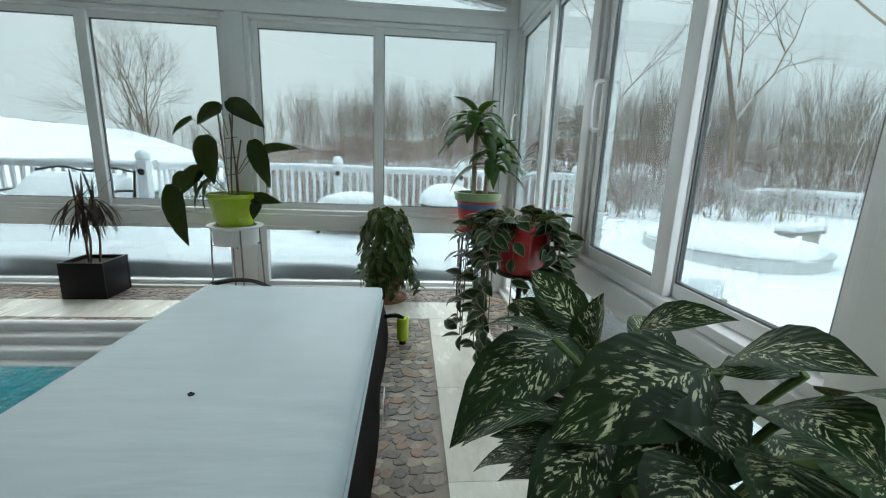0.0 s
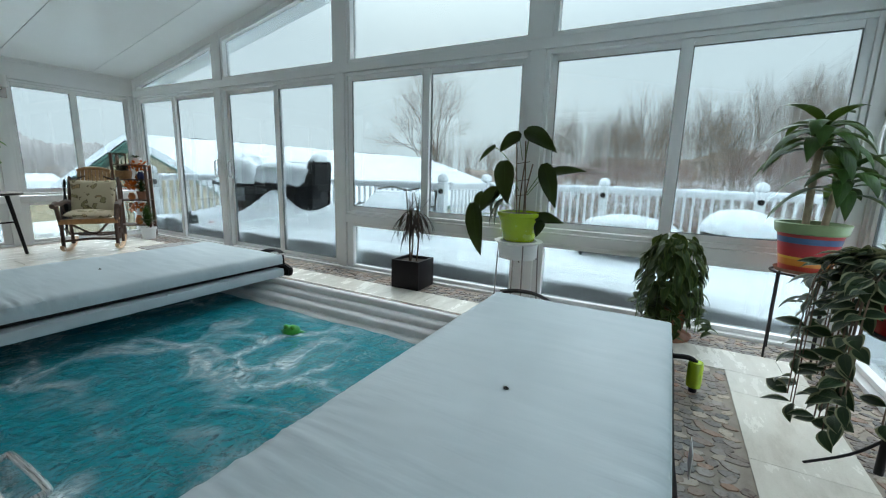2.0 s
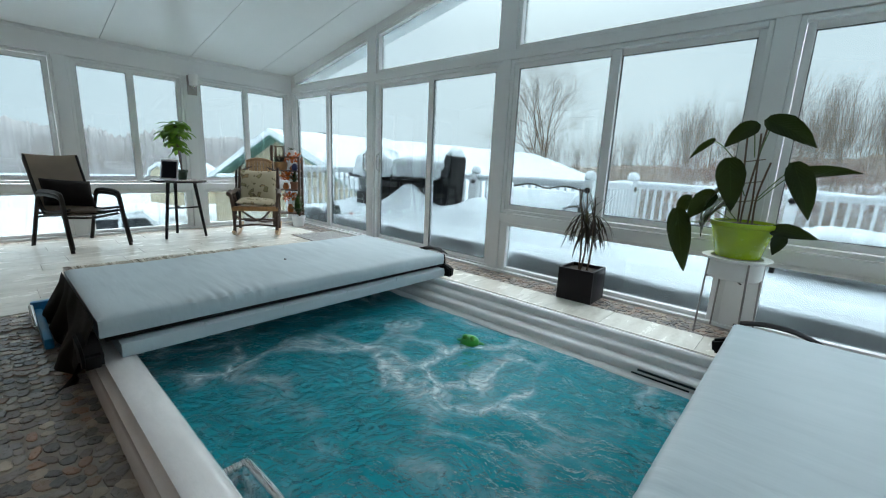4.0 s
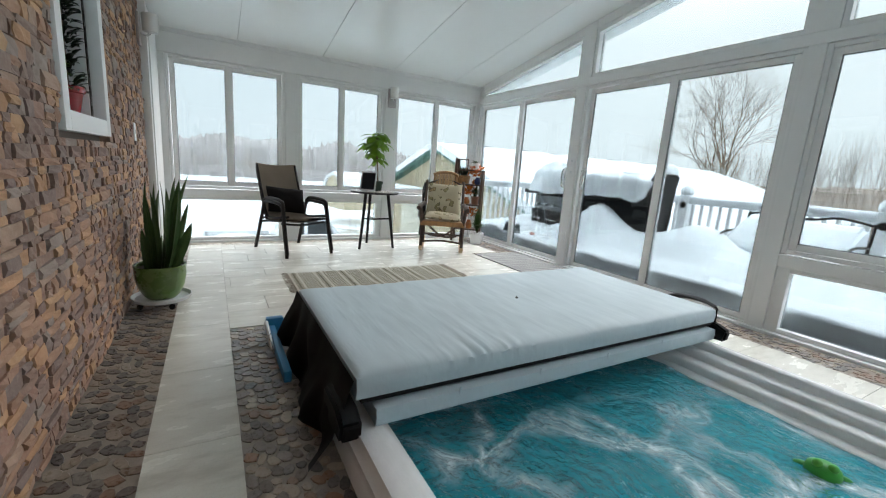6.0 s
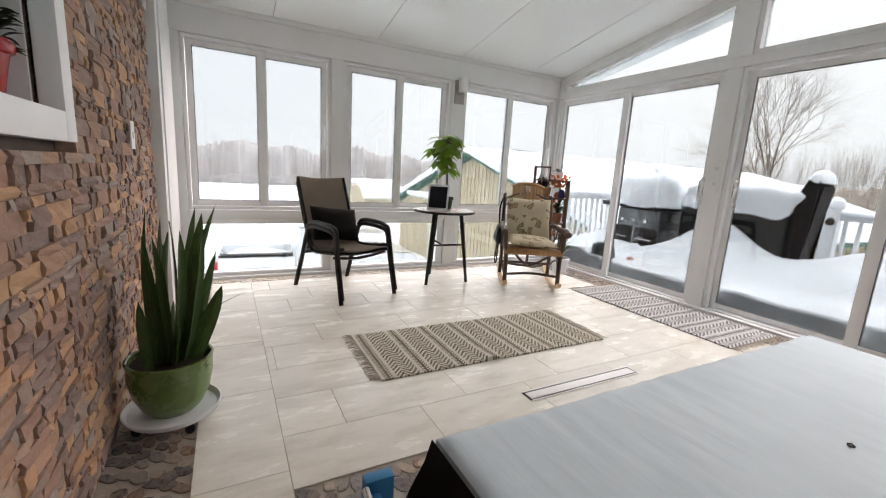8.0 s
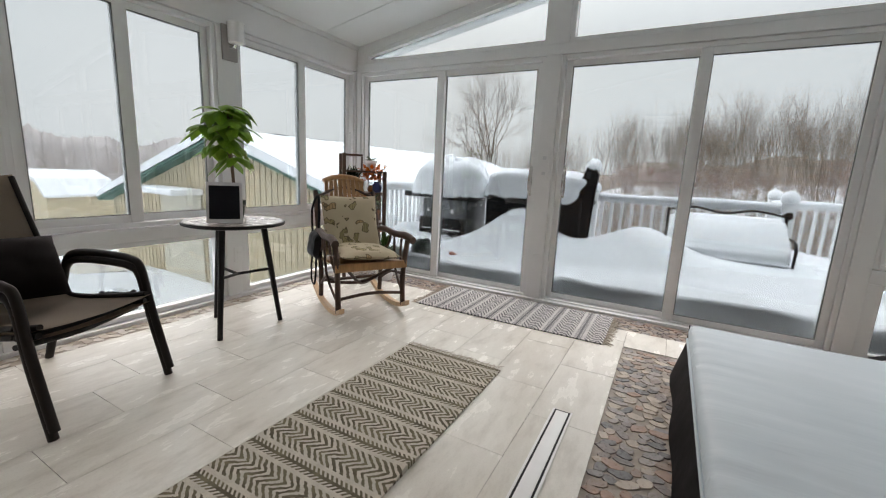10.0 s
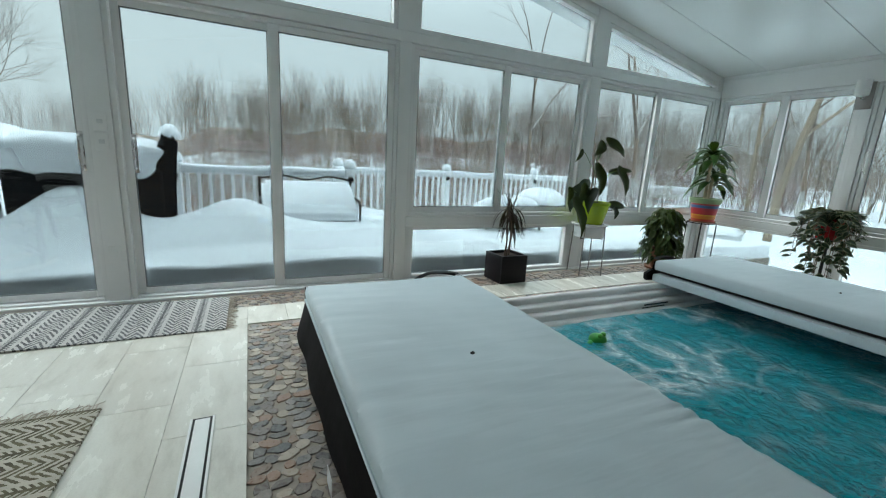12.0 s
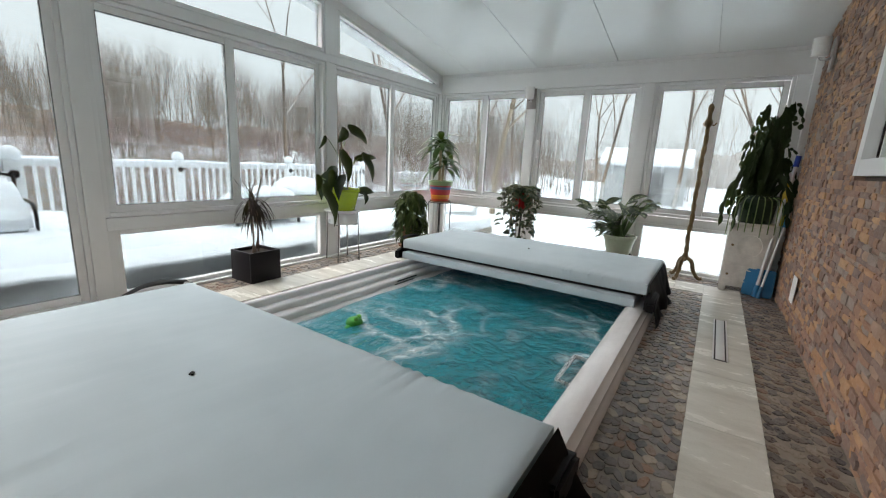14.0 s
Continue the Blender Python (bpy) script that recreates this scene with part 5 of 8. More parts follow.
shed = thing("garden_shed", "grey garden shed with a snow-covered roof", "shed", (20.6, 3.3, -0.6), 4)
bm = bmesh.new()
prism(bm, [(-1.2, 0), (1.2, 0), (1.2, 2.05), (-1.2, 2.05)], "y", -2.0, 2.0)
part("wall", bm, mat("grey_shed_board", (0.44, 0.45, 0.45), 0.8, stretch=(1, 8, 1)), shed, smooth=None)
bm = bmesh.new()
box(bm, -1.206, -1.2, -1.0, -0.1, 0.2, 1.7)
part("door", bm, mat("shed_door", (0.2, 0.2, 0.2), 0.7), shed)
bm = bmesh.new()
prism(bm, [(-1.5, 2.0), (1.5, 2.0), (1.5, 2.15), (0.0, 3.0), (-1.5, 2.15)], "y", -2.2, 2.2)
bmesh.ops.bevel(bm, geom=bm.edges[:], offset=0.05, segments=2, affect="EDGES")
part("roof_snow", bm, SNOW, shed, smooth=50)


# ---- bare winter trees ----
def grow(rng, p, d, length, r, depth, segs, spread_, lift, wander=0.10):
    """Limbs as a list of tapering pieces; each fork thinner and shorter."""
    steps = 3 if depth > 1 else 2
    for s in range(steps):
        d = (d + Vector((rng.gauss(0, wander), rng.gauss(0, wander), lift + rng.gauss(0, 0.06)))).normalized()
        q = p + d * (length / steps)
        r2 = r * (0.84 if depth else 0.6)
        segs.append((*p, *q, r, r2))
        p, r = q, r2
        if depth > 0 and (s > 0 or depth < 3):
            for _ in range(1 if rng.random() < 0.6 else 2):
                side = Vector((rng.gauss(0, 1), rng.gauss(0, 1), rng.gauss(0, 0.5)))
                side = (side - d * side.dot(d)).normalized()
                grow(rng, p, (d + side * rng.uniform(0.6, 1.0) * spread_).normalized(), length * rng.uniform(0.55, 0.75), r * 0.62, depth - 1, segs, spread_, lift, wander)
    if depth > 0:
        grow(rng, p, d, length * 0.7, r * 0.8, depth - 1, segs, spread_, lift, wander)


def tree_segs(seed, height, r, depth, spread_=0.8, lift=0.1, stems=1, wander=0.10):
    rng = random.Random(seed)
    segs = []
    for k in range(stems):
        a = rng.uniform(0, 6.28)
        tilt = 0.0 if stems == 1 else rng.uniform(0.08, 0.3)
        grow(rng, Vector((0.25 * math.cos(a) * (stems > 1), 0.25 * math.sin(a) * (stems > 1), -0.3)), Vector((tilt * math.cos(a), tilt * math.sin(a), 1)).normalized(), height * 0.36, r, depth, segs, spread_, lift, wander)
    return np.array(segs)


def bars(segs, sides=3):
    """Vertices and faces for tapering bars."""
    p, q, r0, r1 = segs[:, :3], segs[:, 3:6], segs[:, 6:7], segs[:, 7:8]
    d = (q - p) / np.maximum(np.linalg.norm(q - p, axis=1, keepdims=True), 1e-6)
    ref = np.where(np.abs(d[:, 2:3]) > 0.8, np.array([[1.0, 0, 0]]), np.array([[0, 0, 1.0]]))
    u = np.cross(d, ref)
    u /= np.linalg.norm(u, axis=1, keepdims=True)
    v = np.cross(d, u)
    out = []
    for base, rr in ((p, r0), (q, r1)):
        for k in range(sides):
            a = 2 * np.pi * k / sides
            out.append(base + rr * (np.cos(a) * u + np.sin(a) * v))
    vs = np.stack(out, 1).reshape(-1, 3)
    n = len(segs)
    o = (np.arange(n) * 2 * sides)[:, None]
    fs = np.concatenate([o + np.array([[k, (k + 1) % sides, sides + (k + 1) % sides, sides + k]]) for k in range(sides)])
    return vs, fs


def woods(name, spots, variants, material, label, seed, sides=3):
    """Many trees in one object: spots of x, y, scale."""
    rng = np.random.default_rng(seed)
    vs, fs, o = [], [], 0
    made = [bars(s, sides) for s in variants]
    for x, y, sc in spots:
        v, f = made[rng.integers(len(made))]
        a = rng.uniform(0, 6.28)
        c, s = np.cos(a), np.sin(a)
        w = v * sc
        w = np.stack([c * w[:, 0] - s * w[:, 1] + x, s * w[:, 0] + c * w[:, 1] + y, w[:, 2] + ground_z(x, y)], 1)
        vs.append(w)
        fs.append(f + o)
        o += len(v)
    return joined(name, np.concatenate(vs).tolist(), np.concatenate(fs).tolist(), material, None, label, "trees", "stuff")


rng_t = random.Random(11)
slim = [tree_segs(100 + k, 6.0, 0.021, 3, 0.50, 0.16, 1, 0.05) for k in range(8)]
bush = [tree_segs(200 + k, 3.2, 0.02, 3, 0.9, 0.06, 3) for k in range(5)]
spots = []
for k in range(620):
    a = radians(rng_t.uniform(18, 118))
    d = rng_t.uniform(27, 48)
    x, y = -3 + d * math.cos(a), d * math.sin(a)
    if not (-40 < x < -7.5 and y < 30):
        spots.append((x, y, rng_t.uniform(0.75, 1.25)))
woods("far_woods", spots, slim, BARK, "hazy belt of bare saplings lightly dusted with snow", 1)
spots = []
for k in range(400):
    a = radians(rng_t.uniform(25, 112))
    d = rng_t.uniform(23, 33)
    x, y = -3 + d * math.cos(a), d * math.sin(a)
    if x > -7.5:
        spots.append((x, y, rng_t.uniform(0.6, 1.0)))
woods("red_brush", spots, bush, BARK_RED, "tangled reddish brush dusted with snow along the wood's edge", 2)
edge_trees = [tree_segs(500 + k, 6.4, 0.040, 4, 0.55, 0.13, 1, 0.06) for k in range(5)] + [tree_segs(520 + k, 5.2, 0.030, 4, 0.6, 0.10, 3, 0.07) for k in range(4)]
spots = []
for k in range(130):
    a = radians(rng_t.uniform(20, 108))
    d = rng_t.uniform(24, 34)
    x, y = -3 + d * math.cos(a), d * math.sin(a)
    if x > -8.5:
        spots.append((x, y, rng_t.uniform(0.7, 1.15)))
woods("wood_edge", spots, edge_trees, BARK, "edge of the bare woods, fine twigs dusted with snow", 6)
spots = []
for k in range(330):
    a = radians(rng_t.uniform(18, 108))
    d = rng_t.uniform(13, 27)
    x, y = -3 + d * math.cos(a), d * math.sin(a)
    if x > -6.5 and not (x > 2 and y < 12):
        spots.append((x, y, rng_t.uniform(0.32, 0.70)))
woods("snowy_brush", spots, bush, BARK_SNOWY, "low brush with snow lying along its twigs", 7)
scrub = [tree_segs(620 + k, 2.4, 0.028, 3, 1.1, 0.04, 5, 0.12) for k in range(5)]
for name, n, near, far, material, lab in (("russet_scrub", 230, 13.5, 22, BARK_RED, "low russet scrub poking through the snow"), ("frosted_scrub", 170, 13, 21, BARK_SNOWY, "low tangled scrub with snow on its twigs")):
    spots = []
    for k in range(n):
        a = radians(rng_t.uniform(22, 104))
        d = rng_t.uniform(near, far)
        x, y = -3 + d * math.cos(a), d * math.sin(a)
        if x > -7 and not (x > 3 and y < 12.5):
            spots.append((x, y, rng_t.uniform(0.45, 0.85)))
    woods(name, spots, scrub, material, lab, n)
# wooded hills far to the west
spots = []
for k in range(260):
    a = radians(rng_t.uniform(150, 222))
    d = rng_t.uniform(70, 100)
    spots.append((d * math.cos(a), d * math.sin(a), rng_t.uniform(0.9, 1.45)))
woods("western_woods", spots, slim, BARK, "grey-brown belt of bare woods across the field", 3)


# soft wooded rises behind the saplings; distance haze is painted into their pale colour
def rise(name, a0, a1, dist, height, colour, seed):
    vs, fs = [], []
    n = 640
    for k in range(n + 1):
        a = radians(a0 + (a1 - a0) * k / n)
        x, y = dist * math.cos(a), dist * math.sin(a)
        h = height * (0.85 + 0.3 * noise.noise((k * 0.028, seed, 0)) + 0.10 * noise.noise((k * 0.33, seed, 2)) + 0.08 * noise.noise((k * 0.93, seed, 5)))
        z = ground_z(x, y)
        vs += [(x, y, z - 1), (x, y, z + h * 0.7), (x * 1.04, y * 1.04, z + h), (x * 1.2, y * 1.2, z + h * 0.8)]
        if k:
            o = 4 * k
            fs += [(o - 4 + j, o + j, o + j + 1, o - 3 + j) for j in range(3)]
    joined(name, vs, fs, mat(name + "_haze", colour, 1.0, vary=0.22, size=0.25, relief=0, grain=2.0), None, "wooded rise in pale haze-tinted colour under the winter sky", "hillside", "structure", True)


# browns paled to imitate haze over distance
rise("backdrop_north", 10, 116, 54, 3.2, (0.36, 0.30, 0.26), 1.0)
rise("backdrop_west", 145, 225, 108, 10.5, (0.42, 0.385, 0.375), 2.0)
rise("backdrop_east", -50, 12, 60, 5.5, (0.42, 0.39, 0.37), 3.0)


def lone_tree(name, x, y, segs, material, label, sides=5):
    vs, fs = bars(segs, sides)
    ob = thing(name, label, "tree", (x, y, ground_z(x, y)))
    big = segs[:, 6] > segs[:, 6].max() * 0.45
    for nm, pick in (("trunk", big), ("crown", ~big)):
        v, f = bars(segs[pick], sides if nm == "trunk" else 3)
        joined(nm, v.tolist(), f.tolist(), material, ob)
    return ob


lone_tree("bare_maple", -15.6, 27.5, np.concatenate([tree_segs(s, 10.6, 0.11, 5, 0.95, 0.03, 1, 0.12) for s in (12, 13, 14, 18)]), BARK, "spreading bare maple dusted with snow", 5)
for k, (x, y, h, r) in enumerate(((8.3, 6.2, 13, 0.19), (9.4, 7.4, 12, 0.13), (11.5, 3.4, 12, 0.12), (13.5, 1.2, 13, 0.13), (12.0, -1.0, 11, 0.11), (15.5, 8.8, 13, 0.16), (10.5, 12.5, 14, 0.17), (7.5, 16.0, 14, 0.15), (16.0, 4.6, 12, 0.12), (17.5, -3.0, 13, 0.14))):
    lone_tree("yard_tree", x, y, tree_segs(40 + k, h, r * 0.62, 4, 0.85, 0.05), BARK_PALE if k < 2 else BARK, "tall bare tree with snow along its branches", 6)
spots = []
for k in range(330):
    a = radians(rng_t.uniform(-42, 62))
    d = rng_t.uniform(20, 42)
    x, y = 2 + d * math.cos(a), d * math.sin(a)
    if not (18 < x < 23 and 0 < y < 7):
        spots.append((x, y, rng_t.uniform(0.8, 1.7)))
woods("eastern_woods", spots, slim + bush, BARK_SNOWY, "bare trees and brush with snow on the branches", 4)


# ---- the lounge end: stacked chairs, table, rocker, rugs ----
def rounded_bar(bm, pts, w, t, n=5):
    """A flat oval bar along points."""
    tube(bm, smooth_pts(pts, n), (w + t) / 4, 8)


def patio_chair(at, turn, label):
    """Stacking sling chair; faces +x."""
    ob = thing("patio_chair", label, "chair", at, turn, group="stacked patio chairs")
    for s in (-1, 1):
        y = s * 0.265
        bm = bmesh.new()
        # front leg sweeps up into the arm and down the back leg
        tube(bm, smooth_pts([(0.36, y * 1.04, 0.0), (0.29, y * 1.02, 0.30), (0.25, y, 0.52), (0.20, y, 0.565), (0.10, y, 0.578), (-0.08, y, 0.578), (-0.17, y, 0.55), (-0.21, y, 0.46), (-0.30, y * 1.02, 0.22), (-0.385, y * 1.04, 0.0)], 5), 0.0185, 10)
        part("arm_and_leg", bm, BROWN_METAL, ob)
        bm = bmesh.new()
        tube(bm, smooth_pts([(0.30, s * 0.235, 0.405), (0.18, s * 0.235, 0.385), (-0.10, s * 0.235, 0.355), (-0.20, s * 0.235, 0.40), (-0.30, s * 0.235, 0.62), (-0.42, s * 0.235, 0.94)], 6), 0.013, 8)
        part("sling_rail", bm, BROWN_METAL, ob)
        bm = bmesh.new()
        tube(bm, [(0.20, y, 0.40), (0.20, s * 0.235, 0.388)], 0.011, 8)
        tube(bm, [(-0.20, y, 0.44), (-0.20, s * 0.235, 0.40)], 0.011, 8)
        part("bracket", bm, BROWN_METAL, ob)
    bm = bmesh.new()
    tube(bm, [(-0.25, -0.262, 0.33), (-0.25, 0.262, 0.33)], 0.012, 8)
    tube(bm, smooth_pts([(0.22, -0.262, 0.36), (0.20, 0, 0.33), (0.22, 0.262, 0.36)], 5), 0.012, 8)
    part("cross_brace", bm, BROWN_METAL, ob)
    line = smooth_pts([(0.315, 0, 0.40), (0.18, 0, 0.378), (-0.10, 0, 0.35), (-0.195, 0, 0.40), (-0.30, 0, 0.62), (-0.425, 0, 0.95)], 7)
    bm = bmesh.new()
    rows = []
    for p in line:
        rows.append([bm.verts.new((p.x, -0.245 + 0.49 * k / 10, p.z - 0.016 * math.sin(math.pi * k / 10))) for k in range(11)])
    for a, b in zip(rows, rows[1:]):
        for k in range(10):
            bm.faces.new((a[k], a[k + 1], b[k + 1], b[k]))
    bmesh.ops.solidify(bm, geom=bm.faces[:], thickness=0.007)
    part("sling", bm, SLING, ob, "taupe woven sling seat and back", smooth=60)
    return ob


CH = (-6.822, 0.592)
patio_chair((*CH, 0.0), 19.5, "brown metal patio chair with a taupe sling, lower of two stacked")
patio_chair((CH[0] + 0.010, CH[1] + 0.004, 0.038), 19.5, "brown metal patio chair with a taupe sling, stacked on another")


def pad(bm, w, h, t, seed, nu=18, nv=16, crease=0.006):
    """A stuffed cushion, thick in the middle, thin at the seams; lies in x (width), y (height)."""
    top, bot = {}, {}
    for i in range(nu + 1):
        for j in range(nv + 1):
            u, v = 2 * i / nu - 1, 2 * j / nv - 1
            e = max(0.0, (1 - abs(u) ** 3.2)) * max(0.0, (1 - abs(v) ** 3.2))
            x = w / 2 * u * (1 - 0.05 * (1 - abs(v)) * abs(u) ** 4)
            y = h / 2 * v * (1 - 0.05 * (1 - abs(u)) * abs(v) ** 4)
            z = t / 2 * e ** 0.45 + crease * noise.noise((u * 3, v * 3, seed)) * e
            top[i, j] = bm.verts.new((x, y, z))
            bot[i, j] = bm.verts.new((x, y, -z * 0.8)) if 0 < i < nu and 0 < j < nv else top[i, j]
    for i in range(nu):
        for j in range(nv):
            bm.faces.new((top[i, j], top[i + 1, j], top[i + 1, j + 1], top[i, j + 1]))
            q = (bot[i, j], bot[i, j + 1], bot[i + 1, j + 1], bot[i + 1, j])
            if len(set(q)) == 4:
                bm.faces.new(q)


bm = bmesh.new()
pad(bm, 0.46, 0.31, 0.13, 2.0)
pil = solo("throw_pillow", bm, PILLOW, "dark brown velvet pillow leaning on the patio chair", "pillow")
c, s = math.cos(radians(19.5)), math.sin(radians(19.5))
lx, lz = -0.17, 0.575
pil.matrix_basis = pose(CH[0] + c * lx, CH[1] + s * lx, lz, 0, 0, 19.5 + 90) @ pose(0, 0, 0, 66, 0, 0) @ pose(0, 0, 0, 0, 0, -6)

# round table on three legs
TX, TY = -6.885, 1.595
table = thing("side_table", "round black side table with a stone-look top", "table", (TX, TY, 0))
bm = bmesh.new()
lathe(bm, [(0.0, 0.700), (0.285, 0.700), (0.306, 0.706), (0.309, 0.716), (0.304, 0.724), (0.296, 0.7215), (0.0, 0.7215)], 48)
part("tabletop", bm, BLK_METAL, table)
bm = bmesh.new()
lathe(bm, [(0.0, 0.7225), (0.294, 0.7225), (0.294, 0.7255), (0.0, 0.7255)], 48)
part("top_inlay", bm, mat("mottled_stone_top", (0.30, 0.28, 0.25), 0.25, vary=0.45, size=22, relief=0.05), table, "mottled grey-brown inlay")
for a in (-60, 60, 180):
    bm = bmesh.new()
    c, s = math.cos(radians(a)), math.sin(radians(a))
    tube(bm, [(0.17 * c, 0.17 * s, 0.70), (0.262 * c, 0.262 * s, 0.0)], [0.021, 0.016], 10)
    part("leg", bm, BLK_METAL, table)
    bm = bmesh.new()
    tube(bm, [(0.0, 0.0, 0.365), (0.205 * c, 0.205 * s, 0.385)], 0.010, 8)
    part("stretcher", bm, BLK_METAL, table)

tablet = thing("tablet_frame", "white-framed tablet propped upright on the table", "tablet", (-6.775, 1.455, 0.726), 52)
bm = bmesh.new()
box(bm, -0.10, 0.10, -0.006, 0.006, 0.0, 0.255, 0.004, pose(0, 0, 0.004, -16, 0, 0))
part("bezel", bm, FROST, tablet, "white bezel")
bm = bmesh.new()
box(bm, -0.084, 0.084, -0.0085, -0.0065, 0.024, 0.232, 0, pose(0, 0, 0.004, -16, 0, 0))
part("screen", bm, mat("dark_screen", (0.012, 0.014, 0.018), 0.12, relief=0), tablet, "dark glass screen")
bm = bmesh.new()
box(bm, -0.05, 0.05, 0.02, 0.085, 0.0, 0.008, 0.002)
box(bm, -0.02, 0.02, 0.0, 0.006, 0.0, 0.13, 0.001, pose(0, 0.085, 0.004, 22, 0, 0))
part("stand", bm, FROST, tablet)


# rustic rocker
def floral():
    """Cream cotton printed with olive leaves and russet patches."""
    m, n, l, p = nodes_of("leaf_print_cotton")
    v = coords(n, l)
    wob = n.new("ShaderNodeTexNoise")
    wob.inputs["Scale"].default_value = 9.0
    l.new(v, wob.inputs["Vector"])
    mx = n.new("ShaderNodeMix")
    mx.data_type, mx.blend_type = "RGBA", "LINEAR_LIGHT"
    mx.inputs["Factor"].default_value = 0.11
    l.new(v, mx.inputs["A"])
    l.new(wob.outputs["Color"], mx.inputs["B"])
    vo = n.new("ShaderNodeTexVoronoi")
    vo.inputs["Scale"].default_value, vo.inputs["Randomness"].default_value = 8.5, 0.9
    l.new(mx.outputs["Result"], vo.inputs["Vector"])
    blob = ramp(n, l, vo.outputs["Distance"], [(0.30, 1.0), (0.36, 0.0)])
    rim_ = ramp(n, l, vo.outputs["Distance"], [(0.27, 0.0), (0.30, 1.0), (0.345, 1.0), (0.37, 0.0)])
    hue = n.new("ShaderNodeSeparateColor")
    l.new(vo.outputs["Color"], hue.inputs[0])
    leafc = ramp(n, l, hue.outputs[0], [(0.2, (0.17, 0.15, 0.05)), (0.5, (0.30, 0.25, 0.10)), (0.72, (0.35, 0.14, 0.06)), (0.9, (0.22, 0.23, 0.12))])
    c = mixc(n, l, (0.44, 0.375, 0.25), leafc, maths(n, l, "MULTIPLY", blob, 0.75))
    c = mixc(n, l, c, (0.09, 0.07, 0.035), maths(n, l, "MULTIPLY", rim_, 0.9))
    vein = n.new("ShaderNodeTexWave")
    vein.inputs["Scale"].default_value, vein.inputs["Distortion"].default_value = 14.0, 6.0
    l.new(v, vein.inputs["Vector"])
    c = mixc(n, l, c, (0.12, 0.10, 0.04), maths(n, l, "MULTIPLY", maths(n, l, "MULTIPLY", ramp(n, l, vein.outputs["Fac"], [(0.8, 0.0), (0.95, 1.0)]), blob), 0.7))
    l.new(c, p.inputs["Base Color"])
    p.inputs["Roughness"].default_value = 0.9
    bump(n, l, p, noise_tex(n, l, v, 300, 2), 0.3, 0.002)
    return m


FLORAL = floral()
rocker = thing("rocking_chair", "rustic bent-wood rocking chair with pine slats", "rocking chair", (-6.51, 2.41, 0), -30)
rocker.scale = (0.94, 0.94, 1.0)
for s in (-1, 1):
    y = s * 0.275
    bm = bmesh.new()
    pts = [(0.36, 0.075), (0.27, 0.036), (0.14, 0.010), (0.0, 0.003), (-0.15, 0.008), (-0.30, 0.034), (-0.45, 0.085)]
    line = smooth_pts([(x, y, z) for x, z in pts], 5)
    rows = [[bm.verts.new(p + Vector((0, a, b))) for a, b in ((-0.02, 0), (0.02, 0), (0.02, 0.035), (-0.02, 0.035))] for p in line]
    for a, b in zip(rows, rows[1:]):
        for k in range(4):
            bm.faces.new((a[k], a[(k + 1) % 4], b[(k + 1) % 4], b[k]))
    bm.faces.new(rows[0]); bm.faces.new(rows[-1][::-1])
    part("runner", bm, PALE_WOOD, rocker, "pale bent runner", smooth=40)
    for nm, pts, r in (("front_leg", [(0.27, y, 0.05), (0.255, y, 0.25), (0.265, y * 1.03, 0.40), (0.275, y * 1.1, 0.57)], 0.022),
                       ("rear_post", [(-0.24, y, 0.04), (-0.22, y, 0.25), (-0.27, y, 0.45), (-0.40, y * 0.98, 0.83), (-0.43, y * 0.96, 0.90)], 0.020)):
        bm = bmesh.new()
        tube(bm, smooth_pts(pts, 5), r, 10)
        part(nm, bm, BARK_CH, rocker)
    bm = bmesh.new()
    tube(bm, smooth_pts([(0.34, y * 1.16, 0.575), (0.22, y * 1.14, 0.598), (0.02, y * 1.12, 0.585), (-0.18, y * 1.06, 0.60), (-0.30, y * 1.0, 0.585)], 5), [0.030] * 7 + [0.026] * 14, 10)
    part("arm", bm, BARK_CH, rocker, "gnarled dark arm")
    for pts in ([(0.26, y * 1.02, 0.13), (0.05, y * 1.10, 0.30), (0.0, y * 1.12, 0.57)], [(0.25, y * 1.03, 0.33), (0.16, y * 1.08, 0.44), (0.15, y * 1.13, 0.58)], [(-0.22, y, 0.16), (-0.02, y * 1.05, 0.26), (0.24, y * 1.0, 0.30)], [(-0.24, y, 0.40), (-0.1, y * 1.08, 0.48), (-0.06, y * 1.1, 0.58)]):
        bm = bmesh.new()
        tube(bm, smooth_pts(pts, 6), 0.0105, 8)
        part("bent_twig", bm, BARK_CH, rocker)
for pts in ([(0.26, -0.27, 0.15), (0.25, 0, 0.17), (0.26, 0.27, 0.15)], [(-0.23, -0.27, 0.18), (-0.23, 0.27, 0.18)], [(0.26, -0.2, 0.37), (0.0, 0.0, 0.19), (-0.2, 0.2, 0.17)], [(0.26, 0.2, 0.37), (0.0, 0.02, 0.20), (-0.2, -0.2, 0.17)], [(-0.41, -0.27, 0.85), (-0.46, 0, 0.93), (-0.41, 0.27, 0.85)]):
    bm = bmesh.new()
    tube(bm, smooth_pts(pts, 6), 0.013, 8)
    part("stretcher", bm, BARK_CH, rocker)
bm = bmesh.new()
box(bm, 0.255, 0.285, -0.30, 0.30, 0.355, 0.415, 0.006)
part("seat_apron", bm, PINE, rocker, "orange pine seat rail")
for k in range(6):
    bm = bmesh.new()
    box(bm, -0.25 + k * 0.084, -0.25 + k * 0.084 + 0.074, -0.27, 0.27, 0.385 - 0.006 * (5 - k), 0.405 - 0.006 * (5 - k), 0.004)
    part("seat_slat", bm, PINE, rocker)
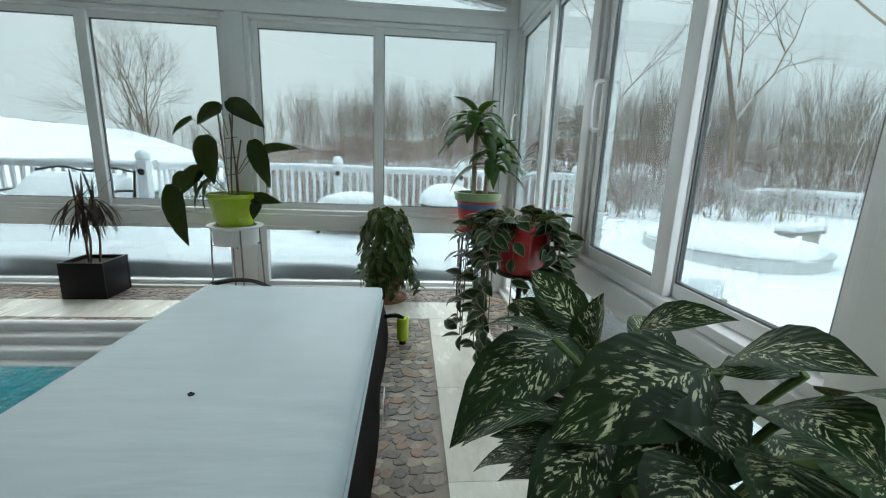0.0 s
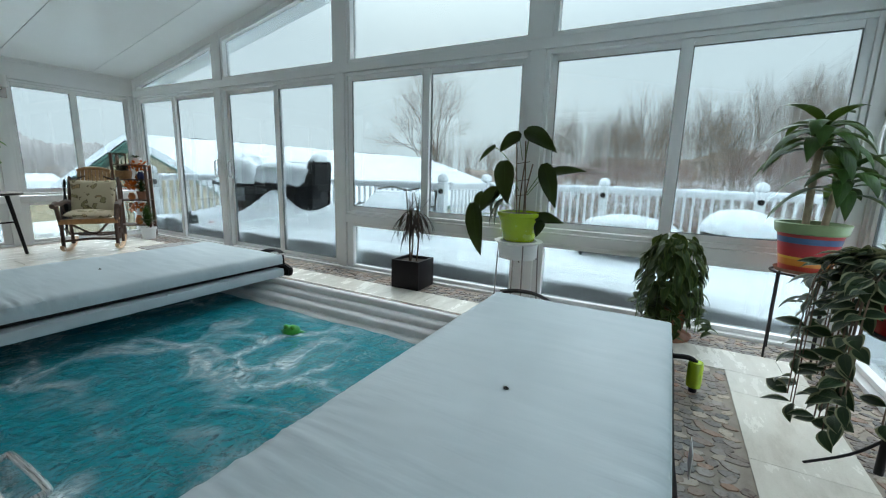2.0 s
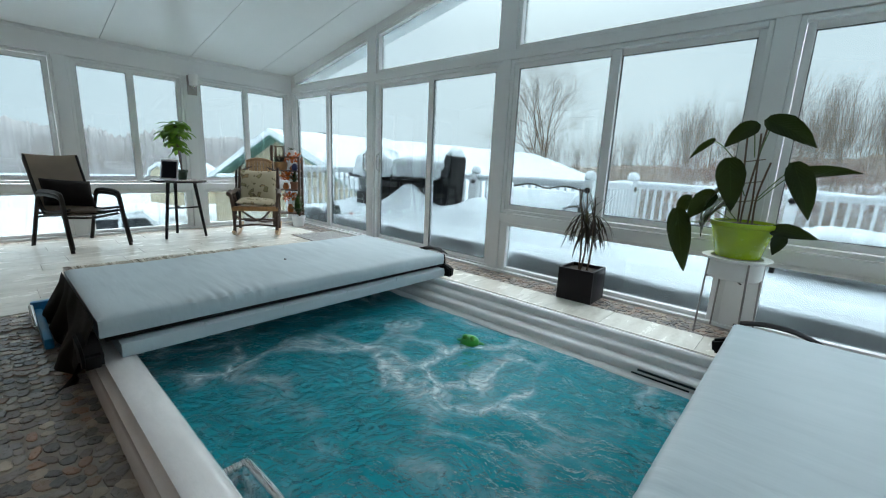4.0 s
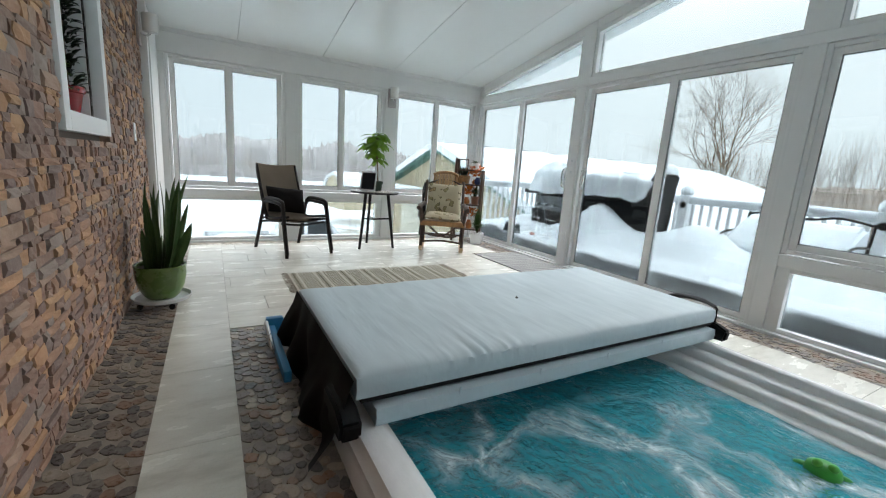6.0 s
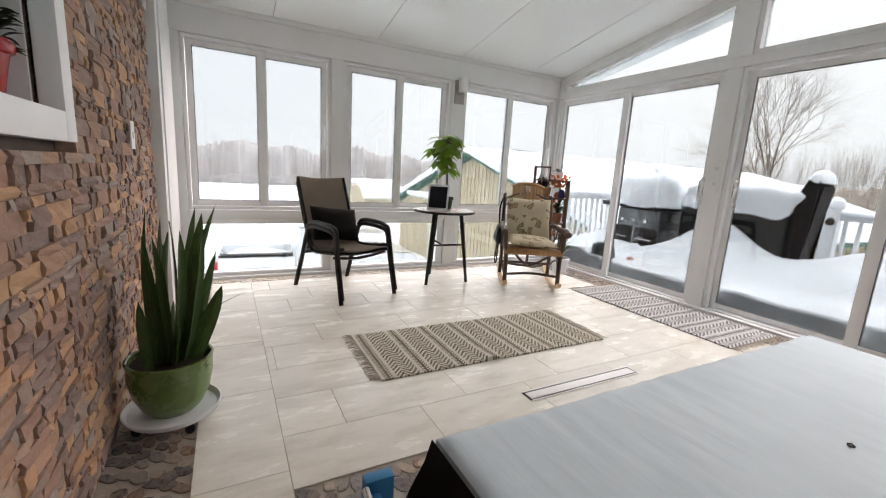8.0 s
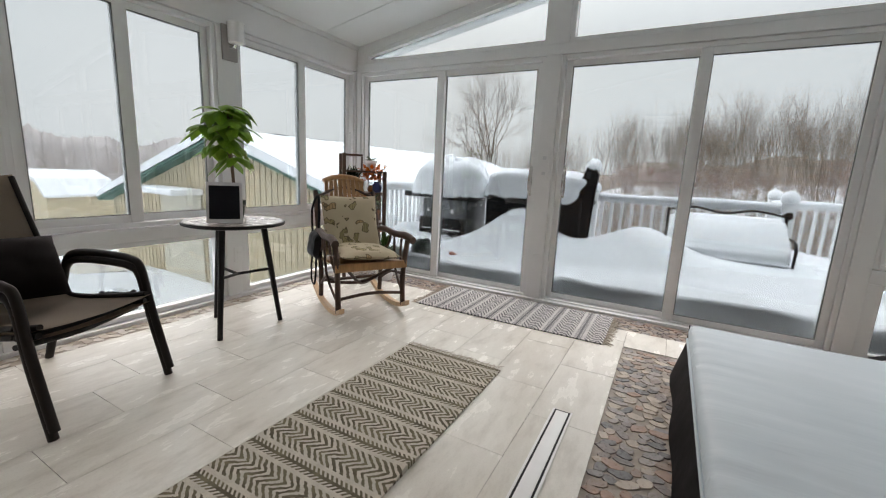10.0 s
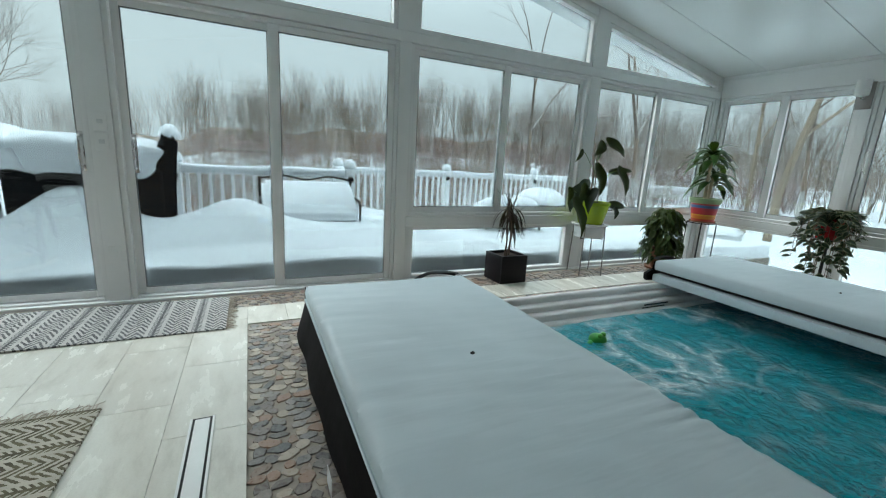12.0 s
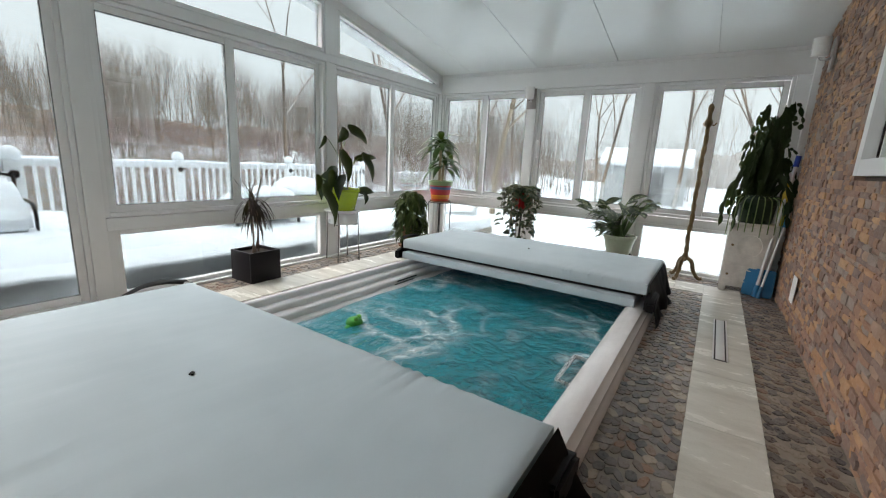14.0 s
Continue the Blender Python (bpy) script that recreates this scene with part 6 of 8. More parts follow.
for k in range(9):
    y = -0.18 + k * 0.045
    bm = bmesh.new()
    line = smooth_pts([(-0.25, y, 0.40), (-0.36, y, 0.65), (-0.470, y * 0.88, 1.0)], 5)
    rows = [[bm.verts.new(p + Vector((q, w, 0))) for q, w in ((-0.007, -0.017), (-0.007, 0.017), (0.007, 0.017), (0.007, -0.017))] for p in line]
    for a, b in zip(rows, rows[1:]):
        for i in range(4):
            bm.faces.new((a[i], a[(i + 1) % 4], b[(i + 1) % 4], b[i]))
    bm.faces.new(rows[0]); bm.faces.new(rows[-1][::-1])
    part("back_slat", bm, PINE, rocker, "tall orange pine back slat")
bm = bmesh.new()
tube(bm, smooth_pts([(-0.465, -0.185, 0.98), (-0.478, -0.1, 1.012), (-0.482, 0, 1.02), (-0.478, 0.1, 1.012), (-0.465, 0.185, 0.98)], 5), 0.021, 8)
part("crest_rail", bm, PINE, rocker, "rounded orange pine crest rail")
seat_m = pose(-6.51, 2.41, 0, 0, 0, -30) @ Matrix.Diagonal((0.94, 0.94, 1.0, 1))
bm = bmesh.new()
pad(bm, 0.50, 0.52, 0.10, 5.0)
cu = solo("seat_cushion", bm, FLORAL, "leaf-print seat cushion on the rocking chair", "cushion")
cu.matrix_basis = seat_m @ pose(0.03, 0, 0.455, 0, 3, 90)
bm = bmesh.new()
pad(bm, 0.50, 0.50, 0.11, 6.0)
cu = solo("back_cushion", bm, FLORAL, "cream leaf-print back cushion tied to the rocking chair", "cushion")
cu.matrix_basis = seat_m @ pose(-0.245, 0, 0.635, 0, 0, 90) @ pose(0, 0, 0, 70, 0, 0)
# black bag hanging from the rear post
bag = thing("shoulder_bag", "black shoulder bag hanging from the rocking chair", "bag", (-6.86, 2.30, 0.40), -30)
bm = bmesh.new()
pad(bm, 0.26, 0.22, 0.10, 8.0, 10, 10, 0.02)
b = part("pouch", bm, VINYL_BLK, bag)
b.matrix_basis = pose(0, -0.02, 0.08, 80, 0, 0)
bm = bmesh.new()
tube(bm, smooth_pts([(-0.1, -0.02, 0.15), (-0.06, -0.03, 0.36), (0.0, 0.0, 0.47), (0.04, 0.0, 0.36), (0.09, -0.02, 0.15)], 5), 0.010, 6)
tube(bm, smooth_pts([(-0.08, -0.03, 0.0), (-0.03, -0.05, -0.2), (0.04, -0.04, -0.23), (0.05, -0.03, 0.0)], 5), 0.008, 6)
part("strap", bm, VINYL_BLK, bag)


# flat-woven rugs
def rug_mat(name, dark, light, across="x", fine=29.0):
    m, n, l, p = nodes_of(name)
    tc = n.new("ShaderNodeTexCoord")
    sep = n.new("ShaderNodeSeparateXYZ")
    l.new(tc.outputs["Object"], sep.inputs[0])
    u, v = (sep.outputs[0], sep.outputs[1]) if across == "x" else (sep.outputs[1], sep.outputs[0])
    jit = maths(n, l, "ADD", noise_tex(n, l, tc.outputs["Object"], 60, 2), maths(n, l, "MULTIPLY", noise_tex(n, l, tc.outputs["Object"], 9, 3), 2.2))
    band = maths(n, l, "DIVIDE", maths(n, l, "ADD", v, 5.0), 0.225)
    f = maths(n, l, "FRACT", band)
    wide = maths(n, l, "LESS_THAN", f, 0.60)
    # wide bands: rows of strokes slanting to and fro; narrow bands: short strokes about a dark core
    rows = maths(n, l, "PINGPONG", maths(n, l, "MULTIPLY", f, 0.225), 0.045)
    ph = maths(n, l, "ADD", maths(n, l, "MULTIPLY", u, fine), maths(n, l, "MULTIPLY", rows, 34.0))
    ph = maths(n, l, "ADD", ph, maths(n, l, "MULTIPLY", jit, 0.55))
    strokes = maths(n, l, "MULTIPLY", maths(n, l, "GREATER_THAN", maths(n, l, "FRACT", ph), 0.50), wide)
    core = maths(n, l, "ABSOLUTE", maths(n, l, "SUBTRACT", f, 0.80))
    tick = maths(n, l, "GREATER_THAN", maths(n, l, "FRACT", maths(n, l, "ADD", maths(n, l, "MULTIPLY", u, 45.0), maths(n, l, "MULTIPLY", core, 9.0))), 0.5)
    narrow = maths(n, l, "MULTIPLY", maths(n, l, "LESS_THAN", core, 0.115), maths(n, l, "MAXIMUM", tick, maths(n, l, "LESS_THAN", core, 0.03)))
    fac = maths(n, l, "MAXIMUM", strokes, narrow)
    yarn = noise_tex(n, l, tc.outputs["Object"], 240, 2)
    tone = ramp(n, l, noise_tex(n, l, tc.outputs["Object"], 14, 3), [(0.35, 0.0), (0.65, 1.0)])
    c = mixc(n, l, mixc(n, l, light, shade(light, 0.82), tone), mixc(n, l, shade(dark, 0.75), shade(dark, 1.5), tone), fac)
    c = mixc(n, l, c, shade(dark, 0.8), maths(n, l, "MULTIPLY", ramp(n, l, yarn, [(0.5, 0.0), (0.75, 1.0)]), 0.22))
    l.new(c, p.inputs["Base Color"])
    p.inputs["Roughness"].default_value = 0.95
    bump(n, l, p, maths(n, l, "ADD", maths(n, l, "MULTIPLY", fac, -0.6), yarn), 0.7, 0.004)
    return m


def rug(name, x0, x1, y0, y1, along, material, fringe_mat, label, turn=0.0):
    cx, cy = (x0 + x1) / 2, (y0 + y1) / 2
    ob = thing("woven_rug", label, "rug", (cx, cy, 0.001), turn, group="woven rugs")
    w, h = x1 - x0, y1 - y0
    bm = bmesh.new()
    nx, ny = (24, 60) if along == "y" else (60, 24)
    g = {}
    for i in range(nx + 1):
        for j in range(ny + 1):
            x, y = -w / 2 + w * i / nx, -h / 2 + h * j / ny
            z = 0.008 + 0.0025 * noise.noise((x * 5, y * 5, cx)) + 0.010 * max(0, noise.noise((x * 2, y * 2.6, cy + 3))) ** 2
            x2 = x + (0.006 * noise.noise((0, y * 3, cx)) if along == "y" else 0)
            if along == "y" and x > 0:
                z += 0.022 * math.exp(-((y + 0.12) / 0.06) ** 2) * (x / (w / 2)) ** 2
            g[i, j] = bm.verts.new((x2, y, z))
    for i in range(nx):
        for j in range(ny):
            bm.faces.new((g[i, j], g[i + 1, j], g[i + 1, j + 1], g[i, j + 1]))
    r = bmesh.ops.extrude_face_region(bm, geom=bm.faces[:])
    for v in r["geom"]:
        if isinstance(v, bmesh.types.BMVert):
            v.co.z = 0.0005
    part("weave", bm, material, ob, smooth=60)
    rng = random.Random(int(cx * 100))
    for s in (-1, 1):
        bm = bmesh.new()
        edge, span = (h / 2, w) if along == "y" else (w / 2, h)
        for k in range(int(span / 0.011)):
            t = -span / 2 + k * 0.011
            ln = rng.uniform(0.03, 0.07)
            pts = [Vector((t, s * edge, 0.007)), Vector((t + rng.uniform(-0.012, 0.012), s * (edge + ln * 0.5), 0.009)), Vector((t + rng.uniform(-0.02, 0.02), s * (edge + ln), 0.003))]
            if along == "x":
                pts = [Vector((p.y, p.x, p.z)) for p in pts]
            tube(bm, pts, [0.0028, 0.0024, 0.0016], 4)
        tagged(part("fringe", bm, fringe_mat, ob, "knotted cream fringe"), kind="stuff")
    return ob


FRINGE = mat("cream_yarn", (0.42, 0.37, 0.30), 0.95, vary=0.2, size=40, relief=0.3)
rug("woven_rug", -5.755, -5.13, 0.36, 1.985, "y", rug_mat("olive_chevron_weave", (0.120, 0.104, 0.062), (0.60, 0.565, 0.47)), FRINGE, "olive and cream chevron flat-weave rug with fringes", -0.5)
rug("woven_rug", -6.175, -4.68, 2.735, 3.375, "x", rug_mat("charcoal_chevron_weave", (0.115, 0.115, 0.115), (0.58, 0.57, 0.54), "y", 21.0), FRINGE, "charcoal and cream chevron flat-weave rug before the doors", 0)


# slot drains
def drain(x0, x1, y0, y1, label):
    ob = thing("slot_drain", label, "drain", group="floor slot drains")
    bm = bmesh.new()
    box(bm, x0, x1, y0, y1, -0.008, 0.0015)
    part("tray", bm, BLK_METAL, ob, "dark slot")
    bm = bmesh.new()
    e = 0.012
    long_y = y1 - y0 > x1 - x0
    for q in (((x0 - 0.006, x0 + 0.003, y0, y1), (x1 - 0.003, x1 + 0.006, y0, y1), (x0 + e, x1 - e, y0 + e, y1 - e)) if long_y else ((x0, x1, y0 - 0.006, y0 + 0.003), (x0, x1, y1 - 0.003, y1 + 0.006), (x0 + e, x1 - e, y0 + e, y1 - e))):
        box(bm, *q, 0.0017, 0.0045, 0.0008)
    part("steel_insert", bm, mat("pale_brushed_steel", (0.74, 0.74, 0.72), 0.4, 0.35, vary=0.05), ob, "brushed steel insert")


drain(-4.765, -4.685, 0.98, 1.776, "brushed steel slot drain set in the tile by the spa")
drain(-1.36, -0.49, -0.338, -0.264, "dark slot drain set in the tile beside the stone wall")


# wall lamps
def sconce(at, turn, label):
    ob = thing("wall_sconce", label, "wall lamp", at, turn, group="wall lamps")
    bm = bmesh.new()
    box(bm, -0.06, 0.06, -0.022, -0.001, -0.12, 0.13, 0.006)
    part("back_plate", bm, mat("brushed_nickel", (0.36, 0.33, 0.31), 0.35, 0.6, vary=0.1), ob, "brushed nickel back plate")
    bm = bmesh.new()
    tube(bm, smooth_pts([(0, -0.02, -0.02), (0, -0.07, -0.03), (0, -0.095, 0.0), (0, -0.095, 0.02)], 4), 0.011, 8)
    part("arm", bm, STEEL, ob)
    bm = bmesh.new()
    lathe(bm, [(0.022, 0.0), (0.055, 0.006), (0.058, 0.06), (0.060, 0.145), (0.054, 0.145), (0.052, 0.02), (0.02, 0.012)], 20, (0, -0.095, -0.01))
    part("shade", bm, LAMPGLASS, ob, "white cup shade")


sconce((-7.459, 2.0, 1.97), 90, "small white wall lamp on the window post")
sconce((0.939, 2.05, 1.97), -90, "small white wall lamp on the window post")
sconce((-6.3, -0.725, 2.02), 180, "small white wall lamp on the stone wall")
sconce((0.35, -0.735, 2.12), 180, "small white wall lamp on the stone wall")


def plate(at, turn, w, h, label, outlet):
    ob = thing("wall_plate", label, "wall plate", at, turn, group="switch and outlet plates")
    bm = bmesh.new()
    box(bm, -w / 2, w / 2, -0.007, -0.0005, -h / 2, h / 2, 0.003)
    part("plate", bm, WHITE, ob)
    for z in ((-0.022, 0.022) if outlet else (0.0,)):
        bm = bmesh.new()
        box(bm, -0.016, 0.016, -0.011, -0.0075, z - 0.014, z + 0.014, 0.002)
        part("socket" if outlet else "rocker_switch", bm, FROST if not outlet else WHITE, ob)


plate((-5.385, 3.459, 1.26), 0, 0.075, 0.12, "white switch plate on the door post", False)
plate((-5.385, 3.459, 1.13), 0, 0.075, 0.12, "white switch plate on the door post", False)
plate((-5.385, 3.459, 0.36), 0, 0.075, 0.12, "white outlet plate low on the door post", True)
plate((-7.459, 2.0, 0.36), 90, 0.075, 0.12, "white outlet plate low on the window post", True)
plate((-5.75, -0.722, 1.18), 180, 0.08, 0.13, "white switch plate on the stone wall", False)
plate((-0.32, -0.722, 0.31), 180, 0.15, 0.20, "white outlet cover on the stone wall", True)

# blue lift box beside the cover
lift = thing("cover_lifter", "blue and black spa cover lifter bracket", "bracket", (-4.36, 0.13, 0.0), 0)
bm = bmesh.new()
box(bm, 0.0, 0.62, -0.09, -0.05, 0.01, 0.07, 0.012)
part("arm", bm, BLUE, lift)
bm = bmesh.new()
box(bm, -0.05, 0.0, -0.10, 0.0, 0.0, 0.11, 0.012)
part("box", bm, BLUE, lift)
bm = bmesh.new()
tube(bm, [(0.0, -0.10, 0.09), (0.30, -0.10, 0.04)], 0.012, 8)
part("gas_strut", bm, STEEL, lift)

# green float on the water and a green bottle at the cover's corner
fl = thing("floating_toy", "green frog-shaped chlorine float on the water", "pool float", (-2.33, 1.90, -0.045), 20)
bm = bmesh.new()
lathe(bm, [(0.0, -0.02), (0.05, -0.015), (0.062, 0.01), (0.055, 0.035), (0.03, 0.05), (0.0, 0.052)], 18)
part("body", bm, mat("frog_green", (0.03, 0.30, 0.03), 0.35), fl, smooth=80)
for sx_ in (-1, 1):
    bm = bmesh.new()
    bmesh.ops.create_uvsphere(bm, u_segments=10, v_segments=8, radius=0.018, matrix=Matrix.Translation((sx_ * 0.025, -0.025, 0.052)))
    part("eye", bm, mat("frog_light_green", (0.10, 0.42, 0.05), 0.35), fl)
    bm = bmesh.new()
    bmesh.ops.create_uvsphere(bm, u_segments=10, v_segments=6, radius=0.03, matrix=Matrix.Translation((sx_ * 0.06, 0.02, 0.0)) @ Matrix.Diagonal((1.2, 0.7, 0.5, 1)))
    part("leg", bm, mat("frog_leg_green", (0.03, 0.26, 0.03), 0.35), fl)
bot = thing("cover_clip", "lime green plastic sleeve at the cover's corner strap", "strap clip", (0.11, 2.40, 0.0), 0)
bm = bmesh.new()
lathe(bm, [(0.0, 0.03), (0.034, 0.03), (0.036, 0.05), (0.036, 0.15), (0.032, 0.165), (0.0, 0.165)], 16)
part("sleeve", bm, LIME, bot)
bm = bmesh.new()
tube(bm, smooth_pts([(-0.12, 0.0, 0.17), (-0.04, 0.0, 0.18), (0.0, 0.0, 0.16)], 4), 0.014, 8)
part("strap", bm, VINYL_BLK, bot)
bm = bmesh.new()
tube(bm, [(0.0, 0.0, 0.0), (0.0, 0.0, 0.029)], 0.02, 10)
part("foot", bm, VINYL_BLK, bot)

# ---- south-east corner ----
staff = thing("brass_coat_stand", "tall twisted aged-brass stand on scrolled feet", "stand", (0.80, 0.06, 0.0), 10)
bm = bmesh.new()
prof = [(0.020, 0.20), (0.034, 0.23), (0.030, 0.27), (0.018, 0.30)]
for k in range(34):
    z = 0.30 + 1.28 * k / 33
    prof.append((0.021 + 0.005 * math.sin(k * 2.1), z))
prof += [(0.016, 1.60), (0.034, 1.63), (0.040, 1.66), (0.022, 1.69), (0.018, 1.74), (0.026, 1.77), (0.028, 1.80), (0.016, 1.83), (0.001, 1.84)]
lathe(bm, prof, 14)
for v in bm.verts:
    a = v.co.z * 16
    k = 0.004 * (0.3 < v.co.z < 1.6)
    v.co.x += k * math.cos(a)
    v.co.y += k * math.sin(a)
part("shaft", bm, BRASS, staff, smooth=60)
for k in range(3):
    a = radians(30 + 120 * k)
    c, s = math.cos(a), math.sin(a)
    bm = bmesh.new()
    tube(bm, smooth_pts([(0.01 * c, 0.01 * s, 0.24), (0.07 * c, 0.07 * s, 0.20), (0.10 * c, 0.10 * s, 0.10), (0.15 * c, 0.15 * s, 0.028), (0.19 * c, 0.19 * s, 0.024)], 5), [0.022] * 11 + [0.018] * 10, 8)
    part("foot", bm, BRASS, staff)
    bm = bmesh.new()
    tube(bm, smooth_pts([(0.02 * c, 0.02 * s, 1.64), (0.05 * c, 0.05 * s, 1.625), (0.07 * c, 0.07 * s, 1.65)], 4), 0.006, 6)
    part("hook", bm, BRASS, staff)

cab = thing("pedestal_cabinet", "narrow distressed cream pedestal cabinet with carved panels", "cabinet", (0.76, -0.47, 0.0), 0)
bm = bmesh.new()
box(bm, -0.15, 0.15, -0.19, 0.19, 0.05, 0.66, 0.006)
part("body", bm, CREAMPAINT, cab)
bm = bmesh.new()
box(bm, -0.165, 0.165, -0.205, 0.205, 0.661, 0.69, 0.008)
part("top", bm, CREAMPAINT, cab)
for sy_ in (-1, 1):
    for sx_ in (-1, 1):
        bm = bmesh.new()
        box(bm, sx_ * 0.12 - 0.03, sx_ * 0.12 + 0.03, sy_ * 0.16 - 0.03, sy_ * 0.16 + 0.03, 0.0, 0.052, 0.008)
        part("foot", bm, CREAMPAINT, cab)
for z0, z1 in ((0.30, 0.64), (0.08, 0.27)):
    bm = bmesh.new()
    box(bm, -0.158, -0.1505, -0.165, 0.165, z0, z1, 0.004)
    d = part("door" if z0 > 0.2 else "drawer", bm, CREAMPAINT, cab)
    bm = bmesh.new()
    zc, hh = (z0 + z1) / 2, (z1 - z0) / 2
    for k in range(24):
        a, b = 2 * math.pi * k / 24, 2 * math.pi * (k + 1) / 24
        tube(bm, [(-0.160, 0.10 * math.cos(a), zc + hh * 0.62 * math.sin(a)), (-0.160, 0.10 * math.cos(b), zc + hh * 0.62 * math.sin(b))], 0.006, 5)
    part("carving", bm, CREAMPAINT, d, "raised oval carving")
    bm = bmesh.new()
    bmesh.ops.create_uvsphere(bm, u_segments=10, v_segments=8, radius=0.012, matrix=Matrix.Translation((-0.168, 0.14, zc)))
    part("knob", bm, BRASS, d)
bin_ = thing("dust_pan", "blue plastic dustpan standing against the wall", "dustpan", (0.585, -0.60, 0.0), -10)
bm = bmesh.new()
prism(bm, [(-0.03, 0.0), (0.04, 0.0), (0.055, 0.26), (0.0, 0.27)], "y", -0.11, 0.13)
bmesh.ops.bevel(bm, geom=bm.edges[:], offset=0.01, segments=2, affect="EDGES")
part("pan", bm, BLUE, bin_)
for nm, lab_, p0, p1, r, cap_ in (("telescopic_pole", "long aluminium pool pole with blue grips leaning on the stone wall", (0.53, -0.575, 0.03), (0.74, -0.70, 1.36), 0.015, 0.12),
                                  ("hand_brush_pole", "short aluminium brush pole with a blue grip", (0.48, -0.60, 0.03), (0.66, -0.71, 0.78), 0.011, 0.10)):
    ob = thing(nm, lab_, "pole", group="leaning poles")
    a, b = Vector(p0), Vector(p1)
    d = (b - a).normalized()
    bm = bmesh.new()
    tube(bm, [a, b - d * cap_], r, 10)
    part("tube", bm, ALU, ob)
    bm = bmesh.new()
    tube(bm, [b - d * cap_, b - d * 0.02], r * 1.5, 10)
    part("grip", bm, NAVY if r > 0.012 else BLUE, ob)
    bm = bmesh.new()
    tube(bm, [b - d * 0.02, b], r * 1.2, 10)
    part("end_cap", bm, FROST, ob)
    bm = bmesh.new()
    tube(bm, [a - Vector((0, 0, 0.026)), a + d * 0.09], [r * 1.8, r * 1.2], 10)
    part("lower_fitting", bm, BLUE, ob)

# wooden shelf behind the rocker, with its knick-knacks
sh = thing("plant_shelf", "narrow dark wooden corner shelf", "shelf", (-7.155, 3.195, 0), 50)
WALNUT = mat("dark_shelf_wood", (0.07, 0.036, 0.02), 0.5, vary=0.3, size=8, relief=0.1, stretch=(1, 1, 6))
for x in (-0.2, 0.2):
    for y in (-0.12, 0.12):
        bm = bmesh.new()
        box(bm, x - 0.017, x + 0.017, y - 0.016, y + 0.016, 0.0, 1.08 if x > 0 else 1.24, 0.002)
        part("upright", bm, WALNUT, sh)
for z, x1 in ((0.18, 0.2), (0.55, 0.2), (0.85, 0.2), (1.062, 0.2)):
    bm = bmesh.new()
    box(bm, -0.2, x1, -0.13, 0.13, z, z + 0.018, 0.003)
    part("board", bm, WALNUT, sh)
bm = bmesh.new()
box(bm, -0.182, -0.02, -0.12, -0.104, 1.215, 1.235, 0.002)
box(bm, -0.036, -0.02, -0.12, -0.104, 1.0805, 1.214, 0.002)
part("top_rail", bm, WALNUT, sh)


# ---- plants ----
L_PHILO = leaf_mat("dark_heart_leaf", (0.0025, 0.008, 0.003), (0.010, 0.024, 0.008), 0.36)
L_DIEF = leaf_mat("speckled_dieffenbachia_leaf", (0.005, 0.017, 0.005), (0.030, 0.065, 0.016), 0.36, 0.055, None, (0.56, 0.60, 0.38))
L_DRAC = leaf_mat("glossy_strap_leaf", (0.012, 0.034, 0.006), (0.045, 0.10, 0.015), 0.33)
L_IVY = leaf_mat("small_vine_leaf", (0.011, 0.026, 0.005), (0.10, 0.14, 0.025), 0.42, 0.0, (0.055, 0.075, 0.016))
L_HOYA = leaf_mat("cream_edged_leaf", (0.007, 0.018, 0.008), (0.03, 0.05, 0.018), 0.36, 0.0, (0.17, 0.18, 0.10))
L_PALM = leaf_mat("bronze_strap_leaf", (0.014, 0.006, 0.006), (0.035, 0.015, 0.012), 0.65)
L_SNAKE = leaf_mat("banded_snake_leaf", (0.020, 0.048, 0.014), (0.10, 0.13, 0.04), 0.42, 0.06, None, (0.075, 0.11, 0.035))
L_MONEY = leaf_mat("bright_money_leaf", (0.11, 0.24, 0.018), (0.28, 0.44, 0.05), 0.38)
L_SPIDER = leaf_mat("arching_cactus_leaf", (0.009, 0.022, 0.006), (0.032, 0.055, 0.014), 0.5)


def pot(name, label, at, r_top, r_bot, h, material, lip=0.012, soil=0.03, category="plant pot", saucer=None):
    """An open pot with a rolled lip, soil inside."""
    ob = thing(name, label, category, at)
    bm = bmesh.new()
    t = 0.010
    lathe(bm, [(r_bot * 0.96, 0.0), (r_bot, 0.006), (r_top - 0.004, h - 0.035), (r_top + lip * 0.6, h - 0.03), (r_top + lip, h - 0.012), (r_top + lip * 0.6, h), (r_top - t, h), (r_top - t * 1.4, h - soil - 0.01)], 36, cap=False)
    bm.faces.new([v for v in bm.verts][:36][::-1])
    part("pot", bm, material, ob, smooth=45)
    bm = bmesh.new()
    n = 20
    c = bm.verts.new((0, 0, h - soil + 0.004))
    ring_ = [bm.verts.new(((r_top - t * 1.2) * math.cos(2 * math.pi * k / n), (r_top - t * 1.2) * math.sin(2 * math.pi * k / n), h - soil + 0.006 * noise.noise((k, 1, r_top)))) for k in range(n)]
    for k in range(n):
        bm.faces.new((c, ring_[k], ring_[(k + 1) % n]))
    part("soil", bm, SOIL, ob, smooth=80)
    if saucer:
        bm = bmesh.new()
        lathe(bm, [(0.0, -0.012), (saucer, -0.012), (saucer + 0.012, 0.012), (saucer + 0.006, 0.012), (saucer - 0.004, -0.004), (0.0, -0.004)], 36)
        part("saucer", bm, material, ob)
    return ob


def foliage(ob, bm, material, label=""):
    return tagged(part("foliage", bm, material, ob, label, smooth=None), kind="stuff")


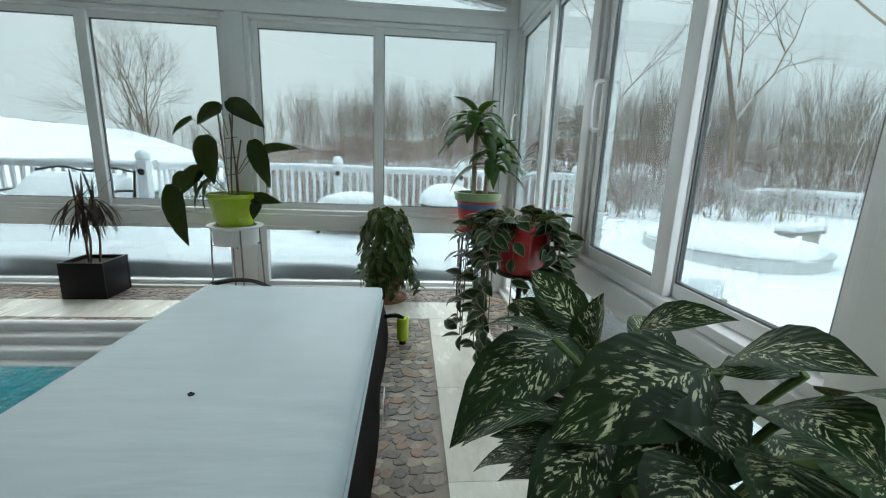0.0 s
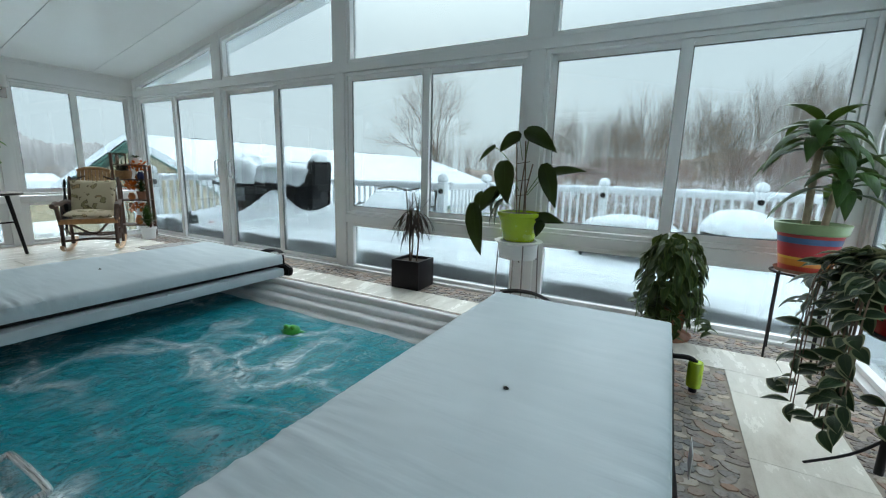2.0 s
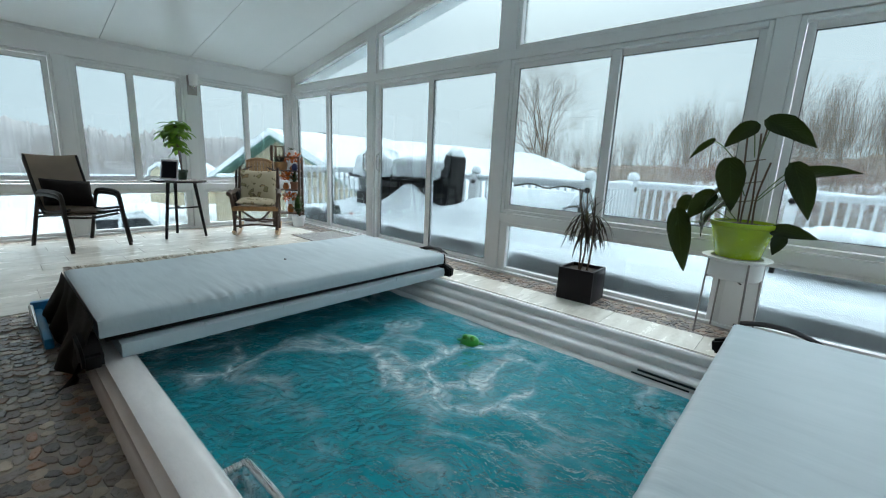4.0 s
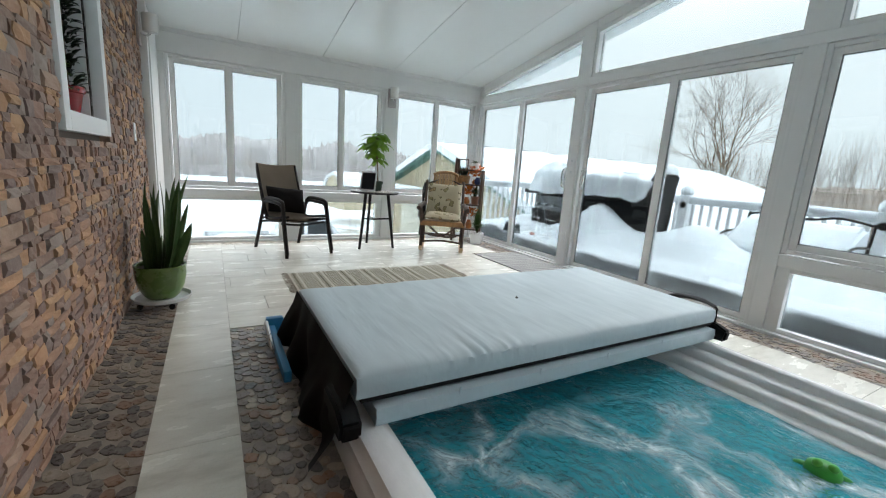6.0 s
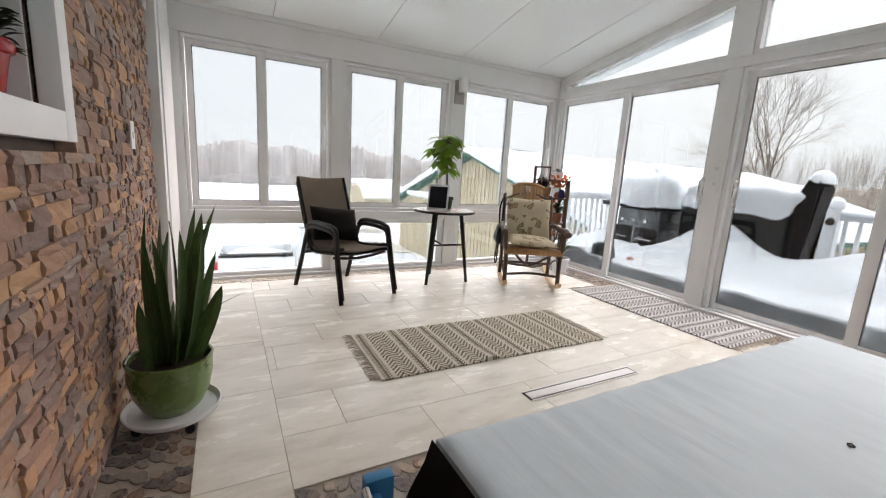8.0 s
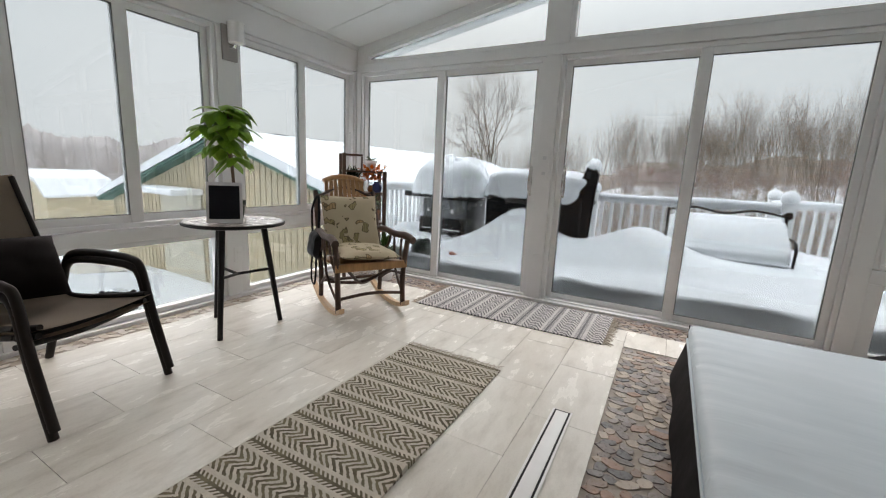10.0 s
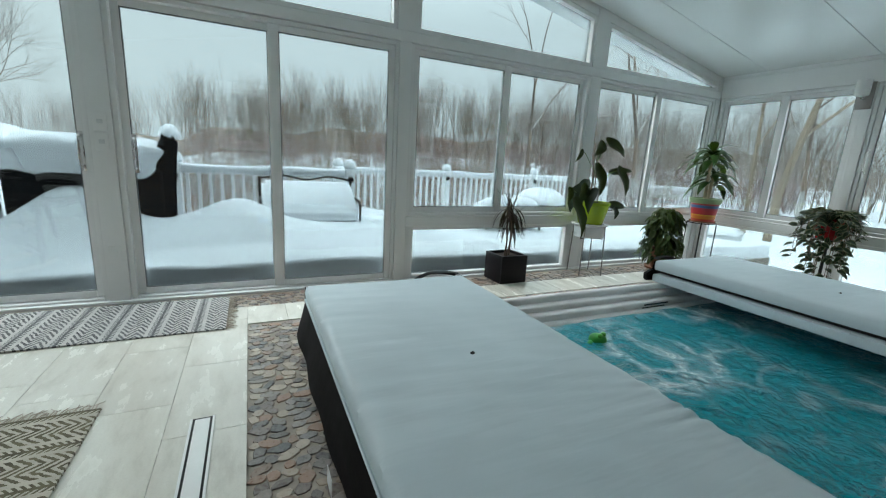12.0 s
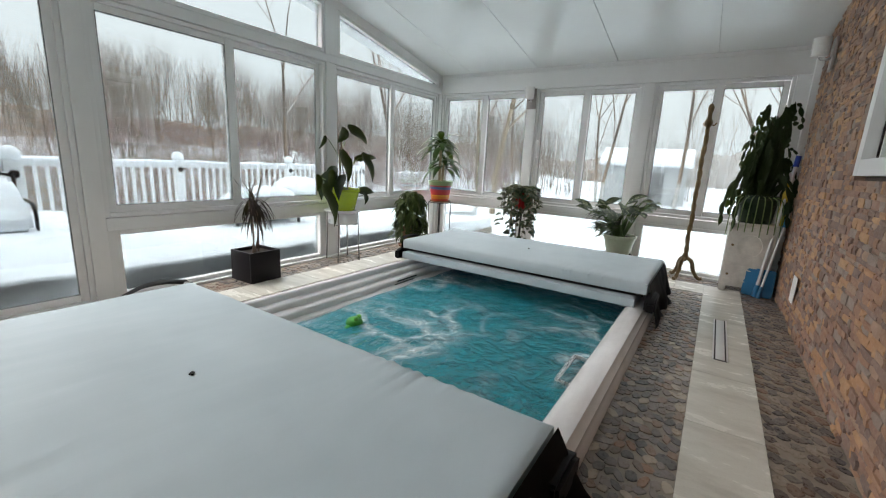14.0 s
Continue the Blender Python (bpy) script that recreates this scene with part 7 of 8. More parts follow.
def ring_stand(name, label, at, h, r, legs, thick, material=None, spread_=1.0):
    ob = thing(name, label, "plant stand", at)
    m = material or BLK_METAL
    bm = bmesh.new()
    pts = [(r * math.cos(2 * math.pi * k / 28), r * math.sin(2 * math.pi * k / 28), h - thick) for k in range(29)]
    tube(bm, pts, thick, 6)
    part("top_ring", bm, m, ob)
    for k in range(legs):
        a = 2 * math.pi * (k + 0.35) / legs
        bm = bmesh.new()
        tube(bm, [(r * math.cos(a), r * math.sin(a), h - thick), (r * spread_ * math.cos(a), r * spread_ * math.sin(a), 0.0)], thick, 8)
        part("leg", bm, m, ob)
    return ob


def cross_bars(ob, h, r, thick, material):
    for a in (0.4, 0.4 + math.pi / 2):
        bm = bmesh.new()
        tube(bm, [(r * math.cos(a), r * math.sin(a), h), (-r * math.cos(a), -r * math.sin(a), h)], thick, 6)
        part("cross_bar", bm, material, ob)


# climbing heart-leaf plant in a lime pot on a pale stand
AX, AY = -1.17, 3.27
st = ring_stand("plant_stand", "thin grey metal plant stand with a clear plastic tray", (AX, AY, 0.0), 0.555, 0.165, 4, 0.006, mat("grey_rod", (0.23, 0.22, 0.21), 0.4, 0.7), 1.12)
cross_bars(st, 0.405, 0.165, 0.005, BLK_METAL)
bm = bmesh.new()
lathe(bm, [(0.0, 0.412), (0.150, 0.412), (0.156, 0.42), (0.160, 0.53), (0.195, 0.548), (0.198, 0.556), (0.15, 0.556), (0.146, 0.43), (0.0, 0.424)], 26)
part("tray", bm, FROST, st, "frosted ribbed plastic tray")
philo = pot("heart_leaf_plant", "climbing heart-leaf plant in a lime green pot", (AX, AY, 0.558), 0.178, 0.128, 0.235, LIME, 0.008, 0.02, "potted plant")
rng = random.Random(3)
bm = bmesh.new()
for x0, y0, x1, y1, zt in ((-0.03, 0.0, -0.07, 0.0, 0.84), (0.02, 0.02, 0.0, 0.03, 0.80), (0.05, -0.02, 0.08, 0.0, 0.62), (-0.02, 0.03, 0.03, 0.02, 0.86)):
    tube(bm, smooth_pts([(x0, y0, 0.20), (x0 + rng.uniform(-0.02, 0.02), y0, 0.4), (x1, y1, zt)], 5), 0.006, 6)
for z in (0.36, 0.48, 0.62):
    tube(bm, [(-0.06, 0.0, z), (0.05, 0.02, z + 0.02)], 0.003, 5)
part("trellis_stem", bm, STEM_BR, philo, "brown stems tied to a small trellis")
heart = []
# base (dx, z), tip (dx, z), width, depth offset
for b, t, w, dy in (((-0.04, 0.83), (-0.17, 0.70), 0.14, -0.07), ((0.065, 0.855), (0.285, 0.70), 0.17, -0.05), ((-0.26, 0.745), (-0.364, 0.63), 0.06, -0.02),
                    ((-0.115, 0.585), (-0.064, 0.30), 0.20, -0.11), ((0.215, 0.568), (0.314, 0.288), 0.165, -0.10), ((0.24, 0.555), (0.506, 0.57), 0.10, 0.01), ((-0.204, 0.39), (-0.313, 0.22), 0.16, -0.07),
                    ((-0.358, 0.223), (-0.266, -0.14), 0.18, -0.13), ((0.182, 0.205), (0.383, 0.18), 0.12, -0.07), ((-0.346, 0.356), (-0.383, 0.214), 0.11, -0.01), ((0.21, 0.17), (0.186, 0.06), 0.10, -0.12)):
    heart.append((b, t, w, dy))
bm, bs_ = bmesh.new(), bmesh.new()
for (bx_, bz_), (tx, tz), w, dy in heart:
    leaf(bm, (bx_, dy, bz_), (tx, dy - 0.03, tz), w * 0.82, "heart", 0.13, 0.30, (0.1, -1, 0.45), 0.03, rng)
    tube(bs_, smooth_pts([(bx_ * 0.2, 0.0, max(0.24, bz_ - 0.18)), (bx_ * 0.75, dy * 0.5, bz_ - 0.02), (bx_, dy, bz_)], 4), 0.0035, 5)
for b, t, w in (((-0.16, -0.03, 0.42), (-0.22, -0.06, 0.16), 0.15), ((-0.14, 0.08, 0.36), (-0.24, 0.06, 0.10), 0.14), ((-0.10, -0.10, 0.34), (-0.20, -0.16, 0.12), 0.13)):
    leaf(bm, b, t, w, "heart", 0.13, 0.30, (-1, -0.3, 0.4), 0.03, rng)
foliage(philo, bm, L_PHILO, "large dark heart-shaped leaves")
part("leaf_stalk", bs_, STEM, philo)

# black cube planter with a bronze dracaena
cube = thing("bronze_dracaena", "bronze-leaved dracaena in a black cube planter", "potted plant", (-2.215, 3.275, 0.0), 2)
bm = bmesh.new()
o, i_, h = 0.148, 0.128, 0.272
for q in ((-o, o, -o, -i_), (-o, o, i_, o), (-o, -i_, -i_, i_), (i_, o, -i_, i_)):
    box(bm, *q, 0.0, h, 0.003)
box(bm, -i_, i_, -i_, i_, 0.0, 0.02)
part("planter", bm, SLATE, cube, "satin black square planter")
bm = bmesh.new()
box(bm, -i_ + 0.001, i_ - 0.001, -i_ + 0.001, i_ - 0.001, 0.021, 0.245)
part("soil", bm, SOIL, cube)
rng = random.Random(8)
heads = [(-0.05, -0.02, 0.70), (0.04, 0.02, 0.68), (0.0, -0.03, 0.62)]
for x, y, z in heads:
    bm = bmesh.new()
    tube(bm, smooth_pts([(x * 0.4 + rng.uniform(-0.02, 0.02), y * 0.4, 0.24), (x * 0.8 + 0.015, y, 0.42), (x, y, z)], 5), 0.008, 7)
    part("cane", bm, STEM_BR, cube)
bm = bmesh.new()
for x, y, z in heads:
    for k in range(28):
        up = k % 6 == 0
        arch(bm, (x, y, z + rng.uniform(-0.05, 0.04)), rng.uniform(0, 6.28), rng.uniform(0.20, 0.32), rng.uniform(1.0, 1.4) if up else rng.uniform(-0.4, 0.8), rng.uniform(0.5, 1.1) if up else rng.uniform(-1.57, -1.3), 0.0135, bend=0.4)
foliage(cube, bm, L_PALM, "thin drooping bronze leaves")

# pothos in a terracotta pot on the floor
ivy = pot("pothos", "bushy trailing pothos in a brown pot on a saucer", (-0.03, 3.21, 0.012), 0.125, 0.095, 0.24, TERRA, 0.01, 0.02, "potted plant", 0.15)
rng = random.Random(21)
bm = bmesh.new()
for k in range(380):
    a = rng.uniform(0, 6.28)
    z = rng.uniform(0.10, 0.70)
    rr = (0.22 + 0.03 * math.sin(a * 3)) * (0.75 + 0.3 * rng.random()) * (1.0 if z < 0.45 else max(0.25, math.sqrt(max(0.02, 1 - ((z - 0.45) / 0.29) ** 2)))) * (0.95 if z > 0.3 else 0.45 + 1.6 * z)
    b = Vector((rr * math.cos(a) * 0.86, rr * math.sin(a) * 0.86, z))
    t = b + Vector((math.cos(a) * 0.028 + rng.gauss(0, 0.015), math.sin(a) * 0.028 + rng.gauss(0, 0.015), -0.055 + rng.gauss(0, 0.02)))
    leaf(bm, b, b + (t - b) * 1.25, rng.uniform(0.042, 0.07), "heart", 0.1, 0.2, (math.cos(a) + rng.gauss(0, 0.3), math.sin(a) + rng.gauss(0, 0.3), 0.7))
for k in range(16):
    a = rng.uniform(0, 6.28)
    p = Vector((0.17 * math.cos(a), 0.17 * math.sin(a), rng.uniform(0.2, 0.4)))
    for _ in range(6):
        p = p + Vector((math.cos(a) * rng.uniform(0.0, 0.03), math.sin(a) * rng.uniform(0.0, 0.03), -rng.uniform(0.02, 0.05)))
        if p.z > 0.04 and p.y < 0.2:
            g = rng.uniform(0, 6.28)
            leaf(bm, p, p + Vector((math.cos(g) * 0.06, math.sin(g) * 0.06, -0.03)), rng.uniform(0.045, 0.065), "heart", 0.1, 0.2)
foliage(ivy, bm, L_IVY, "dense small heart-shaped leaves")
bm = bmesh.new()
for k in range(26):
    a = rng.uniform(0, 6.28)
    tube(bm, smooth_pts([(0.04 * math.cos(a), 0.04 * math.sin(a), 0.22), (0.12 * math.cos(a), 0.12 * math.sin(a), 0.62 - 0.2 * rng.random()), (0.19 * math.cos(a), 0.19 * math.sin(a), 0.34), (0.2 * math.cos(a), 0.2 * math.sin(a), 0.08)], 4), 0.0025, 4)
tagged(part("vine", bm, STEM, ivy), kind="stuff")

# corn plant in a striped pot on a tall stand
DX, DY = 0.655, 3.22
ring_stand("tall_plant_stand", "tall slim black metal plant stand", (DX, DY, 0.0), 0.558, 0.16, 4, 0.0065)
drac = thing("corn_plant", "corn plant with strap leaves in a painted striped pot", "potted plant", (DX, DY, 0.56))
Z = [0.0, 0.045, 0.085, 0.10, 0.155, 0.18, 0.215, 0.235, 0.30]
STR = [(0.36, 0.03, 0.015), (0.46, 0.16, 0.015), (0.50, 0.30, 0.02), (0.30, 0.015, 0.02), (0.28, 0.02, 0.03), (0.03, 0.09, 0.20), (0.32, 0.03, 0.03), (0.15, 0.22, 0.10)]
for k in range(8):
    bm = bmesh.new()
    r0, r1 = 0.122 + 0.045 * Z[k] / 0.3, 0.122 + 0.045 * Z[k + 1] / 0.3
    if k == 7:
        lathe(bm, [(r0 + 0.006, Z[k]), (r0 + 0.014, Z[k] + 0.006), (r1 + 0.014, Z[k + 1] - 0.004), (r1 + 0.008, Z[k + 1]), (r1 - 0.008, Z[k + 1]), (r1 - 0.012, Z[k])], 32, cap=False)
    else:
        lathe(bm, [(r0, Z[k] + 0.0002), (r1, Z[k + 1])], 32, cap=False)
        if k == 0:
            lathe(bm, [(0.0, 0.0), (r0, 0.0002)], 32, cap=False)
    part("pot_band", bm, mat("painted_band_%s" % "abcdefgh"[k], STR[k], 0.35, vary=0.15, coat=0.3), drac, "painted terracotta band")
bm = bmesh.new()
lathe(bm, [(0.0, 0.27), (0.155, 0.27)], 24, cap=False)
part("soil", bm, SOIL, drac)
bm = bmesh.new()
lathe(bm, [(0.0, -0.001), (0.14, -0.001), (0.15, 0.02), (0.146, 0.02), (0.135, 0.003)], 28, cap=False)
part("saucer", bm, TERRA, drac)
rng = random.Random(5)
for pts in ([(-0.03, 0, 0.26), (-0.035, 0, 0.55), (-0.03, 0, 0.78)], [(0.06, 0.02, 0.26), (0.08, 0.02, 0.48), (0.10, 0.02, 0.55)]):
    bm = bmesh.new()
    tube(bm, smooth_pts(pts, 4), 0.019, 10)
    part("cane", bm, mat("pale_cane", (0.33, 0.27, 0.17), 0.7, vary=0.25, size=25, relief=0.3), drac)
bm = bmesh.new()
for hx, hy, hz, n, sc in ((-0.03, 0.0, 0.80, 26, 1.12), (0.11, 0.02, 0.55, 20, 1.05)):
    for k in range(n):
        q = k / n
        arch(bm, (hx, hy, hz - 0.10 + 0.16 * q), k * 2.4 + rng.uniform(-0.3, 0.3), rng.uniform(0.36, 0.46) * sc * (1.0 - 0.4 * q), 0.5 + 0.8 * q + rng.uniform(-0.1, 0.1), -1.5 + (1.1 if q > 0.88 else 0.3 * q) + rng.uniform(-0.15, 0.15), rng.uniform(0.078, 0.10), "lance")
foliage(drac, bm, L_DRAC, "arching glossy strap leaves")

# hoya in a red pot on a pedestal
HX, HY = 0.67, 1.95
st = thing("pedestal_stand", "slim dark metal pedestal on three feet", "plant stand", (HX, HY, 0.0), 30)
bm = bmesh.new()
tube(bm, [(0, 0, 0.06), (0, 0, 0.575)], 0.014, 10)
part("pole", bm, BLK_METAL, st)
bm = bmesh.new()
lathe(bm, [(0.0, 0.575), (0.11, 0.575), (0.115, 0.582), (0.0, 0.588)], 24)
part("top_plate", bm, BLK_METAL, st)
for k in range(3):
    a = radians(120 * k + 20)
    bm = bmesh.new()
    tube(bm, smooth_pts([(0, 0, 0.20), (0.08 * math.cos(a), 0.08 * math.sin(a), 0.10), (0.20 * math.cos(a), 0.20 * math.sin(a), 0.006)], 4), 0.0055, 8)
    part("foot", bm, BLK_METAL, st)
hoya = pot("hoya", "trailing cream-edged hoya in a red pot", (HX, HY, 0.59), 0.138, 0.105, 0.235, RED, 0.012, 0.02, "potted plant")
rng = random.Random(14)
bm, bs_ = bmesh.new(), bmesh.new()
for k in range(34):
    west = k < 20
    a = rng.gauss(3.3, 0.55) if west else rng.uniform(-1.4, 2.4)
    drop = rng.uniform(0.25, 0.62) if west else rng.uniform(0.08, 0.34)
    rr = rng.uniform(0.18, 0.30) if west else rng.uniform(0.17, 0.22)
    line = smooth_pts([(0.07 * math.cos(a), 0.07 * math.sin(a), 0.21), (0.145 * math.cos(a), 0.145 * math.sin(a), 0.265), (rr * math.cos(a), rr * math.sin(a), 0.17), (rr * math.cos(a) * 1.05, rr * math.sin(a) * 1.05, 0.22 - drop)], 5)
    tube(bs_, line, 0.0026, 4)
    for p in line[3:]:
        g = rng.uniform(0, 6.28)
        d = Vector((math.cos(g) * 0.6 + math.cos(a) * 0.4, math.sin(g) * 0.6 + math.sin(a) * 0.4, rng.uniform(-0.7, 0.1))).normalized()
        leaf(bm, p, p + d * rng.uniform(0.07, 0.105), rng.uniform(0.040, 0.058), "ovate", 0.10, 0.25, (math.cos(a), math.sin(a), 0.8))
for k in range(16):
    a = rng.uniform(0, 6.28)
    b = Vector((0.10 * math.cos(a), 0.10 * math.sin(a), 0.24))
    leaf(bm, b, b + Vector((0.08 * math.cos(a), 0.08 * math.sin(a), rng.uniform(-0.01, 0.06))), 0.05, "ovate", 0.1, 0.2)
foliage(hoya, bm, L_HOYA, "cream-edged oval leaves on trailing vines")
tagged(part("vine", bs_, STEM_BR, hoya), kind="stuff")

# speckled dieffenbachia by the window
GX, GY = 0.64, 0.72
stool = ring_stand("low_plant_stand", "low black metal plant stand", (GX, GY, 0.0), 0.205, 0.15, 4, 0.008)
cross_bars(stool, 0.195, 0.15, 0.007, BLK_METAL)
dief = pot("dieffenbachia", "large speckled dieffenbachia in a pale celadon pot", (GX, GY, 0.207), 0.170, 0.125, 0.21, PALEGREEN, 0.010, 0.025, "potted plant")
rng = random.Random(30)
bm, bs_ = bmesh.new(), bmesh.new()


def blade(b, t, w, curl=0.10, up=(0, 0, 1), fold=0.2):
    b, t = Vector(b) - Vector((GX, GY, 0.207)), Vector(t) - Vector((GX, GY, 0.207))
    leaf(bm, b, t, w, "ovate", curl, fold, up, 0.012, rng)
    root = Vector((rng.uniform(-0.05, 0.05), rng.uniform(-0.05, 0.05), 0.17))
    mid = root.lerp(b, 0.55) + Vector((0, 0, 0.07))
    tube(bs_, smooth_pts([root, mid, b], 5), [0.010] * 4 + [0.007] * 7, 7)


V = (-0.35, -0.45, 0.8)
blade((0.519, 0.954, 0.702), (0.213, 0.733, 0.592), 0.185, 0.10, V)
blade((0.680, 0.732, 0.750), (0.361, 0.658, 0.659), 0.202, 0.10, V)
blade((0.595, 1.041, 0.674), (0.498, 1.247, 0.786), 0.123, 0.06, V)
blade((0.547, 0.899, 0.673), (0.594, 0.985, 0.804), 0.106, 0.05, (-1, -0.3, 0.2), 0.6)
blade((0.661, 0.933, 0.732), (0.766, 0.784, 0.818), 0.084, 0.14, V)
blade((0.682, 0.694, 0.787), (0.681, 0.490, 0.869), 0.118, 0.10, V)
blade((0.712, 0.597, 0.812), (0.632, 0.683, 0.765), 0.078, 0.08, (-0.5, 0.3, 0.9), 0.05)
blade((0.661, 0.587, 0.765), (0.599, 0.404, 0.807), 0.129, 0.12, V)
blade((0.645, 0.636, 0.709), (0.426, 0.579, 0.654), 0.157, 0.10, V)
blade((0.491, 0.686, 0.648), (0.301, 0.562, 0.598), 0.134, 0.10, V)
blade((0.681, 0.529, 0.818), (0.630, 0.431, 0.874), 0.073, 0.06, V)
blade((0.556, 0.564, 0.688), (0.423, 0.462, 0.648), 0.129, 0.10, V)
blade((0.604, 0.499, 0.750), (0.497, 0.379, 0.739), 0.118, 0.10, V)
blade((0.619, 0.720, 0.694), (0.574, 0.519, 0.722), 0.134, 0.10, V)
blade((0.632, 0.456, 0.784), (0.570, 0.341, 0.795), 0.106, 0.10, V)
blade((0.444, 0.969, 0.548), (0.394, 0.870, 0.468), 0.090, 0.10, V)
blade((0.566, 1.076, 0.661), (0.431, 1.195, 0.712), 0.095, 0.08, V)
blade((0.706, 0.620, 0.694), (0.661, 0.416, 0.694), 0.146, 0.10, V)
blade((0.774, 0.552, 0.716), (0.796, 0.360, 0.750), 0.134, 0.10, V)
for k in range(64):
    a, e = rng.uniform(0, 6.28), rng.uniform(0.15, 1.0)
    rr = rng.uniform(0.10, 0.26)
    b = Vector((GX + rr * math.cos(a), GY + rr * math.sin(a), 0.207 + rng.uniform(0.18, 0.55)))
    ln = rng.uniform(0.13, 0.20)
    t = b + Vector((math.cos(a) * math.cos(e), math.sin(a) * math.cos(e), -0.5 * math.sin(e) + 0.1)).normalized() * ln
    if t.x < 0.86 and t.y > 0.66:
        blade(b, t, ln * rng.uniform(0.36, 0.44), 0.14)
for k in range(34):
    a = rng.uniform(1.0, 4.1)
    b = Vector((GX + 0.10 * math.cos(a), GY + 0.14 * math.sin(a), rng.uniform(0.46, 0.76)))
    e = rng.uniform(-0.7, 0.35)
    ln = rng.uniform(0.20, 0.27)
    t = b + Vector((math.cos(a) * math.cos(e), math.sin(a) * math.cos(e), math.sin(e))) * ln
    if t.y > 0.74 and b.z < 0.70:
        blade(b, t, ln * rng.uniform(0.40, 0.48), 0.14)
foliage(dief, bm, L_DIEF, "broad dark leaves flecked with cream")
tagged(part("leaf_stalk", bs_, STEM, dief), kind="stuff")

# snake plant by the stone wall
SX, SY = -5.15, -0.555
caddy = thing("plant_caddy", "clear plastic plant caddy on black casters", "plant caddy", (SX, SY, 0.0))
caddy.scale = (0.80, 0.80, 1.0)
bm = bmesh.new()
lathe(bm, [(0.0, 0.05), (0.205, 0.05), (0.222, 0.075), (0.216, 0.078), (0.198, 0.058), (0.0, 0.058)], 36)
part("tray", bm, FROST, caddy, "cloudy plastic tray")
for k in range(4):
    a = 0.5 + k * math.pi / 2
    bm = bmesh.new()
    tube(bm, [(0.17 * math.cos(a) - 0.012, 0.17 * math.sin(a), 0.022), (0.17 * math.cos(a) + 0.012, 0.17 * math.sin(a), 0.022)], 0.022, 12)
    tube(bm, [(0.17 * math.cos(a), 0.17 * math.sin(a), 0.03), (0.17 * math.cos(a), 0.17 * math.sin(a), 0.052)], 0.012, 8)
    part("caster", bm, BLK_METAL, caddy)
snake = thing("snake_plant", "tall snake plant in a round green glazed pot", "potted plant", (SX, SY, 0.059))
snake.scale = (0.80, 0.80, 0.86)
bm = bmesh.new()
lathe(bm, [(0.0, 0.0), (0.105, 0.0), (0.135, 0.03), (0.170, 0.10), (0.188, 0.18), (0.190, 0.255), (0.194, 0.262), (0.194, 0.272), (0.186, 0.276), (0.176, 0.27), (0.174, 0.24)], 40, cap=False)
part("pot", bm, GREENPOT, snake, smooth=60)
bm = bmesh.new()
lathe(bm, [(0.0, 0.245), (0.176, 0.245)], 30, cap=False)
part("soil", bm, SOIL, snake)
rng = random.Random(17)
bm = bmesh.new()
for k in range(36):
    a, rr = rng.uniform(0, 6.28), rng.uniform(0.0, 0.13)
    b = Vector((rr * math.cos(a), rr * math.sin(a), 0.24))
    h = rng.uniform(0.24, 0.74) * (1.0 if rr < 0.1 else 0.72)
    lean = rng.uniform(0.02, 0.17) + (0.14 if k % 9 == 0 else 0)
    g = a + rng.gauss(0, 0.4)
    t = b + Vector((math.cos(g) * lean, max(-0.02, math.sin(g) * lean), h))
    leaf(bm, b, t, rng.uniform(0.048, 0.076), "sword", 0.03, 0.28, (math.cos(g + 1.5 * rng.random()), math.sin(g + 1.5), 0.1), 0.03, rng)
leaf(bm, (-0.05, 0.05, 0.25), (0.02, 0.36, 0.56), 0.02, "strap", 0.12, 0.3)
foliage(snake, bm, L_SNAKE, "stiff upright banded leaves")

# money tree on the table
mt = pot("money_tree", "small money tree in a dark green pot", (-6.965, 1.66, 0.7265), 0.062, 0.048, 0.125, DKGREEN, 0.005, 0.012, "potted plant")
rng = random.Random(9)
bm, bs_ = bmesh.new(), bmesh.new()
tube(bs_, smooth_pts([(0, 0, 0.1), (0.015, -0.02, 0.30), (0.0, -0.03, 0.62)], 5), 0.010, 8)
for k in range(17):
    a, e = k * 2.4 + rng.uniform(-0.3, 0.3), rng.uniform(-0.2, 1.3)
    b = Vector((0.0, -0.03, 0.36 + 0.30 * k / 17))
    p = b + Vector((math.cos(a) * math.cos(e), math.sin(a) * math.cos(e), math.sin(e) * 0.9 + 0.25)).normalized() * rng.uniform(0.07, 0.18)
    tube(bs_, smooth_pts([b, b.lerp(p, 0.6) + Vector((0, 0, 0.03)), p], 3), 0.0030, 5)
    for j in range(5):
        arch(bm, p, a + (j - 2.0) * 0.95, rng.uniform(0.14, 0.20), rng.uniform(-0.5, 0.5), rng.uniform(-1.55, -0.7), rng.uniform(0.070, 0.095), "lance")
foliage(mt, bm, L_MONEY, "bright fans of narrow leaflets")
part("trunk", bs_, STEM_BR, mt)

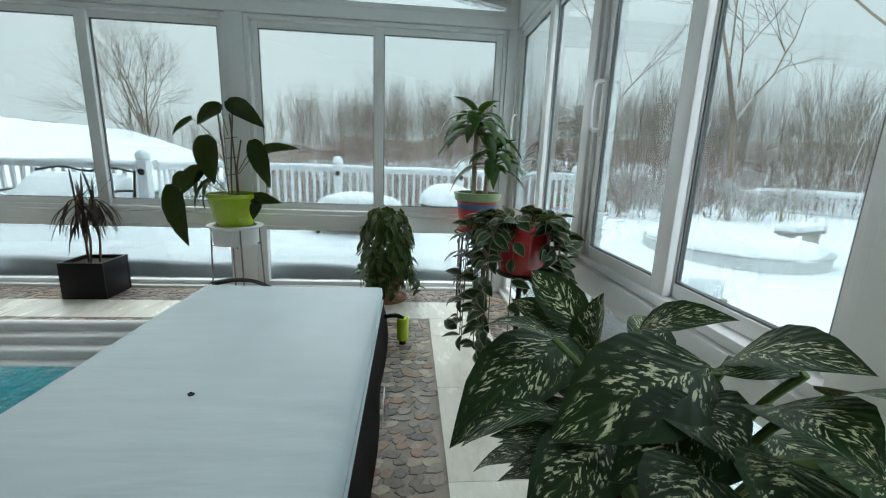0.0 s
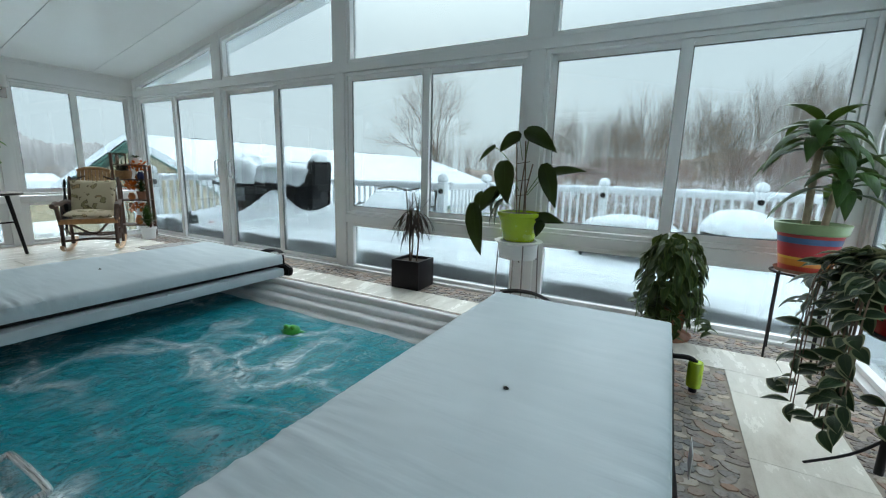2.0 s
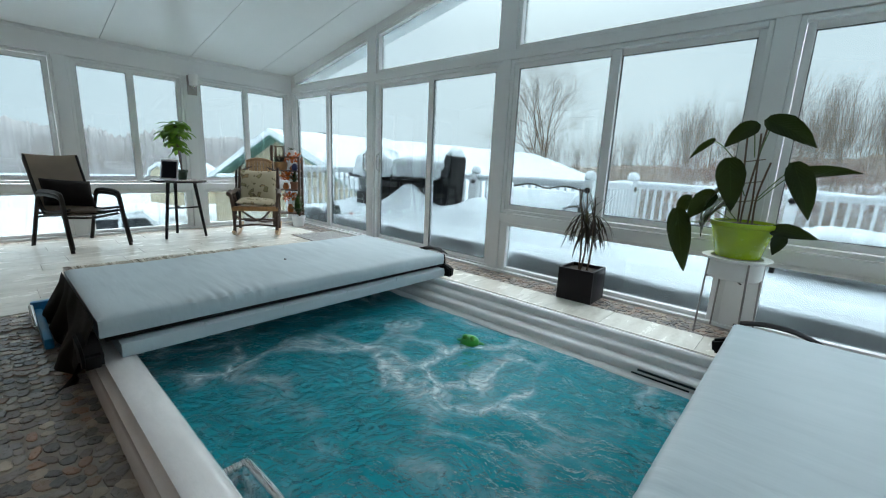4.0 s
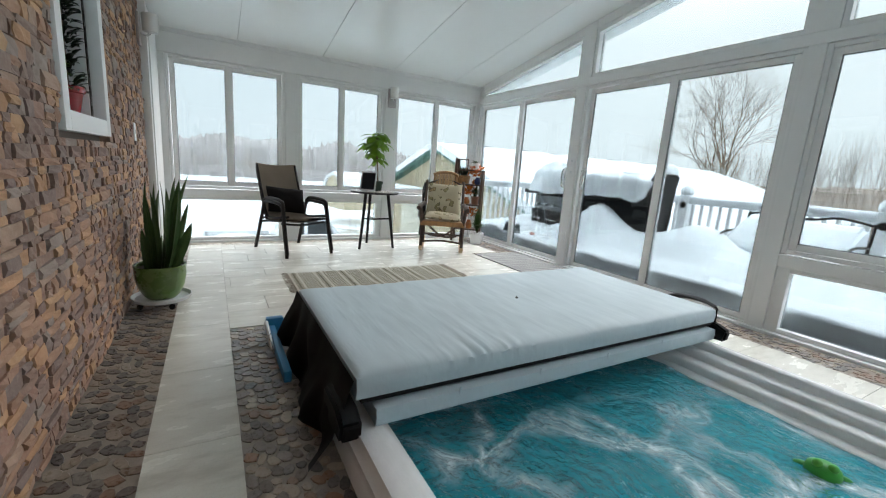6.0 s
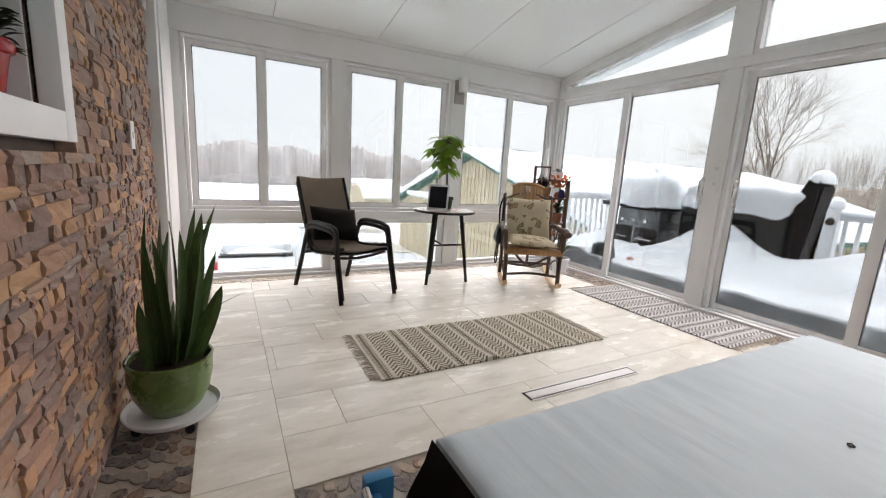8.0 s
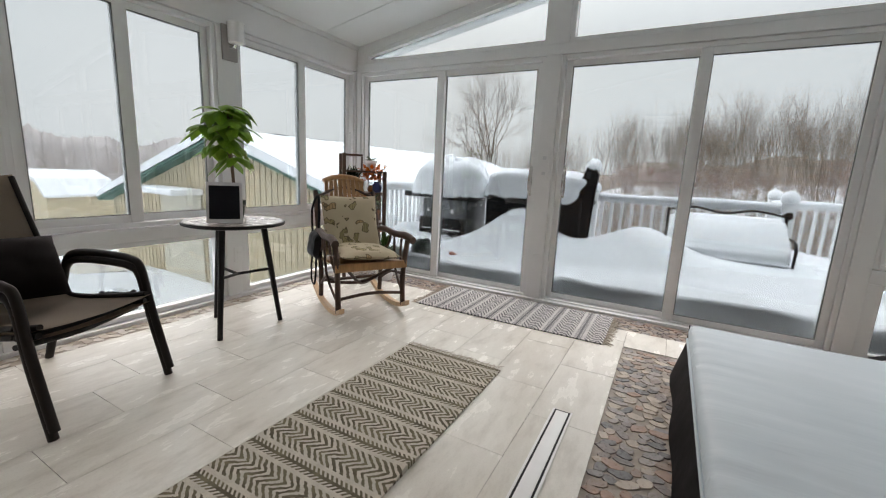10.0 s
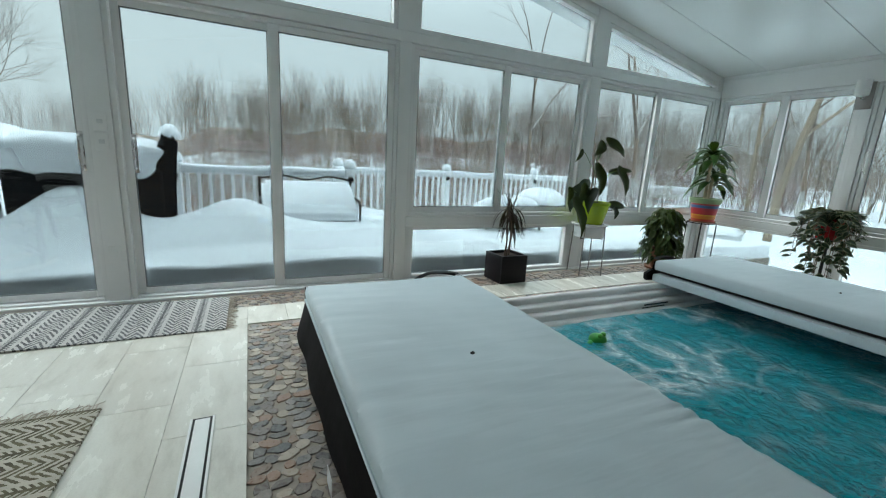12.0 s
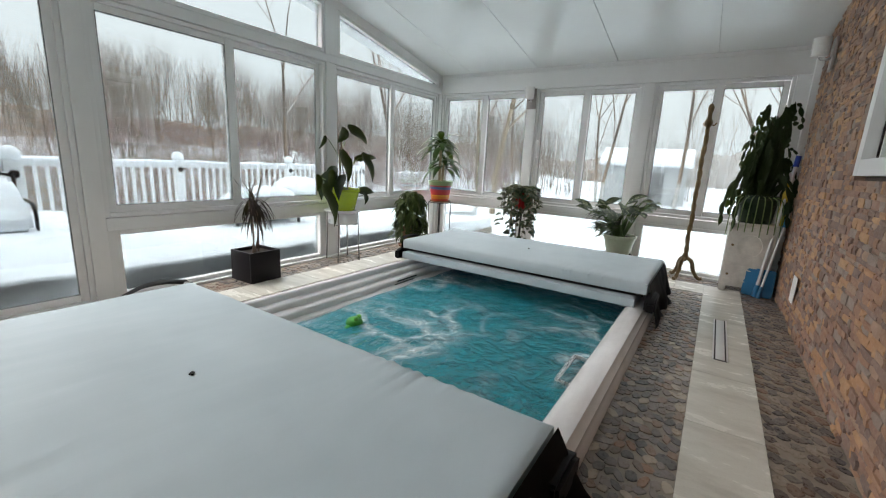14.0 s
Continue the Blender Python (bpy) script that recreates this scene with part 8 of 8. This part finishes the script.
# orchid cactus on the pedestal cabinet
oc = pot("orchid_cactus", "large arching orchid cactus in a dark green pot", (0.76, -0.47, 0.692), 0.165, 0.135, 0.27, DKGREEN, 0.008, 0.03, "potted plant")
rng = random.Random(44)
bm = bmesh.new()
for k in range(64):
    a = rng.uniform(0, 6.28)
    rr = rng.uniform(0.0, 0.11)
    p = Vector((rr * math.cos(a), rr * math.sin(a), 0.25))
    tall = k % 5 < 3
    top = rng.uniform(0.35, 0.92) if tall else rng.uniform(0.15, 0.40)
    out = Vector((-abs(math.cos(a)) * 0.4, math.sin(a) * 0.7, 0)) * (0.10 if tall else 0.20)
    peak = p + Vector((out.x * 0.6, out.y * 0.6, top))
    end = peak + Vector((out.x, out.y, -rng.uniform(0.10, 0.35) if tall else -rng.uniform(0.30, 0.60)))
    line = smooth_pts([p, p.lerp(peak, 0.5) + Vector((rng.gauss(0, 0.03), rng.gauss(0, 0.03), 0)), peak, peak.lerp(end, 0.5) + out * 0.35, end], 2)
    w = rng.uniform(0.030, 0.052)
    for q0, q1 in zip(line, line[1:]):
        q1 = q1 + Vector((rng.gauss(0, 0.008), rng.gauss(0, 0.008), 0))
        leaf(bm, q0, q0 + (q1 - q0) * 1.12, w * rng.uniform(0.8, 1.15), "lance", 0.05, 0.2, (-0.8, rng.uniform(-0.6, 0.6), 0.3), 0.05, rng)
foliage(oc, bm, L_SPIDER, "tangle of flat arching stems")
bm = bmesh.new()
for k in range(9):
    a = 2.2 + k * 0.22
    tube(bm, smooth_pts([(0.1 * math.cos(a), 0.1 * math.sin(a), 0.26), (0.24 * math.cos(a), 0.24 * math.sin(a), 0.22), (0.27 * math.cos(a), 0.27 * math.sin(a), -0.05 - 0.12 * rng.random())], 5), 0.005, 5)
tagged(part("trailing_stem", bm, STEM, oc), kind="stuff")
bk = thing("yellow_watering_tube", "yellow plastic bottle behind the cactus pot", "bottle", (0.69, -0.665, 0.692))
bm = bmesh.new()
lathe(bm, [(0.0, 0.0), (0.03, 0.0), (0.032, 0.02), (0.03, 0.30), (0.014, 0.36), (0.012, 0.40), (0.0, 0.40)], 14)
part("bottle", bm, mat("yellow_plastic", (0.50, 0.36, 0.015), 0.4), bk)

# shelf plants and ornaments behind the rocker
MS = pose(-7.155, 3.195, 0, 0, 0, 50)


def shelf_at(x, y, z):
    return tuple(MS @ Vector((x, y, z)))


bas = thing("haworthia_basket", "spiky dark succulent in a woven basket", "potted plant", shelf_at(-0.10, -0.02, 0.869))
bm = bmesh.new()
lathe(bm, [(0.0, 0.0), (0.09, 0.0), (0.105, 0.06), (0.11, 0.12), (0.10, 0.12), (0.0, 0.11)], 24)
part("basket", bm, mat("woven_wicker", (0.28, 0.15, 0.06), 0.7, vary=0.4, size=40, relief=0.6), bas)
rng = random.Random(2)
bm = bmesh.new()
for k in range(60):
    a, e = rng.uniform(0, 6.28), rng.uniform(0.1, 1.3)
    b = Vector((rng.uniform(-0.05, 0.05), rng.uniform(-0.05, 0.05), 0.11))
    leaf(bm, b, b + Vector((math.cos(a) * math.cos(e), math.sin(a) * math.cos(e), math.sin(e))) * rng.uniform(0.10, 0.17), 0.017, "sword", 0.05, 0.4)
foliage(bas, bm, L_PHILO)
wp = pot("aloe", "small aloe in a white pot on the shelf top", shelf_at(0.08, -0.02, 1.081), 0.055, 0.042, 0.10, WHITE, 0.004, 0.01, "potted plant")
bm = bmesh.new()
for k in range(22):
    a, e = rng.uniform(0, 6.28), rng.uniform(0.1, 1.0)
    leaf(bm, (0, 0, 0.09), Vector((math.cos(a) * math.cos(e), math.sin(a) * math.cos(e), math.sin(e) * 0.7)) * rng.uniform(0.06, 0.11) + Vector((0, 0, 0.09)), 0.013, "sword", 0.12, 0.4)
foliage(wp, bm, L_DRAC)
L_ORANGE = leaf_mat("orange_silk_petal", (0.42, 0.085, 0.008), (0.60, 0.20, 0.02), 0.6)
for x, z, h, seed in ((0.09, 0.869, 0.07, 3), (-0.02, 0.569, 0.10, 1), (0.04, 0.199, 0.13, 2)):
    vs = thing("orange_bouquet", "bunch of orange silk flowers in a small vase on the shelf", "bouquet", shelf_at(x, -0.04, z), 50, group="shelf bouquets")
    bm = bmesh.new()
    lathe(bm, [(0.0, 0.0), (0.035, 0.0), (0.05, h * 0.3), (0.045, h * 0.6), (0.028, h * 0.9), (0.034, h), (0.028, h), (0.0, h * 0.8)], 20)
    part("vase", bm, mat("orange_ceramic", (0.42, 0.14, 0.03), 0.35, vary=0.4, size=18), vs)
    rq = random.Random(seed)
    bm = bmesh.new()
    for k in range(90):
        a, e, rr = rq.uniform(0, 6.28), rq.uniform(-0.3, 1.4), rq.uniform(0.03, 0.14)
        b = Vector((rr * math.cos(a), 0.8 * rr * math.sin(a), h + 0.04 + 0.13 * rq.random()))
        leaf(bm, b, b + Vector((math.cos(a) * math.cos(e), math.sin(a) * math.cos(e), math.sin(e))) * 0.05, 0.036, "ovate", 0.15, 0.2)
    foliage(vs, bm, L_ORANGE, "orange petals")
bv = thing("blue_jar", "dark blue glazed jar on the shelf", "jar", shelf_at(0.13, -0.085, 0.869))
bm = bmesh.new()
lathe(bm, [(0.0, 0.0), (0.035, 0.0), (0.046, 0.03), (0.044, 0.075), (0.028, 0.095), (0.032, 0.105), (0.026, 0.105), (0.0, 0.08)], 20)
part("jar", bm, mat("dark_blue_glaze", (0.012, 0.02, 0.09), 0.3, vary=0.2, relief=0.02, coat=0.3), bv)
sm = pot("shelf_fern", "small green fern on the middle shelf", shelf_at(0.11, -0.05, 0.569), 0.06, 0.05, 0.12, TERRA, 0.004, 0.01, "potted plant")
bm = bmesh.new()
for k in range(60):
    a, e = rng.uniform(0, 6.28), rng.uniform(0.2, 1.2)
    b = Vector((0, 0, 0.10))
    leaf(bm, b, b + Vector((math.cos(a) * math.cos(e), math.sin(a) * math.cos(e), math.sin(e))) * rng.uniform(0.12, 0.26), 0.022, "lance", 0.2, 0.2)
foliage(sm, bm, L_DRAC)
fp = pot("floor_fern", "leafy plant in a white pot behind the rocker", (-6.86, 3.20, 0.0), 0.10, 0.08, 0.17, WHITE, 0.008, 0.02, "potted plant")
bm = bmesh.new()
for k in range(80):
    a, e = rng.uniform(0, 6.28), rng.uniform(0.3, 1.4)
    b = Vector((0, 0, 0.17))
    leaf(bm, b, b + Vector((math.cos(a) * math.cos(e), math.sin(a) * math.cos(e), math.sin(e) * 1.6)) * rng.uniform(0.12, 0.26), 0.028, "lance", 0.2, 0.2)
foliage(fp, bm, L_DRAC)

# plants in the wall niche
nm = pot("niche_plant", "leafy plant in a flared red pot in the wall niche", (-4.76, -0.86, 1.213), 0.062, 0.040, 0.14, RED, 0.010, 0.02, "potted plant")
rng = random.Random(77)
bm = bmesh.new()
for k in range(240):
    z = rng.uniform(0.1, 0.62)
    a = rng.uniform(0, 6.28)
    rr = 0.035 + 0.03 * (1 - z)
    b = Vector((rr * math.cos(a) * 0.6, rr * math.sin(a) * 0.6, z))
    leaf(bm, b, b + Vector((math.cos(a) * 0.055, math.sin(a) * 0.055, rng.uniform(-0.01, 0.05))), 0.027, "lance", 0.1, 0.3)
foliage(nm, bm, L_PHILO)
bm = bmesh.new()
tube(bm, [(0, 0, 0.11), (0.01, 0, 0.60)], 0.006, 6)
part("stem", bm, STEM_BR, nm)
n2 = pot("niche_pothos", "small bright pothos in a white pot in the wall niche", (-4.48, -0.88, 1.213), 0.05, 0.04, 0.12, WHITE, 0.004, 0.02, "potted plant")
bm = bmesh.new()
for k in range(40):
    a = rng.uniform(0, 6.28)
    b = Vector((0.03 * math.cos(a), 0.03 * math.sin(a), rng.uniform(0.10, 0.24)))
    leaf(bm, b, b + Vector((math.cos(a) * 0.07, math.sin(a) * 0.07, rng.uniform(-0.04, 0.03))), 0.04, "heart", 0.1, 0.2)
foliage(n2, bm, L_MONEY)
vz = thing("grey_vase", "dark grey vase on the far niche sill", "vase", (-1.40, -0.88, 1.263))
bm = bmesh.new()
lathe(bm, [(0.0, 0.0), (0.04, 0.0), (0.065, 0.06), (0.06, 0.15), (0.03, 0.20), (0.035, 0.22), (0.0, 0.21)], 20)
part("vase", bm, SLATE, vz)
n3 = pot("niche_succulent", "low green succulent on the far niche sill", (-1.32, -0.86, 1.263), 0.05, 0.04, 0.05, PALEGREEN, 0.004, 0.01, "potted plant")
bm = bmesh.new()
for k in range(40):
    a = rng.uniform(0, 6.28)
    b = Vector((0.02 * math.cos(a), 0.02 * math.sin(a), 0.045))
    leaf(bm, b, b + Vector((math.cos(a) * 0.06, math.sin(a) * 0.06, rng.uniform(0.0, 0.05))), 0.02, "ovate", 0.1, 0.3)
foliage(n3, bm, L_IVY)


# ---- floor tiles, pebbles and ledge stones, piece by piece ----
tile_boxes = {}


def tile(x0, x1, y0, y1):
    """One tile, with a hairline joint all round; alike tiles share a mesh."""
    g = 0.0012
    w, h = round(x1 - x0, 3), round(y1 - y0, 3)
    if (w, h) not in tile_boxes:
        bm = bmesh.new()
        box(bm, -w / 2 + g, w / 2 - g, -h / 2 + g, h / 2 - g, -0.008, 0.0)
        tile_boxes[w, h] = mesh_of("tile", bm, TILE)
    ob = new("tile", tile_boxes[w, h])
    ob.parent = floor
    ob.location = ((x0 + x1) / 2, (y0 + y1) / 2, 0.0)


def tile_col(x0, x1, y0, y1, start, step=0.61):
    y = start
    while y > y0:
        y -= step
    while y < y1 - 0.01:
        a, b = max(y, y0), min(y + step, y1)
        if b - a > 0.03:
            tile(x0, x1, a, b)
        y += step


def tile_row(x0, x1, y0, y1, start, step=0.61):
    x = start
    while x > x0:
        x -= step
    while x < x1 - 0.01:
        a, b = max(x, x0), min(x + step, x1)
        if b - a > 0.03:
            tile(a, b, y0, y1)
        x += step


RX0, RX1, RY0, RY1 = -4.555, 0.288, -0.160, 2.795         # outer edge of the pebble ring round the spa
starts = [0.59, 0.283, 0.077, 0.384, 0.18, 0.49, 0.305, 0.10, 0.45]
xs = [-7.29 + 0.304 * k for k in range(10)]
xs[-1] = RX0
for k in range(9):
    tile_col(xs[k], xs[k + 1], RY0, 3.13, starts[k])
tile_row(-7.29, 0.68, -0.468, RY0, -4.045)
tile_row(RX0, 0.68, RY1, 3.13, -4.3)
tile_col(RX1, 0.68, RY0, RY1, 1.307, 0.605)


def pebble_mesh(seed, material):
    rng = random.Random(seed)
    bm = bmesh.new()
    n = 10
    rings_ = []
    wob = [rng.uniform(0.76, 1.12) for _ in range(n)]
    for r, z in ((1.0, -0.2), (0.985, 0.55), (0.90, 0.92)):
        rings_.append([bm.verts.new((0.5 * r * wob[k] * math.cos(2 * math.pi * k / n), 0.5 * r * wob[k] * math.sin(2 * math.pi * k / n), z)) for k in range(n)])
    for a, b in zip(rings_, rings_[1:]):
        for k in range(n):
            bm.faces.new((a[k], a[(k + 1) % n], b[(k + 1) % n], b[k]))
    bm.faces.new(rings_[-1])
    return mesh_of("pebble", bm, material, 32)


kinds = [pebble_mesh(s, PEB_OBJ) for s in range(9)]
shape_v = [np.array([v.co[:] for v in m.vertices]) for m in kinds]
shape_f = [[list(p.vertices) for p in m.polygons] for m in kinds]


def pebbles(x0, x1, y0, y1, size, material, seed, single=None, angle=0.0, name="pebble_bed", lab="river pebbles set in grout", gap=1.0):
    """Stones packed in wandering rows. single: the stretch whose stones are objects of their own."""
    rng = random.Random(seed)
    vs, fs, o = [], [], 0
    y = y0 + size * 0.3
    row = 0
    while y < y1 - size * 0.2:
        x = x0 + size * (0.35 + 0.4 * (row % 2))
        while x < x1 - size * 0.25:
            ln, wd = size * rng.uniform(0.75, 1.6), size * rng.uniform(0.62, 1.06)
            px, py = x + rng.gauss(0, size * 0.08), y + rng.gauss(0, size * 0.07)
            px = min(max(px, x0 + ln * 0.5), x1 - ln * 0.5)
            py = min(max(py, y0 + wd * 0.45), y1 - wd * 0.45)
            a = angle + rng.gauss(0, 0.5)
            h = rng.uniform(0.0036, 0.0052)
            k = rng.randrange(9)
            if single and single[0] < px < single[1] and single[2] < py < single[3]:
                ob = new("pebble", kinds[k])
                ob.parent = floor
                ob.matrix_basis = Matrix.LocRotScale((px, py, -0.006), Euler((0, 0, a)), (ln, wd, h))
            else:
                v = shape_v[k] * (ln, wd, h)
                c, s = math.cos(a), math.sin(a)
                w = np.stack([c * v[:, 0] - s * v[:, 1] + px, s * v[:, 0] + c * v[:, 1] + py, v[:, 2] - 0.006], 1)
                vs += w.tolist()
                fs += [[q + o for q in f] for f in shape_f[k]]
                o += len(v)
            x += ln * gap
        y += size * 0.74 * gap
        row += 1
    joined(name, vs, fs, material, floor, lab, "", "stuff", False)


pebbles(RX0, PX0, RY0, RY1, 0.062, PEB_RING, 1, (RX0, PX0, 1.35, 2.5))
pebbles(PX1 + 0.02, RX1, RY0, RY1, 0.060, PEB_RING, 2)
pebbles(PX0, PX1 + 0.02, RY0, PY0, 0.055, PEB_RING, 3)
pebbles(PX0, PX1 + 0.02, PY1, RY1, 0.05, PEB_RING, 4)
pebbles(-7.29, XE, 3.13, YN - 0.02, 0.055, PEB_ISL, 5)
pebbles(-6.55, XE, YS, -0.468, 0.060, PEB_ISL, 6, None, 0.5, gap=1.04)
pebbles(0.68, XE, -0.468, 3.13, 0.055, PEB_ISL, 7)
pebbles(XW + 0.01, -7.29, -0.47, YN - 0.02, 0.062, PEB_TAN, 8, None, 0.6, "tan_pebble_bed", "tan river pebbles set in grout")
pebbles(XW + 0.01, -6.55, -0.70, -0.47, 0.062, PEB_TAN, 9, None, 0.6, "tan_pebble_bed", "tan river pebbles set in grout")


def stone_mesh(seed, material):
    """A split stone: rough front face, unit size, front at y = 0.5."""
    rng = random.Random(seed)
    bm = bmesh.new()
    g = {}
    for i in range(3):
        for j in range(3):
            e = 0.03 if i != 1 and j != 1 else 0.0
            g[i, j] = bm.verts.new((-0.5 + i / 2 + rng.uniform(-0.012, 0.012) + (0.012 * (1 - i) if e else 0), 0.5 + rng.uniform(-0.14, 0.04) - e * 2, -0.5 + j / 2 + rng.uniform(-0.03, 0.03)))
    for i in range(2):
        for j in range(2):
            bm.faces.new((g[i, j], g[i + 1, j], g[i + 1, j + 1], g[i, j + 1]))
    rim = [g[0, 0], g[1, 0], g[2, 0], g[2, 1], g[2, 2], g[1, 2], g[0, 2], g[0, 1]]
    back = [bm.verts.new((v.co.x, -0.9, v.co.z)) for v in rim]
    for k in range(8):
        bm.faces.new((rim[k], back[k], back[(k + 1) % 8], rim[(k + 1) % 8]))
    return mesh_of("ledge_stone", bm, material)


blocks = [stone_mesh(300 + s, STONE_OBJ) for s in range(7)]
block_v = [np.array([v.co[:] for v in m.vertices]) for m in blocks]
block_f = [[list(p.vertices) for p in m.polygons] for m in blocks]
rng = random.Random(55)
vs, fs, o = [], [], 0
z = 0.0
while z < 3.15:
    h = rng.choice((0.024, 0.028, 0.032, 0.038, 0.046, 0.056))
    x = -6.555 + rng.uniform(-0.1, 0)
    while x < 0.85:
        ln = rng.choice((0.03, 0.045, 0.06, 0.075, 0.09, 0.12, 0.16)) * rng.uniform(0.85, 1.15)
        a, b = max(x, -6.555), min(x + ln, 0.855)
        x += ln
        lid = roof_z((a + b) / 2)
        zs = [(z, z + h)]
        if h > 0.055 and rng.random() < 0.35:
            zs = [(z, z + h / 2), (z + h / 2, z + h)]
        if b - a < 0.018 or z + h > lid + 0.02:
            continue
        if any(p - 0.085 < b and a < q + 0.085 and z0 - 0.085 < z + h and z < z1 + 0.085 for p, q, z0, z1 in NICHES):
            # trim pieces that meet a window frame
            cut = [n for n in NICHES if n[0] - 0.085 < b and a < n[1] + 0.085][0]
            if a < cut[0] - 0.115:
                b = cut[0] - 0.087
            elif b > cut[1] + 0.115:
                a = cut[1] + 0.087
            else:
                continue
        for za, zb in zs:
            depth = rng.uniform(0.041, 0.053)
            k = rng.randrange(7)
            g = 0.0012
            mid = ((a + b) / 2, -0.785 + depth / 2, (za + zb) / 2)
            sc = (b - a - g, depth, zb - za - g)
            if -4.35 < mid[0] < -3.35 and mid[2] < 0.72:
                ob = new("ledge_stone", blocks[k])
                ob.parent = wall_s
                ob.matrix_basis = Matrix.LocRotScale(mid, None, sc)
            else:
                v = block_v[k] * sc + mid
                vs += v.tolist()
                fs += [[q + o for q in f] for f in block_f[k]]
                o += len(v)
    z += h
joined("ledge_stone_rows", vs, fs, STONE_ISL, wall_s, "rows of split brown and ochre ledge stone", "", "stuff")
